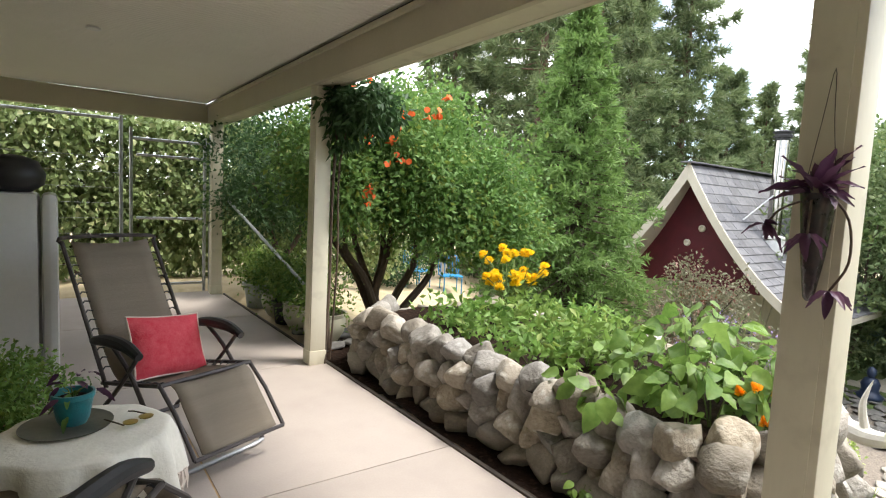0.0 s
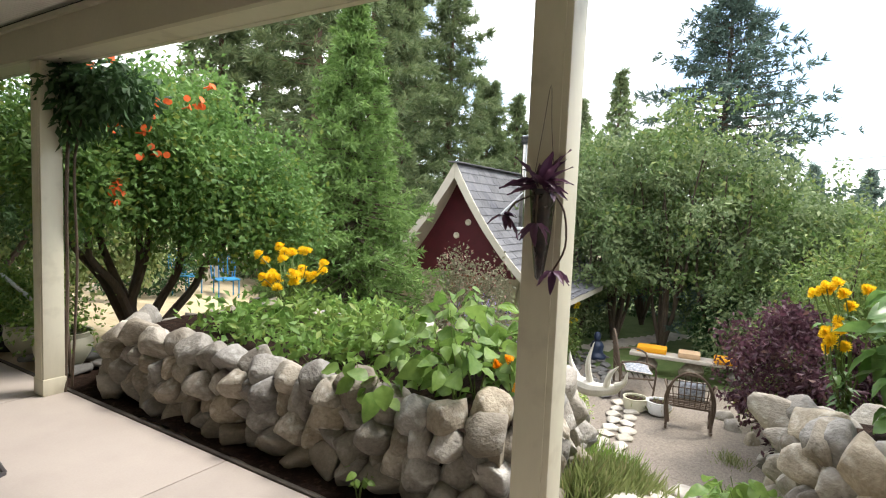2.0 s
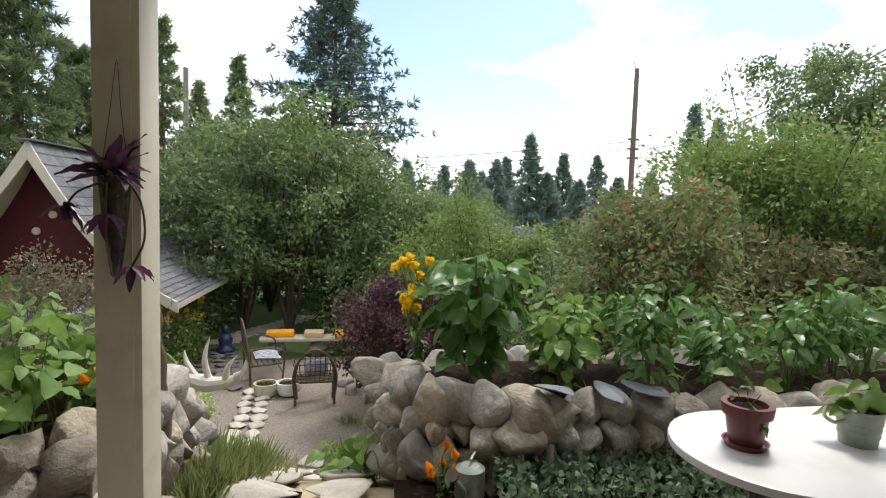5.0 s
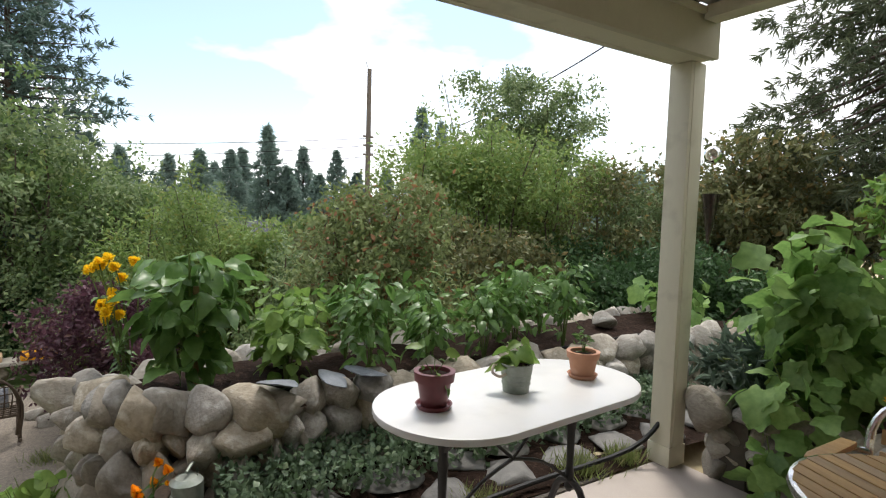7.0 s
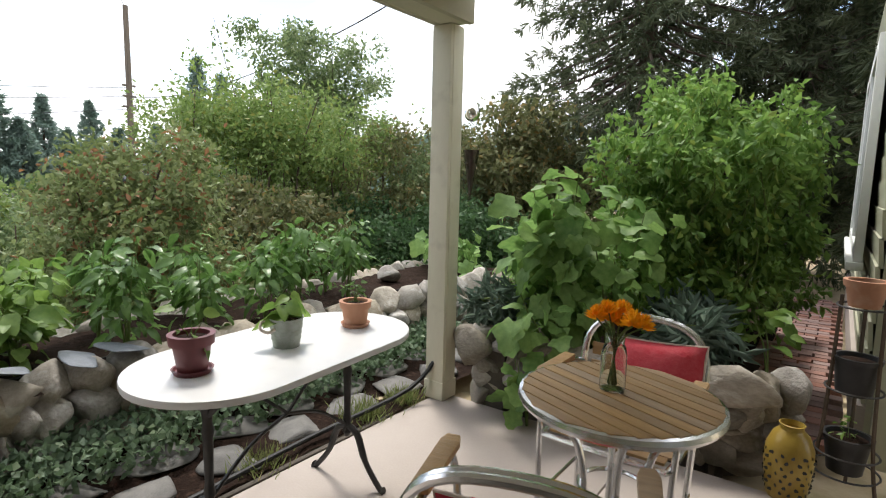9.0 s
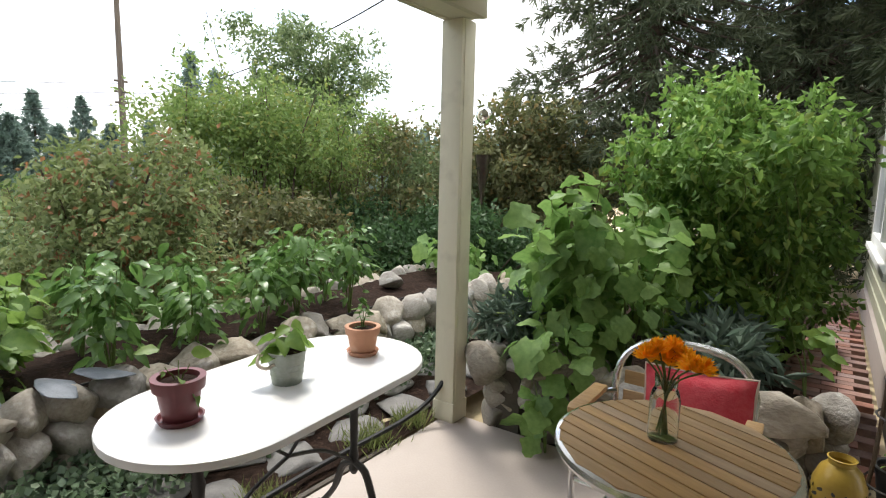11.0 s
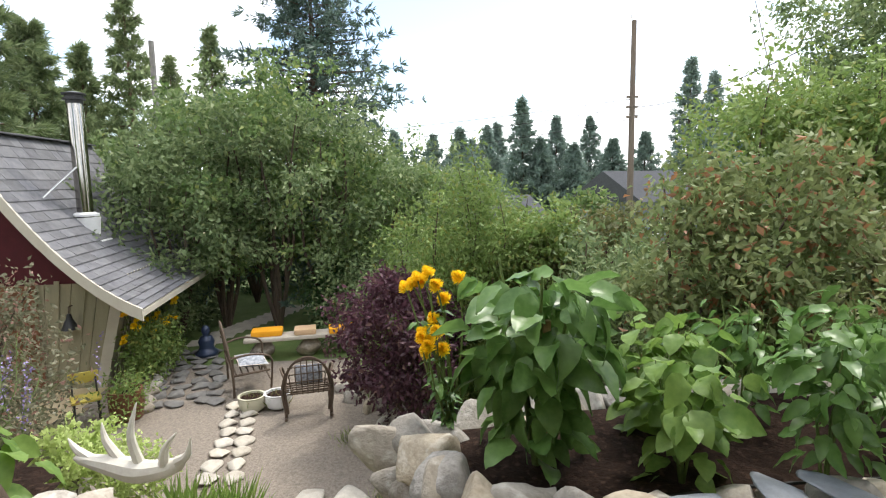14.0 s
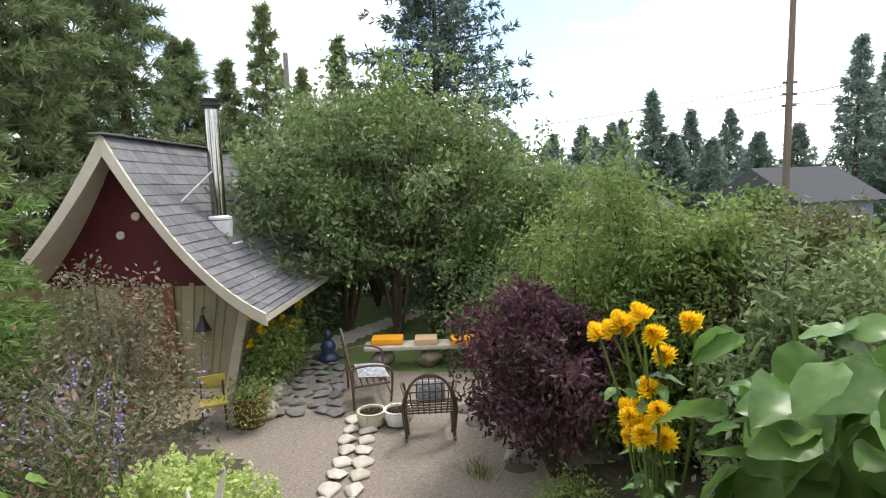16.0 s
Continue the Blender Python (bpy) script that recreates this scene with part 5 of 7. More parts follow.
for i, (x, y, h, r, n) in enumerate(((3.15, -1.24, 0.42, 0.2, 48), (3.55, -1.35, 0.45, 0.22, 46), (3.02, -1.72, 0.55, 0.2, 60), (3.6, -1.8, 0.5, 0.22, 46), (3.08, -2.2, 0.42, 0.24, 60), (3.55, -2.4, 0.5, 0.24, 50), (3.14, -2.72, 0.45, 0.24, 60), (3.18, -3.05, 0.6, 0.2, 56), (3.5, -3.15, 0.5, 0.22, 50), (3.12, -3.52, 0.6, 0.2, 56), (3.6, -3.7, 0.5, 0.22, 44))):
    leafy_plant("pepper_plant", "green pepper plant with drooping leaves in the bed", (x, y, SOILZ), h * 1.25, r * 1.1, int(n * 2.6), (BEAN if i in (0, 1) else PEP), 0.007, 4, droop=0.7 if i == 2 else 0.45, low=0.12, group="pepper plants", seed=10 + i)
for i, (x, y) in enumerate(((2.4, 1.3), (2.6, 1.3), (2.9, 1.25), (2.95, 1.55), (2.6, 1.75), (3.3, 1.35), (3.3, 1.8), (2.85, 2.05))):
    leafy_plant("bean_plant", "young bean plant with broad light green leaves", (x, y, 0.40), 0.36 + 0.16 * (i % 3 == 0), 0.27, 40, BEAN, 0.005, 3, droop=0.35, low=0.1, group="bean plants", seed=40 + i)
for i, (x, y, h, r, n) in enumerate(((1.25, -3.5, 1.15, 0.34, 120), (0.95, -3.65, 1.0, 0.36, 110), (1.5, -3.75, 0.85, 0.36, 90), (1.2, -3.3, 0.45, 0.36, 60), (1.35, -4.2, 0.75, 0.4, 50), (1.9, -4.9, 0.6, 0.5, 50), (2.4, -5.4, 0.55, 0.5, 46), (3.2, -5.2, 0.42, 0.45, 50), (2.75, -5.9, 0.5, 0.5, 46), (3.6, -5.6, 0.45, 0.5, 46), (2.2, -6.2, 0.7, 0.5, 40))):
    leafy_plant("cucumber_plant", "climbing cucumber plant with large lobed leaves" if i < 3 else "sprawling squash plant with broad lobed leaves", (x, y, SOILZ if x < 1.8 or x > 2.8 else 0.0), h, r, n, CUKE, 0.007, 3, droop=0.75, low=0.05, group="cucumber plants", seed=60 + i)
leafy_plant("cucumber_plant", "cucumber runner hanging over the wall to the slab", (1.2, -3.1, 0.02), 0.42, 0.16, 12, CUKE, 0.006, 2, droop=0.6, group="cucumber plants", seed=80)
rt_ = random.Random(33)
for k, (x, y, h, r) in enumerate(((1.05, -4.35, 1.30, 0.30), (0.72, -4.25, 1.15, 0.27), (0.36, -4.4, 1.25, 0.25), (0.95, -4.9, 1.6, 0.3), (0.55, -4.95, 1.5, 0.32), (0.2, -4.9, 1.2, 0.24))):
    bl, tops = [], []
    for q in range(26):
        u = (q + rt_.random()) / 26
        a = q * 2.399
        w = r * (1.1 - 0.5 * u) * rt_.uniform(0.4, 1.25)
        sz = rt_.uniform(0.05, 0.12)
        bl.append((x + w * math.cos(a), y + w * math.sin(a), SOILZ + 0.12 + h * u, sz, sz, sz * 0.8))
    for q in range(7):
        a = rt_.uniform(0, 6.28)
        e = (r * 1.1 * math.cos(a), r * 1.1 * math.sin(a), h + rt_.uniform(-0.05, 0.3))
        tops.append(e)
        bl += [(x + e[0] * v, y + e[1] * v, SOILZ + e[2] * (0.55 + 0.45 * v), 0.045, 0.045, 0.07) for v in (0.7, 0.85, 1.0)]
    bush("tomato_plant", "tall tangled tomato plant with bright arching new shoots", "tomato plant", (x, y, SOILZ), bl, 2700, 0.075, L_TOMATO, "tomato plants", tops=tops, stem=0.010, bark=STEM, lump=0.5, spread=0.035, width=0.5, clump=7, droop=0.7)
leafy_plant("sunflower_seedling", "leggy young plant with yellowing leaves", (0.08, -3.75, SOILZ), 0.45, 0.2, 16, BEAN, 0.006, 2, seed=91, low=0.4)
for x, y in ((1.62, -3.45), (0.45, -3.55), (0.55, -3.9)):
    z = SOILZ
    bush("kale", "blue-grey kale with curled narrow leaves", "vegetable", (x, y, z), [(x, y, z + 0.22, 0.2, 0.2, 0.14)], 420, 0.13, L_GREY, "kale", stem=0.012, bark=STEM, width=0.22, clump=3, spread=0.03)
# sprawling lettuces and greens in the left bed
for i, (x, y) in enumerate(((2.9, 3.7), (3.3, 3.4), (2.7, 3.2), (3.1, 2.9), (2.6, 2.5), (3.3, 2.5), (3.6, 3.0), (3.0, 2.3))):
    bush("bed_greens", "sprawling pale green seedlings in the raised bed", "plant", (x, y, 0.40), [(x, y, 0.50, 0.34, 0.34, 0.12)], 270, 0.085, (L_LIME if i % 2 else L_TOMATO), "greens in the bed", stem=0.004, bark=STEM, clump=4, spread=0.06, tops=[(random.uniform(-.25, .25), random.uniform(-.25, .25), 0.12) for _ in range(6)])
for i, (x, y) in enumerate(((3.55, 0.05), (3.9, -0.15), (3.25, 0.0), (4.2, 0.05))):
    leafy_plant("border_seedling", "low leafy green seedling beside the bed corner", (x, y, terrain(x, y)), 0.3, 0.22, 46, BEAN, 0.005, 4, droop=0.3, low=0.05, group="border seedlings", seed=140 + i)
leafy_plant("bean_plant", "bean runner trailing over the stone wall", (2.26, 1.75, 0.36), 0.26, 0.28, 26, BEAN, 0.005, 3, droop=0.9, low=0.1, group="bean plants", seed=151)
weed = leafy_plant("weed", "small green weed in the soil strip", (2.02, 1.62, 0.0), 0.14, 0.12, 12, [leaf_blade("leaf", 0.05, 0.035, B_BEAN)], 0.004, 3, seed=95)


# ---- flowers ----
def flower_head(r, mat, rows=9, per=16, seed=0):
    """A double flower of many narrow petals round a cushion."""
    rnd = random.Random(seed)
    P, D, S = [], [], []
    for k in range(rows):
        for j in range(per):
            a = 2 * math.pi * (j + 0.5 * (k % 2)) / per
            el = 0.15 + 1.25 * k / rows + rnd.uniform(-0.15, 0.15)
            P.append((0, 0, 0.004 * k))
            D.append((math.cos(a) * math.cos(el), math.sin(a) * math.cos(el), math.sin(el)))
            S.append(r * (1 - 0.06 * k))
    return leaf_mesh("flower_head", leaf_arrays(np.array(P), np.array(D), np.array(S), 0.36, 0.12), mat)


def flower_stand(name, label, base, heads, mat, seed, r=0.042, leaves=26):
    rnd = random.Random(seed)
    t = thing(name, label, "flower", pose(*base))
    mesh = [flower_head(r, mat, seed=k) for k in range(2)]
    for i, h in enumerate(heads):
        h = Vector(h)
        part("stem", Shape().tube(bent([(0.02 * rnd.uniform(-1, 1), 0.02 * rnd.uniform(-1, 1), -0.04), h * 0.5 + Vector((rnd.uniform(-.04, .04), rnd.uniform(-.04, .04), 0.05)), h]), 0.0045, 5), STEM, t)
        part("flower_head", mesh[i % 2], None, t, at=pose(*h, rnd.uniform(20, 60), 0, rnd.uniform(120, 240)))
    for i in range(leaves):
        h = Vector(heads[i % len(heads)]) * rnd.uniform(0.05, 0.85)
        a = rnd.uniform(0, 6.28)
        part("leaf", PEP[i % 2], None, t, at=orient(h, (math.cos(a), math.sin(a), rnd.uniform(-0.5, 0.4)), 0, rnd.uniform(0.4, 0.8)))
    return t


rh = random.Random(4)
flower_stand("yellow_rudbeckia", "tall double yellow coneflower tied in the bed", (3.72, -0.42, SOILZ), [(0.10, 0.18, 0.66), (0.05, 0.10, 0.70), (-0.02, 0.05, 0.69), (0.0, -0.06, 0.72), (0.02, 0.01, 0.62), (-0.10, 0.06, 0.50), (0.0, 0.10, 0.47), (-0.05, 0.09, 0.44), (-0.06, 0.03, 0.41), (0.02, 0.09, 0.37), (0.03, 0.13, 0.71), (0.0, 0.08, 0.74), (0.05, 0.15, 0.68), (-0.04, 0.12, 0.46), (-0.02, 0.06, 0.53), (-0.09, 0.10, 0.43)], PETAL, 3, 0.042, 70)
flower_stand("yellow_rudbeckia", "double yellow coneflower at the corner of the bed", (3.5, 3.75, 0.40), [(rh.uniform(-0.25, 0.25), rh.uniform(-0.3, 0.3), rh.uniform(0.25, 0.62)) for _ in range(30)], PETAL, 6, 0.06, 40)
flower_stand("marigold", "orange marigold in the raised bed", (2.66, 1.08, 0.40), [(rh.uniform(-0.12, 0.12), rh.uniform(-0.12, 0.12), rh.uniform(0.1, 0.32)) for _ in range(11)], PETALO, 8, 0.03, 30)
flower_stand("marigold", "small orange marigold at the wall foot", (2.72, -0.5, -0.02), [(rh.uniform(-0.1, 0.1), rh.uniform(-0.1, 0.1), rh.uniform(0.12, 0.22)) for _ in range(6)], PETALO, 9, 0.028, 26)
flower_stand("yellow_daisies", "yellow daisies flowering along the shed wall", (11.0, 3.75, terrain(11.0, 3.75)), [(rh.uniform(-0.7, 0.7), rh.uniform(-0.25, 0.25), rh.uniform(0.8, 1.35)) for _ in range(38)], PETAL, 11, 0.075, 60)
bush("daisy_foliage", "green foliage along the shed wall", "plant", (10.9, 3.75, terrain(10.9, 3.75)), [(10.9, 3.75, -1.2, 0.7, 0.3, 0.5)], 2600, 0.09, L_HEDGE, stem=0.006)

# ---- paving ----
random.seed(11)


def flags(name, label, places, mat_meshes, z=None):
    t = thing(name, label, "paving", kind="structure")
    for x, y, w, d, a in places:
        zz = terrain(x, y) + 0.05 if z is None else z
        sx = (terrain(x + 0.15, y) - terrain(x - 0.15, y)) / 0.3
        part("flagstone", random.choice(mat_meshes), None, t, at=pose(x, y, zz, 0, -math.degrees(math.atan(sx)) if z is None else 0, 0) @ pose(0, 0, 0, 0, 0, a) @ Matrix.Diagonal((w * 1.05, d * 1.05, 0.34, 1)))
    return t


DARKFLAG = [rock_mesh("flagstone", i + 61, FLAG, 3, 0.25, 0.14) for i in range(5)]
pl = []
x = 2.45
while x < 7.0:
    for y in (0.02, 0.42):
        pl.append((x + random.uniform(-0.05, 0.05), y + 0.12 * (x - 2.4) * 0.5 + random.uniform(-0.04, 0.04), random.uniform(0.40, 0.56), random.uniform(0.36, 0.44), random.uniform(0, 360)))
    x += 0.42
flags("path_east", "pale irregular flagstone path running down to the patio", pl, FLATS)
pl = [(2.17 + 0.3 * (i % 2) + random.uniform(-0.03, 0.03), -0.55 - 0.21 * i, random.uniform(0.34, 0.46), random.uniform(0.3, 0.4), random.uniform(0, 360)) for i in range(18)]
flags("path_porch", "grey irregular flagstones between porch and wall", pl, DARKFLAG, 0.0)
pl = []
for i in range(8):
    for k in (0, 1):
        pl.append((7.3 + 0.29 * i, 1.58 + 0.26 * k + 0.03 * i + random.uniform(-0.03, 0.03), random.uniform(0.27, 0.34), random.uniform(0.24, 0.3), random.uniform(-20, 20)))
flags("path_patio", "double row of pale stepping stones across the gravel", pl, FLATS)
pl = [(9.6 + 0.32 * i + random.uniform(-0.05, 0.05), 2.35 + 0.3 * k + 0.1 * i + random.uniform(-0.05, 0.05), random.uniform(0.3, 0.42), random.uniform(0.26, 0.36), random.uniform(0, 360)) for i in range(9) for k in range(4)]
flags("path_shed", "tan flagstones beside the shed", pl, DARKFLAG)
pl = [(2.15 + 0.28 * (i % 2), 4.75 + 0.3 * (i // 2), 0.4, 0.32, random.uniform(0, 360)) for i in range(6)]
flags("step_stones", "stacked grey slabs beside the post", pl, DARKFLAG)
edge = thing("edging_stones", "row of pale edging stones along the shed path", "edging", kind="structure")
for i in range(9):
    part("stone", ROCKS[i % 9], None, edge, at=pose(9.4 + 0.3 * i, 3.35 + 0.07 * i, terrain(9.4 + 0.3 * i, 3.4) + 0.06, 10, 20, 40 * i) @ Matrix.Diagonal((0.36, 0.24, 0.26, 1)))
for i, (x, y, s) in enumerate(((4.5, 0.95, 0.22), (4.9, 1.0, 0.2), (4.15, -0.2, 0.34), (4.6, -0.25, 0.3), (5.1, -0.2, 0.26), (5.6, -0.1, 0.3), (6.0, -0.2, 0.24), (8.9, 0.1, 0.3), (9.3, 0.35, 0.34), (9.7, 0.5, 0.3), (8.4, -0.1, 0.26))):
    tagged(part("boulder", ROCKS[i % 9], None, at=pose(x, y, terrain(x, y) + s * 0.14, 12 * i, 17 * i, 50 * i) @ Matrix.Diagonal((s * 1.2, s, s * 0.8, 1))), "pale weathered boulder edging the path", "rock", "path boulders")
tagged(part("boulder", ROCKS[3], None, at=pose(3.53, -4.5, 0.43, 0, 0, 30) @ Matrix.Diagonal((0.3, 0.22, 0.2, 1))), "pale rounded rock lying on the bed soil", "rock")
tagged(part("boulder", ROCKS[5], None, at=pose(3.55, 2.3, 0.46, 0, 0, 10) @ Matrix.Diagonal((0.4, 0.25, 0.2, 1))), "pale rounded rock lying in the raised bed", "rock")
for i, (x, y, a) in enumerate(((2.83, -1.40, 10), (2.82, -1.60, 50), (2.80, -1.1, 100))):
    tagged(part("slate_slab", rock_mesh("slate_slab", 80 + i, SLATE, 3, 0.16, 0.25), None, at=pose(x, y, 0.485 + 0.012 * i, 4, -10, a) @ Matrix.Diagonal((0.3, 0.2, 0.22, 1))), "thin blue-grey slate slab resting on the wall", "slate", "slate slabs")

bricks = thing("path_south", "worn red brick path beside the house", "paving", kind="structure")
bm_ = to_mesh("brick", Shape().box((0, 0, 0), (0.195, 0.095, 0.06)), BRICK, 0.006, 0)
for i in range(46):
    for k in range(3):
        y = -3.95 - 0.105 * i
        part("brick", bm_, None, bricks, at=pose(-0.19 + 0.205 * k + 0.1 * (i % 2) + random.uniform(-0.006, 0.006), y, -0.015 + random.uniform(-0.005, 0.005), 0, 0, random.uniform(-2, 2)))

# ---- marble table and its pots ----
TY = 94.5
table = thing("marble_table", "oval white marble-topped table on black cast-iron legs", "table", pose(1.575, -1.695, 0, 0, 0, TY))
out = [(0.30 + 0.315 * math.cos(radians(a)), 0.315 * math.sin(radians(a))) for a in range(-90, 91, 9)] + [(-0.30 + 0.315 * math.cos(radians(a)), 0.315 * math.sin(radians(a))) for a in range(90, 271, 9)]
part("tabletop", Shape().prism(out, 0.718, 0.745), MARBLE, table, "white marble top with faint grey veins", bevel=0.007)
for sx in (-0.36, 0.36):
    leg = part("leg", Shape().lathe([(0.012, 0.22), (0.022, 0.24), (0.016, 0.27), (0.02, 0.30), (0.015, 0.34), (0.018, 0.5), (0.022, 0.53), (0.016, 0.56), (0.02, 0.6), (0.026, 0.62), (0.02, 0.64)], (sx, 0, 0), 14), IRON, table)
    for s in (-1, 1):
        part("foot", Shape().tube(bent([(sx, 0, 0.27), (sx, s * 0.06, 0.24), (sx, s * 0.11, 0.12), (sx, s * 0.19, 0.02), (sx, s * 0.215, 0.012)]), [0.016] * 8 + [0.013] * 8 + [0.02], 8), IRON, leg)
        part("bracket", Shape().tube(bent([(sx, 0, 0.58), (sx, s * 0.06, 0.64), (sx, s * 0.10, 0.712)]), 0.012, 8), IRON, leg)
part("top_rail", Shape().box((0, 0, 0.705), (0.8, 0.035, 0.024)), IRON, table)
for s in (-1, 1):
    part("brace", Shape().tube(bent([(s * 0.36, 0, 0.27), (s * 0.18, 0, 0.40), (0, 0, 0.46)]), 0.008, 6), IRON, table)
    part("strut", Shape().tube([(0, 0, 0.46), (s * 0.28, 0, 0.70)], 0.007, 6), IRON, table)


def plant_pot(name, label, at, prof, mat, saucer=None, soil_z=None, soil_r=None, seg=30):
    t = thing(name, label, "plant pot", pose(*at))
    dz = 0.012 if saucer else 0
    part("body", Shape().lathe([(r, z + dz) for r, z in prof], (0, 0, 0), seg), mat, t)
    if saucer:
        part("saucer", Shape().lathe([(saucer * 0.85, 0), (saucer, 0.018), (saucer - 0.006, 0.018), (saucer * 0.8, 0.008)], (0, 0, 0), seg), mat, t)
    if soil_z:
        part("soil", Shape().lathe([(soil_r, soil_z + dz), (soil_r * 0.5, soil_z + dz + 0.008), (0.001, soil_z + dz + 0.01)], (0, 0, 0), 20), SOIL, t)
    return t


def pot_profile(r0, r1, h, rim, band):
    return [(r0, 0), (r0 + (r1 - r0) * 0.8, h - band), (r1 + rim, h - band), (r1 + rim + 0.004, h), (r1 - 0.008, h), (r0 * 0.9, 0.012), (0.001, 0.012)]


p1 = plant_pot("plum_pot", "dark plum plastic pot with saucer on the marble table", (1.565, -1.30, 0.745), pot_profile(0.048, 0.066, 0.125, 0.006, 0.035), PLUMPOT, 0.068, 0.108, 0.062)
leafy_plant("succulent_cutting", "sparse seedling with a few pale round leaves in the plum pot", (1.565, -1.30, 0.85), 0.07, 0.07, 7, [leaf_blade("leaf", 0.055, 0.035, B_BEAN, drop=0.3)], 0.003, 3, seed=5, droop=0.8)
p2 = plant_pot("steel_bucket", "small galvanised ribbed bucket pot with rope handle", (1.57, -1.69, 0.745), [(0.052, 0), (0.055, 0.03), (0.058, 0.032), (0.057, 0.05), (0.060, 0.053), (0.0595, 0.07), (0.0625, 0.073), (0.065, 0.11), (0.069, 0.113), (0.069, 0.118), (0.062, 0.116), (0.05, 0.01), (0.001, 0.01)], GALV, None, 0.1, 0.06)
part("rope_handle", Shape().tube(bent([(0.03, 0.06, 0.10), (0.035, 0.085, 0.11), (0.02, 0.105, 0.085), (0.0, 0.085, 0.07), (-0.01, 0.06, 0.08)]), 0.006, 6), PIPING, p2)
leafy_plant("primrose", "bright green crinkled primrose in the steel bucket", (1.57, -1.69, 0.84), 0.06, 0.055, 26, [leaf_blade("leaf", 0.08, 0.05, B_BEAN, drop=0.4, cup=0.3)], 0.003, 5, seed=6, droop=0.2)
plant_pot("terracotta_pot", "small terracotta pot with saucer on the marble table", (1.575, -2.075, 0.745), pot_profile(0.05, 0.064, 0.105, 0.005, 0.03), TERRA, 0.066, 0.09, 0.06)
leafy_plant("rosemary_sprig", "small green herb sprig in the terracotta pot", (1.575, -2.075, 0.84), 0.10, 0.03, 26, [leaf_blade("leaf", 0.04, 0.01, B_PEPPER, drop=0.1)], 0.003, 3, seed=7, droop=0.0)

# ---- round table and chairs ----
RT = (0.37, -2.07)
rt = thing("round_table", "round slatted teak table with aluminium rim and legs", "table", pose(*RT, 0, 0, 0, -22))
R = 0.31
part("rim", Shape().lathe([(R - 0.004, 0.715), (R + 0.008, 0.71), (R + 0.014, 0.722), (R + 0.010, 0.736), (R - 0.002, 0.74), (R - 0.004, 0.715)], (0, 0, 0), 48), ALU, rt)
for i in range(12):
    y0, y1 = -R + 2 * R * i / 12 + 0.003, -R + 2 * R * (i + 1) / 12 - 0.003
    ym = max(abs(y0), abs(y1)) * 0.985
    w = math.sqrt(max(R * R - ym * ym, 0.002))
    wi = math.sqrt(max(R * R - (min(abs(y0), abs(y1))) ** 2, 0.004)) * 0.985
    lo, hi = (wi, w) if abs(y0) < abs(y1) else (w, wi)
    part("slat", Shape().prism([(-lo, y0), (lo, y0), (hi, y1), (-hi, y1)], 0.722, 0.742), TEAK, rt, bevel=0.002)
part("apron", Shape().lathe([(R - 0.03, 0.70), (R - 0.004, 0.70), (R - 0.004, 0.716), (R - 0.03, 0.716)], (0, 0, 0), 40), ALU, rt)
for k in range(4):
    a = radians(45 + 90 * k)
    c, s = math.cos(a), math.sin(a)
    part("leg", Shape().tube(bent([(c * 0.26, s * 0.26, 0.70), (c * 0.12, s * 0.12, 0.55), (c * 0.10, s * 0.10, 0.3), (c * 0.22, s * 0.22, 0.05), (c * 0.27, s * 0.27, 0.0)]), 0.013, 10), ALU, rt)
part("leg_ring", Shape().tube(arc((0, 0), 0.11, 0, 345, 23, 0.42), 0.008, 6, True), ALU, rt)
vase = thing("flower_vase", "clear glass bottle vase half full of water on the teak table", "vase", pose(0.40, -2.09, 0.742))
part("bottle", Shape().lathe([(0.040, 0), (0.042, 0.006), (0.042, 0.12), (0.036, 0.145), (0.030, 0.155), (0.033, 0.19), (0.030, 0.19), (0.027, 0.157), (0.038, 0.12), (0.038, 0.008), (0.001, 0.008)], (0, 0, 0), 28), GLASS, vase)
bq = thing("orange_bouquet", "bunch of orange double marigolds in the glass vase", "flower", pose(0.40, -2.09, 0.75))
heads = [flower_head(0.042, PETALO, 5, 15, k) for k in range(3)]
sh = Shape()
for i, (x, y, z) in enumerate(((-0.04, -0.05, 0.22), (0.02, 0.02, 0.25), (0.05, -0.02, 0.22), (0.0, -0.06, 0.24), (-0.07, 0.07, 0.235), (0.05, 0.05, 0.235), (-0.10, 0.06, 0.23), (0.02, -0.03, 0.21))):
    sh.tube(bent([(-x * 0.2, -y * 0.2, 0.01), (x * 0.2, y * 0.2, 0.16), (x, y, z)]), 0.0028, 5)
    part("flower_head", heads[i % 3], None, bq, at=pose(x, y, z, 25 * math.sin(i), 25 * math.cos(i), 40 * i))
part("stem", sh, STEM, bq)


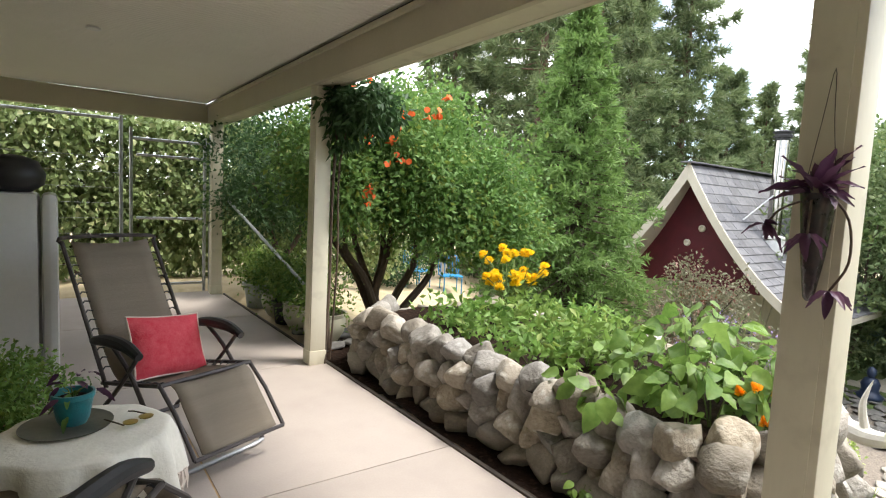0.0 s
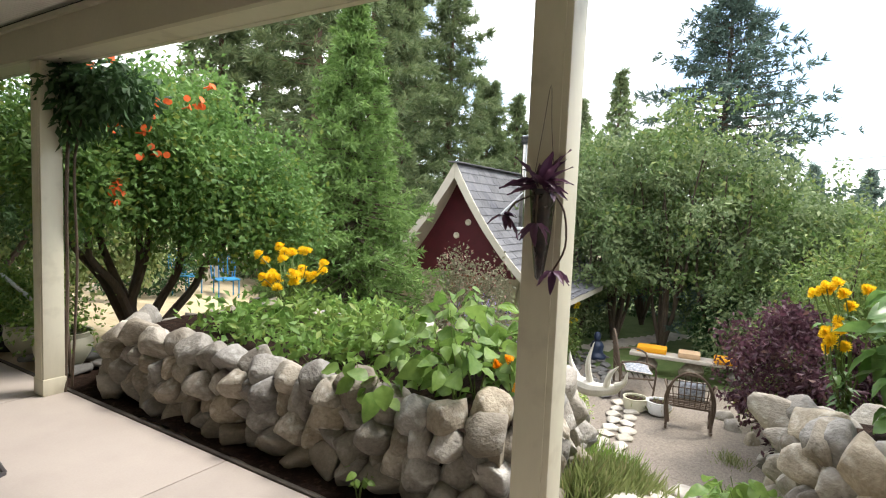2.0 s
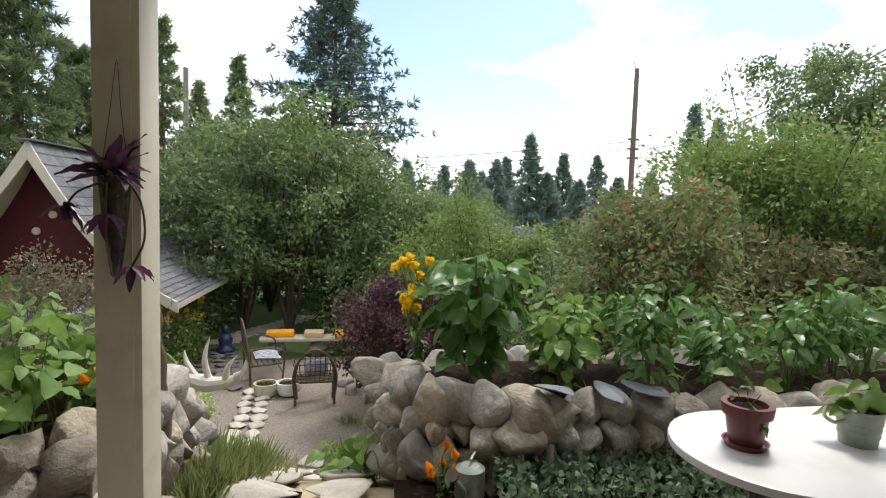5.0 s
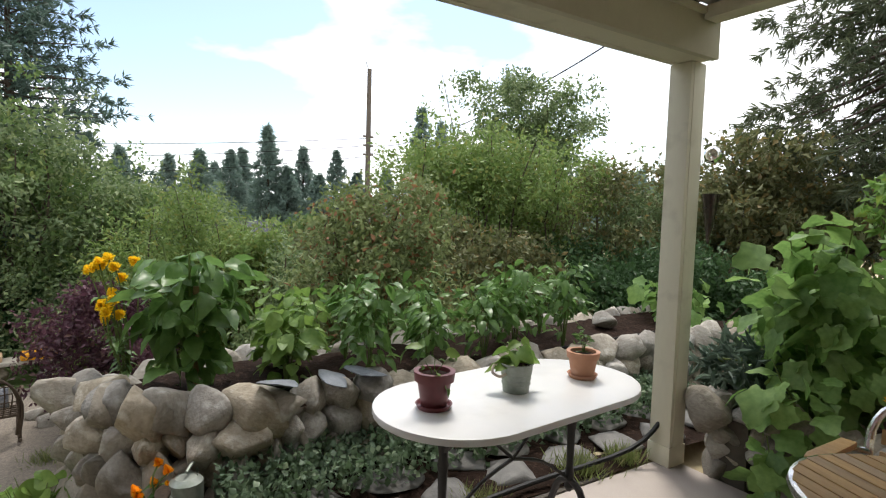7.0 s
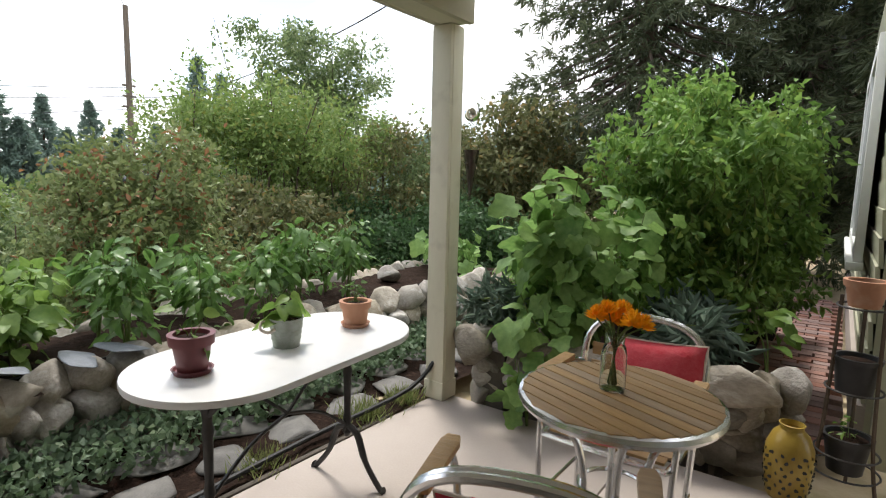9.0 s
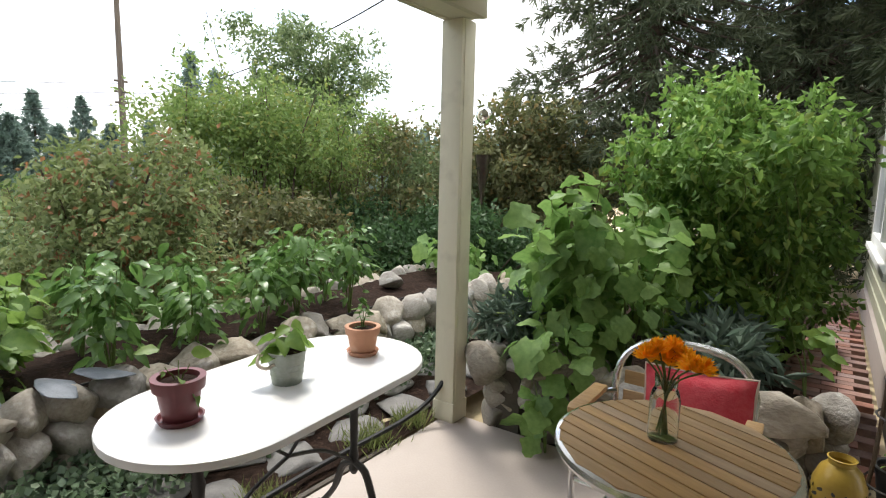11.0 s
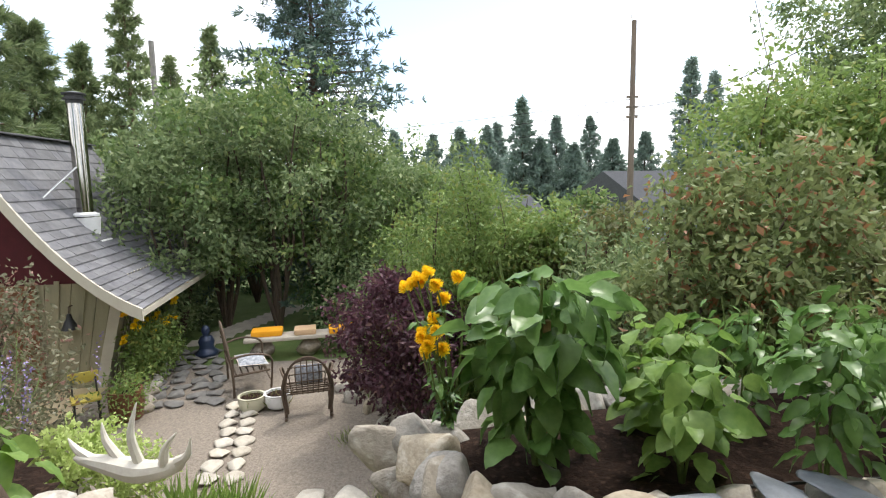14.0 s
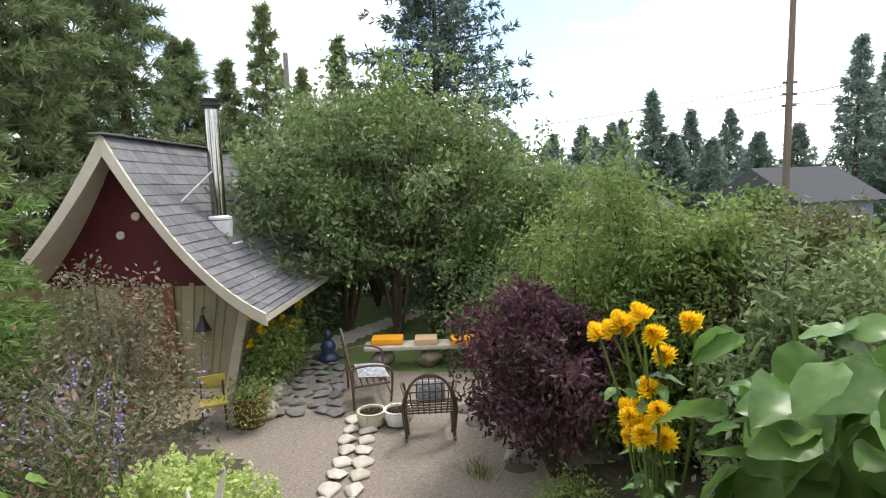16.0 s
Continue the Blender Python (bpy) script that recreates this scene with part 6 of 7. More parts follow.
def cushion(name, label, at, w, h, d, mat=None):
    """A puffed square cushion with piped edge: width along x, height along z."""
    t = thing(name, label, "cushion", at)
    n, vs, fs = 10, [], []
    for s in (1, -1):
        for i in range(n + 1):
            for j in range(n + 1):
                u, v = 2 * i / n - 1, 2 * j / n - 1
                k = (max(0, 1 - u * u) * max(0, 1 - v * v)) ** 0.42
                pull = 1 - 0.06 * (1 - abs(u) ** 2) * abs(v) ** 6 - 0.0
                vs.append((u * w / 2 * (1 - 0.05 * (1 - v * v) * abs(u) ** 3), s * d / 2 * k + 0.006 * noise.noise(Vector((u * 2, v * 2, s))), v * h / 2 * pull + h / 2))
    m = (n + 1) ** 2
    for s in (0, 1):
        for i in range(n):
            for j in range(n):
                q = s * m + i * (n + 1) + j
                f = (q, q + 1, q + n + 2, q + n + 1)
                fs.append(f if s == 0 else f[::-1])
    part("cover", Shape().add(vs, fs), mat or RED, t, smooth=80)
    rim = [vs[i * (n + 1)] for i in range(n + 1)] + [vs[n * (n + 1) + j] for j in range(1, n + 1)] + [vs[i * (n + 1) + n] for i in range(n - 1, -1, -1)] + [vs[j] for j in range(n - 1, 0, -1)]
    part("piping", Shape().tube([(a, 0, c) for a, b, c in rim], 0.005, 6, True), PIPING, t, "pale cord piping")
    return t


def bistro_chair(at, label):
    """An aluminium tube chair with teak seat slats and arm pads; it faces +y."""
    t = thing("bistro_chair", label, "chair", at, "bistro chairs")
    w = 0.235
    part("seat_frame", Shape().tube(bent([(-w, -0.2, 0.43), (-w, 0.17, 0.44), (-w + 0.06, 0.215, 0.44), (w - 0.06, 0.215, 0.44), (w, 0.17, 0.44), (w, -0.2, 0.43)]), 0.012, 8), ALU, t)
    for i in range(7):
        part("seat_slat", Shape().box((0, -0.17 + 0.055 * i, 0.452), (0.46 - 0.03 * (i == 6), 0.048, 0.012)), TEAK, t, bevel=0.003)
    for k in (-0.012, 0.012):
        part("back_hoop", Shape().tube(bent([(-0.225, -0.17 + k, 0.0), (-0.235, -0.2 + k, 0.44), (-0.25, -0.25 + k, 0.7), (-0.17, -0.275 + k, 0.82), (0, -0.28 + k, 0.85), (0.17, -0.275 + k, 0.82), (0.25, -0.25 + k, 0.7), (0.235, -0.2 + k, 0.44), (0.225, -0.17 + k, 0.0)]), 0.012, 8), ALU, t)
    for z in (0.52, 0.6, 0.68):
        part("back_slat", Shape().box((0, -0.235 - 0.1 * (z - 0.5), z), (0.44, 0.012, 0.055)), TEAK, t, bevel=0.003)
    for s in (-1, 1):
        part("front_leg", Shape().tube(bent([(s * 0.24, 0.21, 0.0), (s * 0.25, 0.20, 0.45), (s * 0.26, 0.16, 0.63), (s * 0.265, 0.06, 0.655), (s * 0.26, -0.12, 0.645), (s * 0.25, -0.22, 0.62)]), 0.012, 8), ALU, t)
        arm = [(s * 0.265 + k, y) for k, y in ((-0.026, -0.10), (-0.03, 0.15), (-0.02, 0.19), (0.02, 0.19), (0.03, 0.15), (0.026, -0.10))]
        part("arm_pad", Shape().prism(arm if s > 0 else arm[::1], 0.662, 0.684), TEAK, t, "worn teak arm pad", bevel=0.006)
        part("stretcher", Shape().tube([(s * 0.237, -0.175, 0.18), (s * 0.243, 0.205, 0.18)], 0.008, 6), ALU, t)
    return t


bistro_chair(pose(0.47, -2.44, 0, 0, 0, 0), "aluminium bistro chair with teak slats behind the table")
cushion("red_cushion", "red paisley cushion with pale piping on the bistro chair", pose(0.40, -2.60, 0.47, 16, 4, -4), 0.40, 0.31, 0.12)
bistro_chair(pose(0.38, -1.50, 0, 0, 0, 198), "aluminium bistro chair with teak arms drawn to the table")
cushion("red_cushion", "red paisley cushion lying against the near bistro chair", pose(0.36, -1.40, 0.47, -16, 0, 18), 0.38, 0.27, 0.11)

# ---- corner by the house: ochre vase and plant stand ----
ov = thing("ochre_vase", "ochre glazed lantern vase pierced with leaf-shaped holes", "vase", pose(-0.07, -3.22, 0))
part("body", Shape().lathe([(0.075, 0), (0.085, 0.02), (0.10, 0.16), (0.098, 0.24), (0.075, 0.30), (0.05, 0.325), (0.048, 0.34), (0.054, 0.35), (0.048, 0.352), (0.042, 0.33), (0.06, 0.29)], (0, 0, 0), 30), OCHRE, ov)
# solid black lenses set on the glaze paint the shade inside the pierced holes
hole = to_mesh("cut_hole", Shape().lathe([(0.0, -0.004), (0.012, 0.0), (0.0, 0.004)], (0, 0, 0), 8), BLACKPLASTIC, 0, 40)
for r in range(7):
    for k in range(14):
        a = 2 * math.pi * (k + 0.5 * (r % 2)) / 14
        z = 0.045 + 0.03 * r
        rad = 0.0855 + 0.0145 * min(1, (z - 0.02) / 0.14)
        part("cut_hole", hole, None, ov, at=pose(rad * math.cos(a), rad * math.sin(a), z, 0, 0, math.degrees(a)) @ pose(0, 0, 0, 35 * (1 if (r + k) % 2 else -1), 90, 0) @ Matrix.Diagonal((0.7, 1.2, 0.6, 1)))
stand = thing("plant_stand", "rusty iron plant stand with wire rings", "plant stand", pose(-0.28, -3.38, 0))
for k in range(3):
    a = 2.1 * k + 0.4
    part("upright", Shape().tube(bent([(0.16 * math.cos(a), 0.16 * math.sin(a), 0), (0.11 * math.cos(a), 0.11 * math.sin(a), 0.3), (0.09 * math.cos(a), 0.09 * math.sin(a), 0.95)]), 0.009, 6), TWIG, stand)
for z, r in ((0.13, 0.135), (0.22, 0.125), (0.52, 0.11), (0.9, 0.1)):
    part("ring", Shape().tube(arc((0, 0), r, 0, 345, 23, z), 0.005, 5, True), IRON, stand)
plant_pot("black_pot", "black plastic pot held in the lower stand ring", (-0.28, -3.38, 0.13), pot_profile(0.07, 0.095, 0.17, 0.004, 0.02), BLACKPLASTIC, None, 0.15, 0.085)
plant_pot("black_pot", "black plastic pot held in the upper stand ring", (-0.28, -3.38, 0.5), pot_profile(0.07, 0.09, 0.17, 0.004, 0.02), BLACKPLASTIC, None, 0.15, 0.08)
plant_pot("terracotta_pot", "terracotta pot on top of the iron stand", (-0.28, -3.38, 0.9), pot_profile(0.06, 0.08, 0.12, 0.005, 0.03), TERRA, None, 0.1, 0.07)
leafy_plant("sedum_pot", "stubby succulent in the black pot", (-0.28, -3.38, 0.28), 0.05, 0.07, 24, [leaf_blade("leaf", 0.04, 0.02, B_BEAN)], 0.003, 4, seed=15)

# ---- on the posts ----
gv = thing("wall_vase", "dark conical glass vase wired to the post", "vase", pose(1.715, 0.625, 1.22))
part("glass_cone", Shape().lathe([(0.005, 0), (0.014, 0.01), (0.030, 0.13), (0.044, 0.29), (0.046, 0.30), (0.042, 0.30)], (0, 0, 0), 20), material("smoked_glass", (0.02, 0.016, 0.016), (0.045, 0.03, 0.028), 0.1, 30, 0.1, spec=0.7), gv)
part("wire", Shape().tube(bent([(0.0, 0.04, 0.30), (0.02, 0.02, 0.5), (0.02, 0.0, 0.64), (0.02, -0.01, 0.5), (0.0, -0.04, 0.30)]), 0.001, 5), IRON, gv)
wp = thing("purple_wandering_plant", "purple-leaved wandering plant spilling from the post vase", "plant", pose(1.70, 0.625, 1.5))
PUR = [leaf_blade("leaf", 0.12, 0.034, B_PURPLE, drop=0.25, cup=0.4), leaf_blade("leaf", 0.10, 0.032, B_PURPLE, drop=0.45, cup=0.4)]
rw = random.Random(3)
for i in range(24):
    a = rw.uniform(0, 6.28)
    part("leaf", PUR[i % 2], None, wp, at=orient((0.01 * math.cos(a), 0.015 * math.sin(a), 0.01 + 0.002 * i), (math.cos(a) * 0.8, math.sin(a), rw.uniform(-0.1, 2.0)), rw.uniform(-30, 30), rw.uniform(0.6, 1.05)))
vinep = Shape().tube(bent([(0, -0.03, 0.02), (-0.03, -0.09, -0.05), (-0.03, -0.10, -0.16), (-0.02, -0.06, -0.24)]), 0.0035, 5).tube(bent([(0, 0.03, 0.0), (-0.05, 0.07, -0.03), (-0.06, 0.10, -0.08)]), 0.0035, 5).tube(bent([(-0.03, 0.0, 0.0), (-0.06, -0.01, -0.06), (-0.06, -0.01, -0.1)]), 0.0035, 5)
part("stem", vinep, TWIG, wp)
for c, m in (((-0.02, -0.06, -0.24), 5), ((-0.06, 0.10, -0.07), 7), ((-0.06, -0.01, -0.09), 7)):
    for i in range(m):
        a = rw.uniform(0, 6.28)
        part("leaf", PUR[i % 2], None, wp, at=orient(c, (math.cos(a), math.sin(a), rw.uniform(-1.0, 0.5)), rw.uniform(-30, 30), rw.uniform(0.45, 0.85)))
ball = thing("mirror_ball", "small crackled mirror ball on the porch post", "ornament", pose(1.765, -3.275, 1.825))
part("sphere", Shape().lathe([(0.001, -0.05)] + [(0.05 * math.cos(radians(e)), 0.05 * math.sin(radians(e))) for e in range(-80, 81, 10)] + [(0.001, 0.05)], (0, 0, 0), 24), MIRROR, ball)
part("hook", Shape().tube([(0.0, 0.05, 0), (0.0, 0.0, 0.0)], 0.004, 5), IRON, ball)
cone = thing("wall_sconce", "dark conical glass vase hung on the porch post", "vase", pose(1.765, -3.275, 1.40))
part("cone", Shape().lathe([(0.006, -0.09), (0.02, 0.0), (0.052, 0.20), (0.048, 0.20), (0.018, 0.01)], (0, 0, 0), 20), material("dark_glass", (0.025, 0.018, 0.016), (0.05, 0.035, 0.03), 0.12, 20, 0.05, spec=0.7), cone)
part("bracket", Shape().tube([(0.0, 0.0, 0.12), (0.0, 0.07, 0.12)], 0.005, 5), IRON, cone)
tagged(part("garden_hose", Shape().tube(bent([(1.9, -0.7, 0.03), (1.97, -1.5, 0.03), (2.0, -2.2, 0.04), (1.93, -2.9, 0.10), (1.86, -3.12, 0.30), (1.84, -3.17, 0.42)]), 0.014, 8), HOSE), "black garden hose running along the slab to the post", "hose")
tagged(part("drip_line", Shape().tube(bent([(3.0, -0.5, 0.385), (3.05, -1.5, 0.39), (3.0, -2.5, 0.385), (3.05, -3.6, 0.39), (3.1, -4.8, 0.39)]), 0.007, 6), HOSE), "thin black drip line on the bed soil", "hose")
can = thing("watering_can", "galvanised watering can with brass rose", "watering can", pose(2.66, -0.62, 0.0, 0, 0, 150))
part("body", Shape().lathe([(0.075, 0), (0.078, 0.01), (0.075, 0.15), (0.05, 0.17), (0.048, 0.165)], (0, 0, 0), 22), GALV, can)
spout = part("spout", Shape().tube([(0.06, 0, 0.04), (0.16, 0, 0.14), (0.21, 0, 0.19)], [0.02, 0.014, 0.012], 10), GALV, can)
part("rose", Shape().tube([(0.205, 0, 0.185), (0.225, 0, 0.205), (0.24, 0, 0.22)], [0.013, 0.03, 0.032], 12), TWIG, spout)
part("handle", Shape().tube(bent([(-0.07, 0, 0.05), (-0.13, 0, 0.12), (-0.09, 0, 0.20), (0.0, 0, 0.19)]), 0.008, 8), GALV, can)

# ---- far end of the porch ----
fr = thing("old_refrigerator", "old rounded cream-white refrigerator on the porch", "refrigerator", pose(-0.42, 4.55, 0))
part("body", Shape().box((-0.02, 0.06, 0.69), (0.72, 0.62, 1.36)), ENAMEL, fr, bevel=0.05)
part("door", Shape().box((0.395, 0.05, 0.71), (0.09, 0.62, 1.32)), ENAMEL, fr, bevel=0.04)
part("kick_plate", Shape().box((0, 0.05, 0.035), (0.66, 0.56, 0.07)), BLACKPLASTIC, fr)
tagged(part("black_bowl", Shape().lathe([(0.10, 0), (0.17, 0.05), (0.18, 0.12), (0.14, 0.20), (0.06, 0.23), (0.001, 0.235)], (-0.22, 4.45, 1.372), 24), BLACKPLASTIC, smooth=60), "black rounded pot on top of the refrigerator", "pot")
bowlpot = plant_pot("terracotta_pot", "terracotta pot of white-flowered bush beside the refrigerator", (-0.22, 3.05, 0), pot_profile(0.15, 0.2, 0.3, 0.01, 0.05), TERRA, None, 0.27, 0.18)
bush("potted_chrysanthemum", "dense small-leaved potted plant with tiny white flowers", "plant", (-0.22, 3.05, 0.28), [(-0.22, 3.05, 0.48, 0.24, 0.24, 0.2)], 4200, 0.032, L_TOMATO, stem=0.006, bark=STEM, spread=0.03)


def recliner(at, label):
    """A folding zero-gravity recliner: bent tubes, laced mesh sling, arms; it faces +y from its foot."""
    t = thing("reclining_chair", label, "chair", at, "reclining chairs")
    w = 0.27
    for s in (-1, 1):
        part("seat_rail", Shape().tube(bent([(s * w, 0.42, 0.46), (s * w, 0.1, 0.40), (s * w, -0.12, 0.36)]), 0.012, 8), FRAMEBROWN, t)
        part("back_rail", Shape().tube([(s * w, -0.08, 0.34), (s * w, -0.56, 1.10)], 0.012, 8), FRAMEBROWN, t)
        part("front_leg", Shape().tube(bent([(s * (w + 0.02), -0.02, 0.62), (s * (w + 0.02), 0.22, 0.45), (s * (w + 0.02), 0.5, 0.06), (s * (w + 0.02), 0.5, 0.02)]), 0.012, 8), FRAMEBROWN, t)
        part("back_leg", Shape().tube(bent([(s * (w + 0.02), 0.28, 0.60), (s * (w + 0.02), 0.05, 0.35), (s * (w + 0.02), -0.3, 0.04), (s * (w + 0.02), -0.3, 0.02)]), 0.012, 8), FRAMEBROWN, t)
        arm = Shape()
        prof = bent([(s * (w + 0.035), -0.14, 0.60), (s * (w + 0.035), 0.0, 0.625), (s * (w + 0.035), 0.18, 0.625), (s * (w + 0.035), 0.30, 0.59)])
        arm.tube(prof, [0.022 + 0.012 * math.sin(math.pi * i / (len(prof) - 1)) for i in range(len(prof))], 10)
        part("armrest", arm, BLACKPLASTIC, t, "black moulded armrest")
        for i in range(13):
            u = i / 12
            a, b = (s * w, -0.13 - 0.37 * u, 0.42 + 0.58 * u), (s * (w - 0.05), -0.12 - 0.37 * (u + 0.03), 0.42 + 0.58 * (u + 0.03))
            part("lace", Shape().tube([a, ((a[0] + b[0]) / 2, a[1] - 0.01, (a[2] + b[2]) / 2 + 0.012), b], 0.0045, 5), BLACKPLASTIC, t)
        for i in range(8):
            u = i / 7
            a, b = (s * w, -0.05 + 0.44 * u, 0.375 + 0.085 * u), (s * (w - 0.05), -0.03 + 0.44 * u, 0.368 + 0.085 * u)
            part("lace", Shape().tube([a, ((a[0] + b[0]) / 2, a[1] + 0.01, a[2] + 0.008), b], 0.0045, 5), BLACKPLASTIC, t)
    part("head_bar", Shape().tube(bent([(-w, -0.56, 1.09), (-w + 0.03, -0.575, 1.125), (w - 0.03, -0.575, 1.125), (w, -0.56, 1.09)]), 0.012, 8), FRAMEBROWN, t)
    part("foot_bar", Shape().tube(bent([(-w - 0.02, 0.5, 0.03), (-w + 0.03, 0.53, 0.015), (w - 0.03, 0.53, 0.015), (w + 0.02, 0.5, 0.03)]), 0.013, 8), PIPE, t)
    part("rear_bar", Shape().tube([(-w - 0.02, -0.3, 0.015), (w + 0.02, -0.3, 0.015)], 0.013, 8), FRAMEBROWN, t)
    for s in (-1, 1):
        part("leg_rail", Shape().tube([(s * w, 0.42, 0.46), (s * w, 0.56, 0.34), (s * w, 0.71, 0.16)], 0.011, 8), FRAMEBROWN, t)
    part("toe_bar", Shape().tube([(-w, 0.71, 0.16), (w, 0.71, 0.16)], 0.011, 8), FRAMEBROWN, t)
    part("knee_bar", Shape().tube([(-w, 0.42, 0.46), (w, 0.42, 0.46)], 0.012, 8), FRAMEBROWN, t)
    line = bent([(0, 0.70, 0.17), (0, 0.56, 0.34), (0, 0.44, 0.455), (0, 0.2, 0.40), (0, -0.02, 0.37), (0, -0.16, 0.47), (0, -0.335, 0.74), (0, -0.555, 1.10)], 5)
    vs, fs = [], []
    for i, p in enumerate(line):
        for k in range(7):
            u = -1 + k / 3
            vs.append((u * (w - 0.045), p.y, p.z - 0.02 * (1 - u * u)))
    for i in range(len(line) - 1):
        for k in range(6):
            q = 7 * i + k
            fs.append((q, q + 1, q + 8, q + 7))
    me = to_mesh("sling", Shape().add(vs, fs), MESHCLOTH, 0, 80)
    ob = part("sling", me, None, t, "taupe woven mesh sling")
    sol = ob.modifiers.new("thickness", "SOLIDIFY")
    sol.thickness = 0.006
    return t


recliner(pose(0.5, 3.42, 0, 0, 0, -157), "brown zero-gravity recliner with taupe mesh and laced edges")
cushion("red_cushion", "red paisley cushion with pale piping on the recliner", pose(0.55, 3.36, 0.37, -25, 6, 25), 0.45, 0.36, 0.12)
recliner(pose(-0.20, 1.80, 0, 0, 0, -42), "brown zero-gravity recliner partly beside the side table")

st_ = thing("side_table", "small round side table under a cream cloth", "table", pose(0.08, 2.38, 0))
part("leg", Shape().lathe([(0.14, 0), (0.13, 0.02), (0.03, 0.04), (0.025, 0.48), (0.1, 0.49)], (0, 0, 0), 20), TWIG, st_)
part("top", Shape().lathe([(0.28, 0.485), (0.285, 0.495), (0.28, 0.505), (0.001, 0.505)], (0, 0, 0), 36), TEAK, st_)
tc_ = thing("tablecloth", "cream damask cloth with knotted fringe over the side table", "tablecloth", pose(0.08, 2.38, 0))
vs, fs, seg = [], [], 72
for i, (r, z, wv) in enumerate(((0.001, 0.512, 0), (0.15, 0.512, 0), (0.27, 0.512, 0), (0.295, 0.505, 0.006), (0.31, 0.45, 0.014), (0.325, 0.36, 0.022), (0.335, 0.27, 0.03))):
    for j in range(seg):
        a = 2 * math.pi * j / seg
        rr = r + wv * math.sin(9 * a + 0.5) + 0.5 * wv * math.sin(17 * a)
        vs.append((rr * math.cos(a), rr * math.sin(a), z))
for i in range(6):
    for j in range(seg):
        fs.append((i * seg + j, i * seg + (j + 1) % seg, (i + 1) * seg + (j + 1) % seg, (i + 1) * seg + j))
part("cloth", Shape().add(vs, fs), WHITECLOTH, tc_, smooth=80)
fringe = Shape()
rf = random.Random(2)
for j in range(150):
    a = 2 * math.pi * j / 150
    r = 0.335 + 0.03 * math.sin(9 * a + 0.5)
    p = Vector((r * math.cos(a), r * math.sin(a), 0.275))
    fringe.tube([p, p + Vector((rf.uniform(-.01, .01), rf.uniform(-.01, .01), -0.04)), p + Vector((rf.uniform(-.015, .015), rf.uniform(-.015, .015), -0.09))], [0.007, 0.009, 0.004], 5)
tagged(part("fringe", fringe, PIPING, tc_, "knotted cream fringe"), kind="stuff")
tagged(part("tray", Shape().lathe([(0.10, 0.0), (0.15, 0.006), (0.155, 0.012), (0.148, 0.010), (0.10, 0.005), (0.001, 0.005)], (0.03, 2.46, 0.513), 32), TRAY), "round pewter tray on the side table", "tray")
tp = plant_pot("teal_pot", "teal glazed embossed pot on the pewter tray", (0.05, 2.47, 0.52), [(0.045, 0), (0.055, 0.02), (0.066, 0.08), (0.07, 0.10), (0.074, 0.105), (0.074, 0.125), (0.066, 0.125), (0.06, 0.1), (0.045, 0.02), (0.001, 0.02)], TEAL, None, 0.10, 0.062)
leafy_plant("wilted_houseplant", "wilted purple-green trailing plant in the teal pot", (0.05, 2.47, 0.62), 0.05, 0.1, 26, [leaf_blade("leaf", 0.07, 0.02, B_PURPLE, drop=0.5), leaf_blade("leaf", 0.06, 0.02, B_PEPPER, drop=0.5)], 0.003, 6, seed=21, droop=0.5)
gl = thing("sunglasses", "brown sunglasses lying on the cream cloth", "glasses", pose(0.26, 2.36, 0.517, 0, 0, 30))
for k in (-1, 1):
    part("lens", Shape().lathe([(0.001, 0.0), (0.025, 0.002), (0.027, 0.006), (0.001, 0.008)], (0.033 * k, 0, 0.012), 16), OCHRE, gl)
    part("temple", Shape().tube([(0.06 * k, 0, 0.012), (0.055 * k, 0.1, 0.008), (0.05 * k, 0.13, 0.003)], 0.003, 5), TWIG, gl)

# pots along the slab edge
POTP = [(0.10, 0), (0.13, 0.02), (0.20, 0.14), (0.215, 0.22), (0.205, 0.28), (0.215, 0.30), (0.22, 0.32), (0.195, 0.32), (0.19, 0.27), (0.12, 0.04), (0.001, 0.04)]
for i, (y, s, kind) in enumerate(((4.98, 1.0, 0), (5.55, 0.98, 0), (5.98, 0.85, 1), (6.35, 0.9, 0), (6.98, 1.05, 2))):
    mat = (STONEWARE, BLACKPLASTIC, GALV)[kind]
    prof = [(r * s, z * s) for r, z in POTP] if kind == 0 else pot_profile(0.17 * s, 0.22 * s, 0.3 * s, 0.008, 0.04)
    plant_pot("porch_pot" if kind < 2 else "steel_tub", ("pale glazed round pot beside the porch slab", "black plastic pot beside the porch slab", "grey galvanised tub beside the porch slab")[kind], (2.17, y, -0.03), prof, mat, None, 0.26 * s, 0.19 * s)
    bush("potted_herb", "leafy green herb growing in a porch pot", "plant", (2.17, y, 0.24), [(2.17, y, 0.42 + 0.06 * (i > 1), 0.2, 0.2, 0.17)], 900 + 300 * i, 0.05, L_LIME if i % 2 == 0 else L_TREE, "herbs in the porch pots", stem=0.005, bark=STEM)

# pipe fence and gate
gate = thing("pipe_gate", "galvanised pipe gate at the end of the porch", "gate", pose(1.3, 8.2, 0))
for x, z1 in ((-0.48, 2.2), (0.42, 2.15), (0.50, 2.2)):
    part("upright", Shape().tube([(x, 0, 0), (x, 0, z1)], 0.022, 10), PIPE, gate)
for z in (0.12, 1.02, 1.85):
    part("rail", Shape().tube([(-0.42, 0, z), (0.42, 0, z)], 0.018, 8), PIPE, gate)
part("top_rail", Shape().tube([(-0.48, 0, 2.06), (0.50, 0, 2.06)], 0.02, 8), PIPE, gate)
fence = thing("pipe_fence", "galvanised pipe fence with wire strands", "fence", pose(0, 8.35, 0))
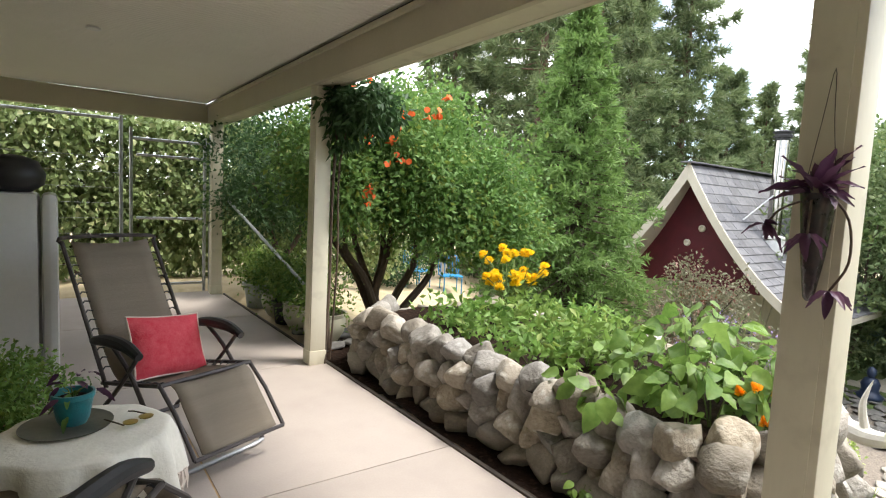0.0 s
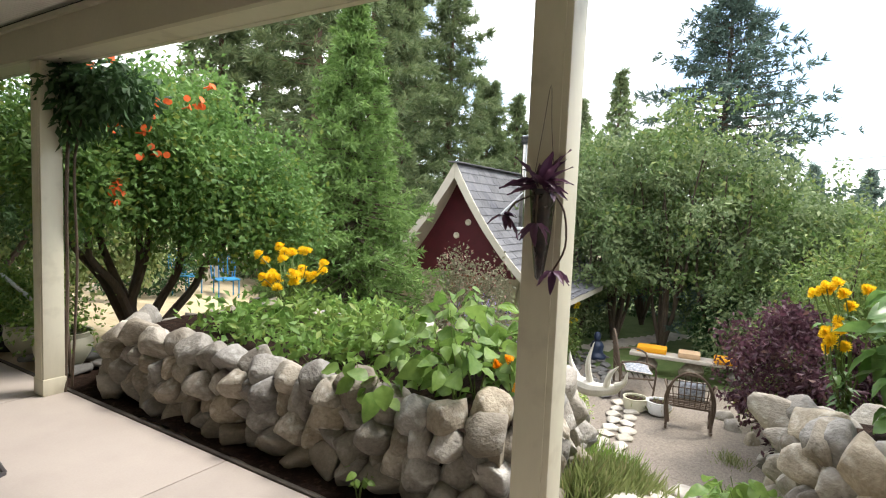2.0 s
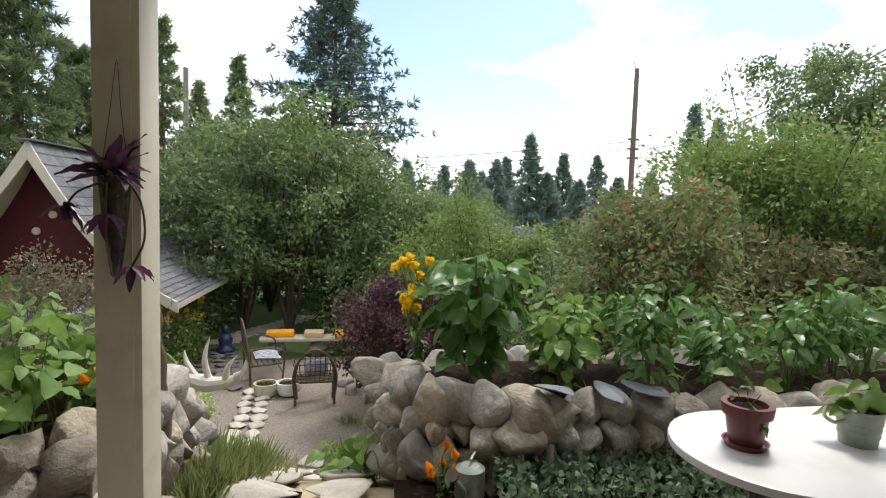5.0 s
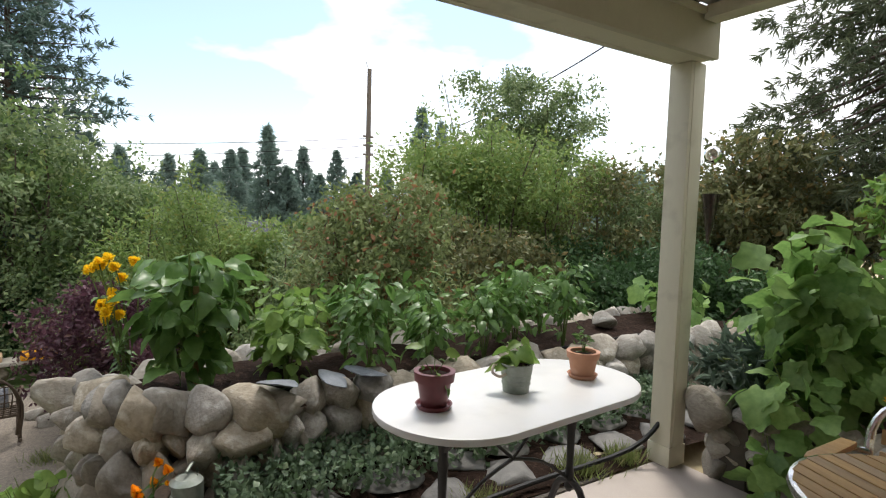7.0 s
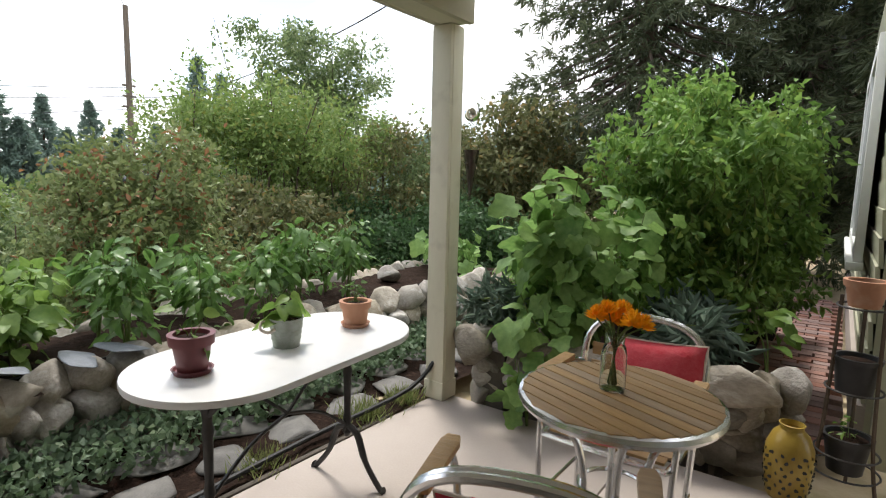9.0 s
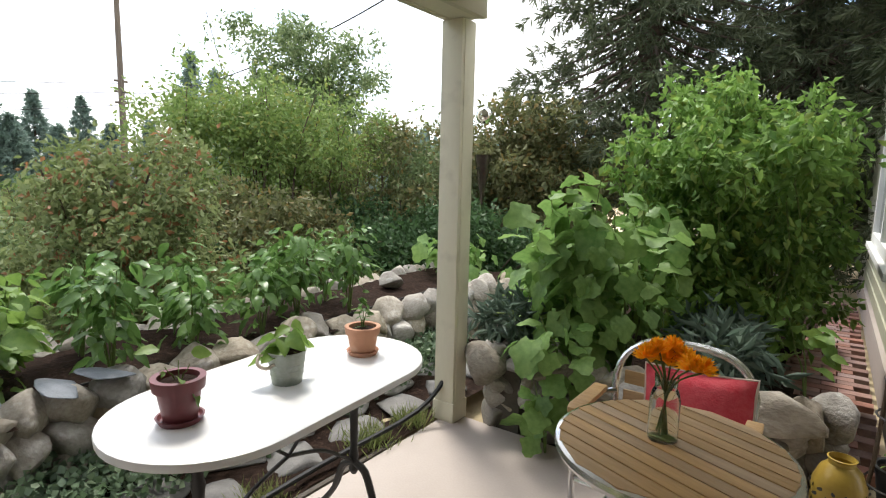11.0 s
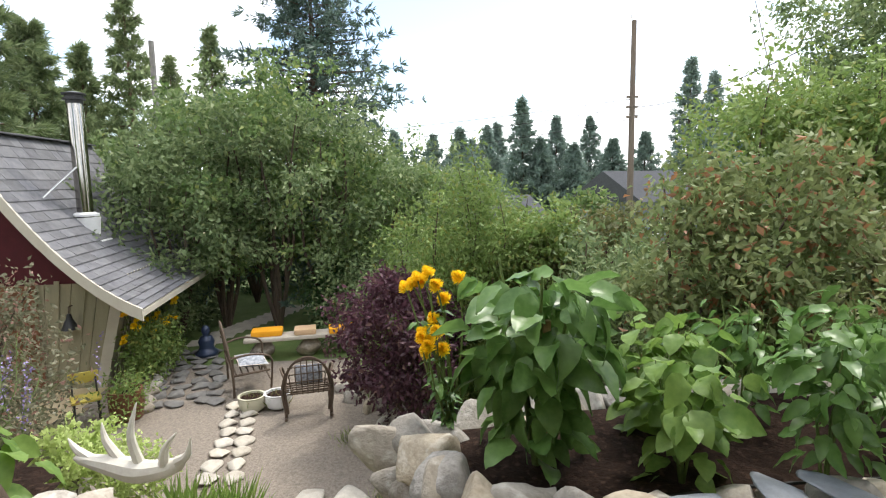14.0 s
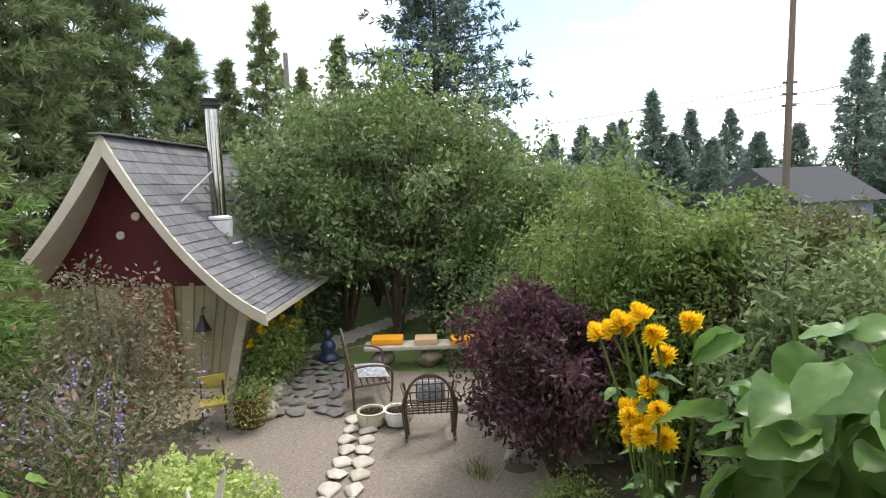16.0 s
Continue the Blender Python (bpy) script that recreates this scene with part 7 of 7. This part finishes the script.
for x in (-0.95, 0.72):
    part("post", Shape().tube([(x, 0, 0), (x, 0, 2.35)], 0.025, 10), PIPE, fence)
part("rail", Shape().tube([(-2.0, 0, 2.3), (0.72, 0, 2.3)], 0.02, 8), PIPE, fence)
for k in range(9):
    part("wire", Shape().tube([(-2.0, 0, 0.2 + 0.2 * k), (0.72, 0, 0.2 + 0.2 * k)], 0.002, 4), PIPE, fence)
tagged(part("handrail_pipe", Shape().tube([(1.92, 7.9, 1.35), (2.15, 5.2, 0.42)], 0.018, 8), PIPE), "slanting galvanised pipe from the post to the pots", "pipe")
tagged(part("twig_hoop", Shape().tube(bent([(2.08, 4.65, 0), (2.06, 4.66, 0.4), (2.05, 4.75, 0.58), (2.06, 4.95, 0.5), (2.1, 5.0, 0.2)]), 0.014, 7), TWIG), "bent twig hoop beside the porch post", "trellis")

# ---- patio furniture ----


def twig_chair(name, label, at, w, d, back, rock=True):
    """Bent-willow seat: hooped back of woven twigs, looped arms; it faces +y."""
    t = thing(name, label, "chair", at, "willow chairs")
    for k in (0, 0.035):
        part("back_hoop", Shape().tube(bent([(-w / 2 + k, -d / 2, 0.1), (-w / 2 - 0.03 + k, -d / 2 - 0.02, 0.5), (-w * 0.33, -d / 2 - 0.08, back * 0.88), (0, -d / 2 - 0.1, back - k), (w * 0.33, -d / 2 - 0.08, back * 0.88), (w / 2 + 0.03 - k, -d / 2 - 0.02, 0.5), (w / 2 - k, -d / 2, 0.1)]), 0.016, 7), TWIG, t)
    n = max(6, int(w / 0.085))
    for i in range(n):
        u = -1 + 2 * (i + 0.5) / n
        part("back_twig", Shape().tube([(u * w * 0.4, -d / 2, 0.36), (u * w * 0.46, -d / 2 - 0.05, 0.36 + (back - 0.36) * 0.5), (u * w * 0.44, -d / 2 - 0.09, 0.36 + (back - 0.40) * math.sqrt(max(0.05, 1 - u * u * 0.8)))], 0.009, 6), TWIG, t)
    for z in (0.45, 0.55, 0.66, 0.76):
        h = w / 2 * (1.02 if z < 0.7 else 0.85)
        part("cross_twig", Shape().tube([(-h, -d / 2 - 0.03, z), (h, -d / 2 - 0.03, z + 0.01)], 0.008, 6), TWIG, t)
    for s in (-1, 1):
        part("arm_loop", Shape().tube(bent([(s * w / 2, -d / 2, 0.62), (s * (w / 2 + 0.05), 0, 0.66), (s * (w / 2 + 0.03), d / 2, 0.58), (s * w / 2, d / 2 + 0.03, 0.36), (s * w / 2, d / 2, 0.06)]), 0.017, 7), TWIG, t)
        part("side_rail", Shape().tube([(s * w / 2, -d / 2, 0.34), (s * w / 2, d / 2, 0.36)], 0.017, 7), TWIG, t)
        part("leg", Shape().tube([(s * w / 2, -d / 2, 0.0), (s * w / 2, -d / 2, 0.6)], 0.02, 7), TWIG, t)
        if rock:
            part("rocker", Shape().tube(bent([(s * w / 2, -d / 2 - 0.12, 0.06), (s * w / 2, -0.1, 0.0), (s * w / 2, d / 2, 0.02), (s * w / 2, d / 2 + 0.15, 0.08)]), 0.02, 7), TWIG, t)
    for i in range(6):
        y = -d / 2 + d * (i + 0.5) / 6
        part("seat_twig", Shape().tube([(-w / 2, y, 0.36), (w / 2, y, 0.36)], 0.012, 6), TWIG, t)
    part("front_rail", Shape().tube([(-w / 2, d / 2, 0.2), (w / 2, d / 2, 0.2)], 0.014, 6), TWIG, t)
    return t


PZ = lambda x, y: terrain(x, y) + 0.03
twig_chair("willow_rocker", "bent-willow rocking chair with woven twig back", pose(9.0, 0.95, PZ(9, 0.95), 0, 0, -82), 0.62, 0.5, 0.92)
cushion("pale_cushion", "white patterned cushion on the willow rocker", pose(9.1, 0.94, PZ(9, 0.95) + 0.375, 0, 0, -82), 0.4, 0.3, 0.12, BLUECLOTH)
twig_chair("willow_settee", "bent-willow settee with tall fanned twig back", pose(10.2, 2.05, PZ(10.2, 2.05), 0, 0, 200), 0.95, 0.55, 1.1, False)
cushion("grey_cushion", "grey and white patterned seat pad on the settee", pose(10.15, 1.75, PZ(10.2, 2.05) + 0.44, 85, 0, 200), 0.6, 0.45, 0.12, BLUECLOTH)
twig_chair("willow_rocker", "bent-willow chair half hidden by the plum bush", pose(9.6, -0.1, PZ(9.6, -0.1), 0, 0, 60), 0.6, 0.5, 0.85)
for x, y, lab, mat in ((9.2, 1.78, "low stone bowl planter on the gravel", STONEWARE), (9.25, 1.42, "white glazed bowl planter on the gravel", WHITEMETAL)):
    plant_pot("bowl_planter", lab, (x, y, PZ(x, y)), [(0.13, 0), (0.17, 0.03), (0.2, 0.14), (0.19, 0.2), (0.2, 0.22), (0.17, 0.22), (0.16, 0.15), (0.001, 0.14)], mat, None, 0.19, 0.165)
    grass_tuft("planter_grass", "thin dry grass in the bowl planter", x, y, 0.1, 120, 0.3, L_GRASS)
bench = thing("stone_bench", "long pale stone slab bench on boulders", "bench", pose(11.6, 1.25, PZ(11.6, 1.25), 0, 0, 96))
part("seat_slab", Shape().box((0, 0, 0.42), (2.3, 0.42, 0.07)), PALE, bench, bevel=0.02)
for x in (-0.85, 0.0, 0.85):
    part("support", ROCKS[2], None, bench, at=pose(x, 0, 0.19) @ Matrix.Diagonal((0.5, 0.42, 0.44, 1)))
for y, mat, lab, w in ((2.0, YELLOWPAD, "bright yellow-orange seat pad on the stone bench", 0.56), (1.3, PEACHPAD, "faded peach seat pad on the stone bench", 0.4), (0.6, YELLOWPAD, "bright yellow-orange seat pad on the stone bench", 0.52)):
    pad = thing("seat_pad", lab, "cushion", pose(11.6, y, PZ(11.6, 1.25) + 0.457, 0, 0, 96), "bench pads")
    part("cover", Shape().box((0, 0, 0.055), (w, 0.36, 0.11)), mat, pad, bevel=0.03)
    part("seam", Shape().tube([(-w / 2 + .02, -0.181, 0.055), (w / 2 - .02, -0.181, 0.055)], 0.004, 5), PIPING, pad)
yc = thing("yellow_chair", "old yellow-painted metal chair by the shed", "chair", pose(9.05, 3.95, PZ(9.05, 3.95), 0, 0, 120))
part("seat", Shape().box((0, 0, 0.38), (0.36, 0.34, 0.035)), OLDYELLOW, yc, bevel=0.012)
part("backrest", Shape().box((0, -0.19, 0.62), (0.36, 0.025, 0.16)), OLDYELLOW, yc, bevel=0.01)
for x, y in ((-0.15, 0.14), (0.15, 0.14), (-0.15, -0.15), (0.15, -0.15)):
    part("leg", Shape().tube([(x, y, 0), (x * 0.95, y, 0.38 if y > 0 else 0.62)], 0.013, 7), IRON, yc)
tub = plant_pot("barrel_planter", "rusty barrel planter of trailing flowers by the shed", (9.2, 3.5, PZ(9.2, 3.5)), [(0.2, 0), (0.23, 0.2), (0.22, 0.42), (0.2, 0.42), (0.19, 0.36), (0.001, 0.36)], DOORWOOD, None, 0.38, 0.19)
bush("trailing_flowers", "trailing green plant with white and blue flowers", "plant", (9.2, 3.5, PZ(9.2, 3.5) + 0.38), [(9.2, 3.5, PZ(9.2, 3.5) + 0.45, 0.3, 0.28, 0.12), (9.05, 3.42, PZ(9.2, 3.5) + 0.25, 0.12, 0.14, 0.2)], 900, 0.06, L_HEDGE, stem=0.005)
bud = Shape().lathe([(0.001, 0), (0.2, 0.02), (0.22, 0.09), (0.15, 0.14), (0.13, 0.2), (0.15, 0.3), (0.1, 0.4), (0.05, 0.42), (0.075, 0.48), (0.075, 0.55), (0.04, 0.6), (0.001, 0.62)], (0, 0, 0), 22)
tagged(part("garden_statue", bud, DARKBLUE, at=pose(11.9, 3.2, PZ(11.9, 3.2)), smooth=70), "dark blue seated garden statue beside the path", "statue")
lant = thing("shed_lantern", "black conical lantern hanging on the shed boards", "lantern", pose(10.40, 4.78, -0.72))
part("shade", Shape().lathe([(0.001, 0.26), (0.03, 0.24), (0.05, 0.16), (0.13, 0.0), (0.12, 0.0), (0.03, 0.16)], (0, 0, 0), 18), BLACKPLASTIC, lant)
part("bracket", Shape().tube([(0.0, 0, 0.26), (0.02, 0, 0.36), (0.14, 0, 0.36)], 0.012, 6), TWIG, lant)

# antler on the rocks at the end of the raised bed
ant = thing("moose_antler", "bleached white moose antler on the rocks", "antler", pose(3.95, 1.05, 0.19, 0, 0, -25) @ Matrix.Scale(0.85, 4))
part("palm", Shape().tube(bent([(-0.12, 0.36, 0.06), (-0.04, 0.18, 0.0), (0, 0.0, -0.03), (0.02, -0.20, 0.02), (0.0, -0.30, 0.08)]), [0.012, 0.03, 0.04, 0.05, 0.06, 0.065, 0.07, 0.07, 0.065, 0.06, 0.055, 0.05, 0.045, 0.04, 0.03, 0.02, 0.012], 10), BONE, ant)
for a, b, c in (((0, 0.02, 0.02), (-0.03, 0.03, 0.2), (0.0, 0.0, 0.38)), ((0, -0.16, 0.04), (-0.02, -0.2, 0.15), (0.0, -0.27, 0.24)), ((0, -0.26, 0.07), (0.0, -0.33, 0.12), (0.0, -0.36, 0.22)), ((-0.02, 0.14, 0.03), (-0.03, 0.22, 0.14), (-0.02, 0.25, 0.24)), ((-0.08, 0.28, 0.04), (-0.1, 0.36, 0.1), (-0.1, 0.42, 0.16))):
    part("tine", Shape().tube(bent([a, b, c], 5), [0.032, 0.030, 0.028, 0.026, 0.024, 0.021, 0.018, 0.014, 0.010, 0.006, 0.002], 8), BONE, ant)
tagged(part("driftwood", Shape().tube(bent([(5.0, -0.25, terrain(5, -0.25) + 0.12), (5.3, -0.4, terrain(5.3, -0.4) + 0.16), (5.7, -0.45, terrain(5.7, -0.45) + 0.12)]), [0.05, 0.07, 0.08, 0.075, 0.08, 0.07, 0.06, 0.05, 0.02], 9), FLAG, smooth=60), "weathered grey driftwood beside the gravel", "driftwood")

tagged(part("driftwood", Shape().tube(bent([(2.72, 0.95, -0.05), (2.78, 0.93, 0.3), (2.86, 0.98, 0.6), (2.84, 1.0, 0.82), (2.9, 1.02, 0.98)]), [0.05, 0.055, 0.05, 0.05, 0.055, 0.06, 0.05, 0.045, 0.055, 0.06, 0.05, 0.05, 0.06, 0.065, 0.05, 0.04, 0.02], 9).tube(bent([(2.5, 0.88, 0.3), (2.4, 0.8, 0.12), (2.32, 0.7, 0.0)]), [0.03, 0.035, 0.035, 0.03, 0.03, 0.03, 0.025, 0.02, 0.01], 8), TWIG, smooth=70), "twisted brown driftwood root standing in the bed corner", "driftwood")

# blue bench and feeder in the dry grass
bb = thing("blue_chair", "bright blue metal garden chair in the dry grass", "chair", pose(7.2, 11.0, terrain(7.2, 11.0), 0, 0, 200), "blue garden chairs")
part("seat", Shape().box((0, 0, 0.42), (0.5, 0.45, 0.03)), BLUEPAINT, bb, bevel=0.01)
for i in range(5):
    part("back_bar", Shape().tube([(-0.2 + 0.1 * i, -0.22, 0.42), (-0.2 + 0.1 * i, -0.28, 0.88)], 0.012, 6), BLUEPAINT, bb)
part("back_hoop", Shape().tube(bent([(-0.25, -0.22, 0.4), (-0.25, -0.28, 0.8), (0, -0.3, 0.95), (0.25, -0.28, 0.8), (0.25, -0.22, 0.4)]), 0.015, 6), BLUEPAINT, bb)
for x, y in ((-0.22, 0.2), (0.22, 0.2), (-0.22, -0.2), (0.22, -0.2)):
    part("leg", Shape().tube([(x, y, 0), (x, y, 0.42)], 0.015, 6), BLUEPAINT, bb)
copy_thing(bb, pose(7.9, 10.6, terrain(7.9, 10.6), 0, 0, 160))
fd = thing("bird_feeder", "teal glass bird feeder hanging in the vine tree", "bird feeder", pose(3.75, 5.35, 1.12))
part("jar", Shape().lathe([(0.03, 0), (0.05, 0.03), (0.05, 0.16), (0.02, 0.2), (0.001, 0.2)], (0, 0, 0), 16), TEAL, fd)
part("hanger", Shape().tube([(0, 0, 0.2), (0, 0, 0.55)], 0.003, 4), IRON, fd)

# ---- distance: pole, wires, houses ----
px_, py_ = 1.1 + 30 * math.cos(radians(-25.6)), -0.2 + 30 * math.sin(radians(-25.6))
pole = thing("utility_pole", "dark weathered wooden utility pole with wires", "utility pole", pose(px_, py_, -2.5))
part("shaft", Shape().tube([(0, 0, 0), (0, 0, 6), (0, 0, 11.7)], [0.17, 0.15, 0.12], 10), POLEWOOD, pole)
part("lamp_arm", Shape().tube(bent([(0, 0, 11.6), (0.1, 0.1, 11.9), (0.1, 0.15, 12.1)]), 0.03, 6), PIPE, pole)
for z in (7.0, 7.5, 8.0):
    part("insulator", Shape().tube([(0, -0.3, z), (0, 0.3, z)], 0.06, 7), POLEWOOD, pole)
tops = [((px_, py_, 5.0), (-2, -8, 7.5)), ((px_, py_, 5.4), (60, 25, 6.0)), ((px_, py_, 5.0), (60, 20, 5.0)), ((px_, py_, 4.6), (25, -45, 4.5)), ((px_, py_, 4.4), (60, 15, 3.8))]
for i, (a, b) in enumerate(tops):
    a, b = Vector(a), Vector(b)
    pts = [a + (b - a) * (k / 16) - Vector((0, 0, (1.6 if i == 0 else 0.8) * 4 * (k / 16) * (1 - k / 16))) for k in range(17)]
    tagged(part("power_line", Shape().tube(pts, 0.018, 5), HOSE), "thin black overhead power line against the sky", "cable", "power lines")
p2x, p2y, _ = polar(19, 30)
tagged(part("wooden_pole", Shape().tube([(p2x, p2y, -2.5), (p2x, p2y, 8.0)], 0.13, 8), FLAG), "pale wooden pole among the trees", "utility pole")


def house(name, label, at, w, d, h, roof_h, wallmat):
    t = thing(name, label, "house", at)
    part("wall", Shape().box((0, 0, h / 2), (w, d, h)), wallmat, t)
    e = 0.5
    part("roof", Shape().add([(-w / 2 - e, -d / 2 - e, h - 0.1), (w / 2 + e, -d / 2 - e, h - 0.1), (w / 2 + e, d / 2 + e, h - 0.1), (-w / 2 - e, d / 2 + e, h - 0.1), (-w / 2 - e, 0, h + roof_h), (w / 2 + e, 0, h + roof_h)], [(3, 2, 1, 0), (0, 1, 5, 4), (2, 3, 4, 5), (0, 4, 3), (1, 2, 5)]), ROOFGREY, t, smooth=0)
    for x in (-w / 4, w / 4):
        wn_ = part("window", Shape().box((x, -d / 2 - 0.02, h * 0.55), (1.0, 0.04, 1.1)), WHITEPAINT, t)
        part("pane", Shape().box((x, -d / 2 - 0.045, h * 0.55), (0.84, 0.012, 0.94)), DARKGLASS, wn_)
    return t


hx, hy, hz = 32.6, -15.8, terrain(32.6, -15.8)
house("far_house", "blue-grey house with dark roof beyond the shrubs", pose(hx, hy, hz - 0.8, 0, 0, -70), 4.6, 5, 3.2, 1.6, BLUEGREY)
hx, hy, hz = polar(-10.2, 27)
house("far_house", "low grey-roofed house half hidden by trees", pose(hx, hy, hz - 0.6, 0, 0, -80), 4.5, 5, 2.2, 1.1, BLUEGREY)
house("neighbour_house", "house with grey shingle roof behind the cedar", pose(-3.0, -21.0, 0, 0, 0, 90), 9, 8, 4.4, 3.6, SIDING)
house("white_house", "white-sided house above the vine hedge", pose(-4.2, 17.5, 0, 0, 0, 0), 7, 5, 3.6, 2.0, WHITEPAINT)
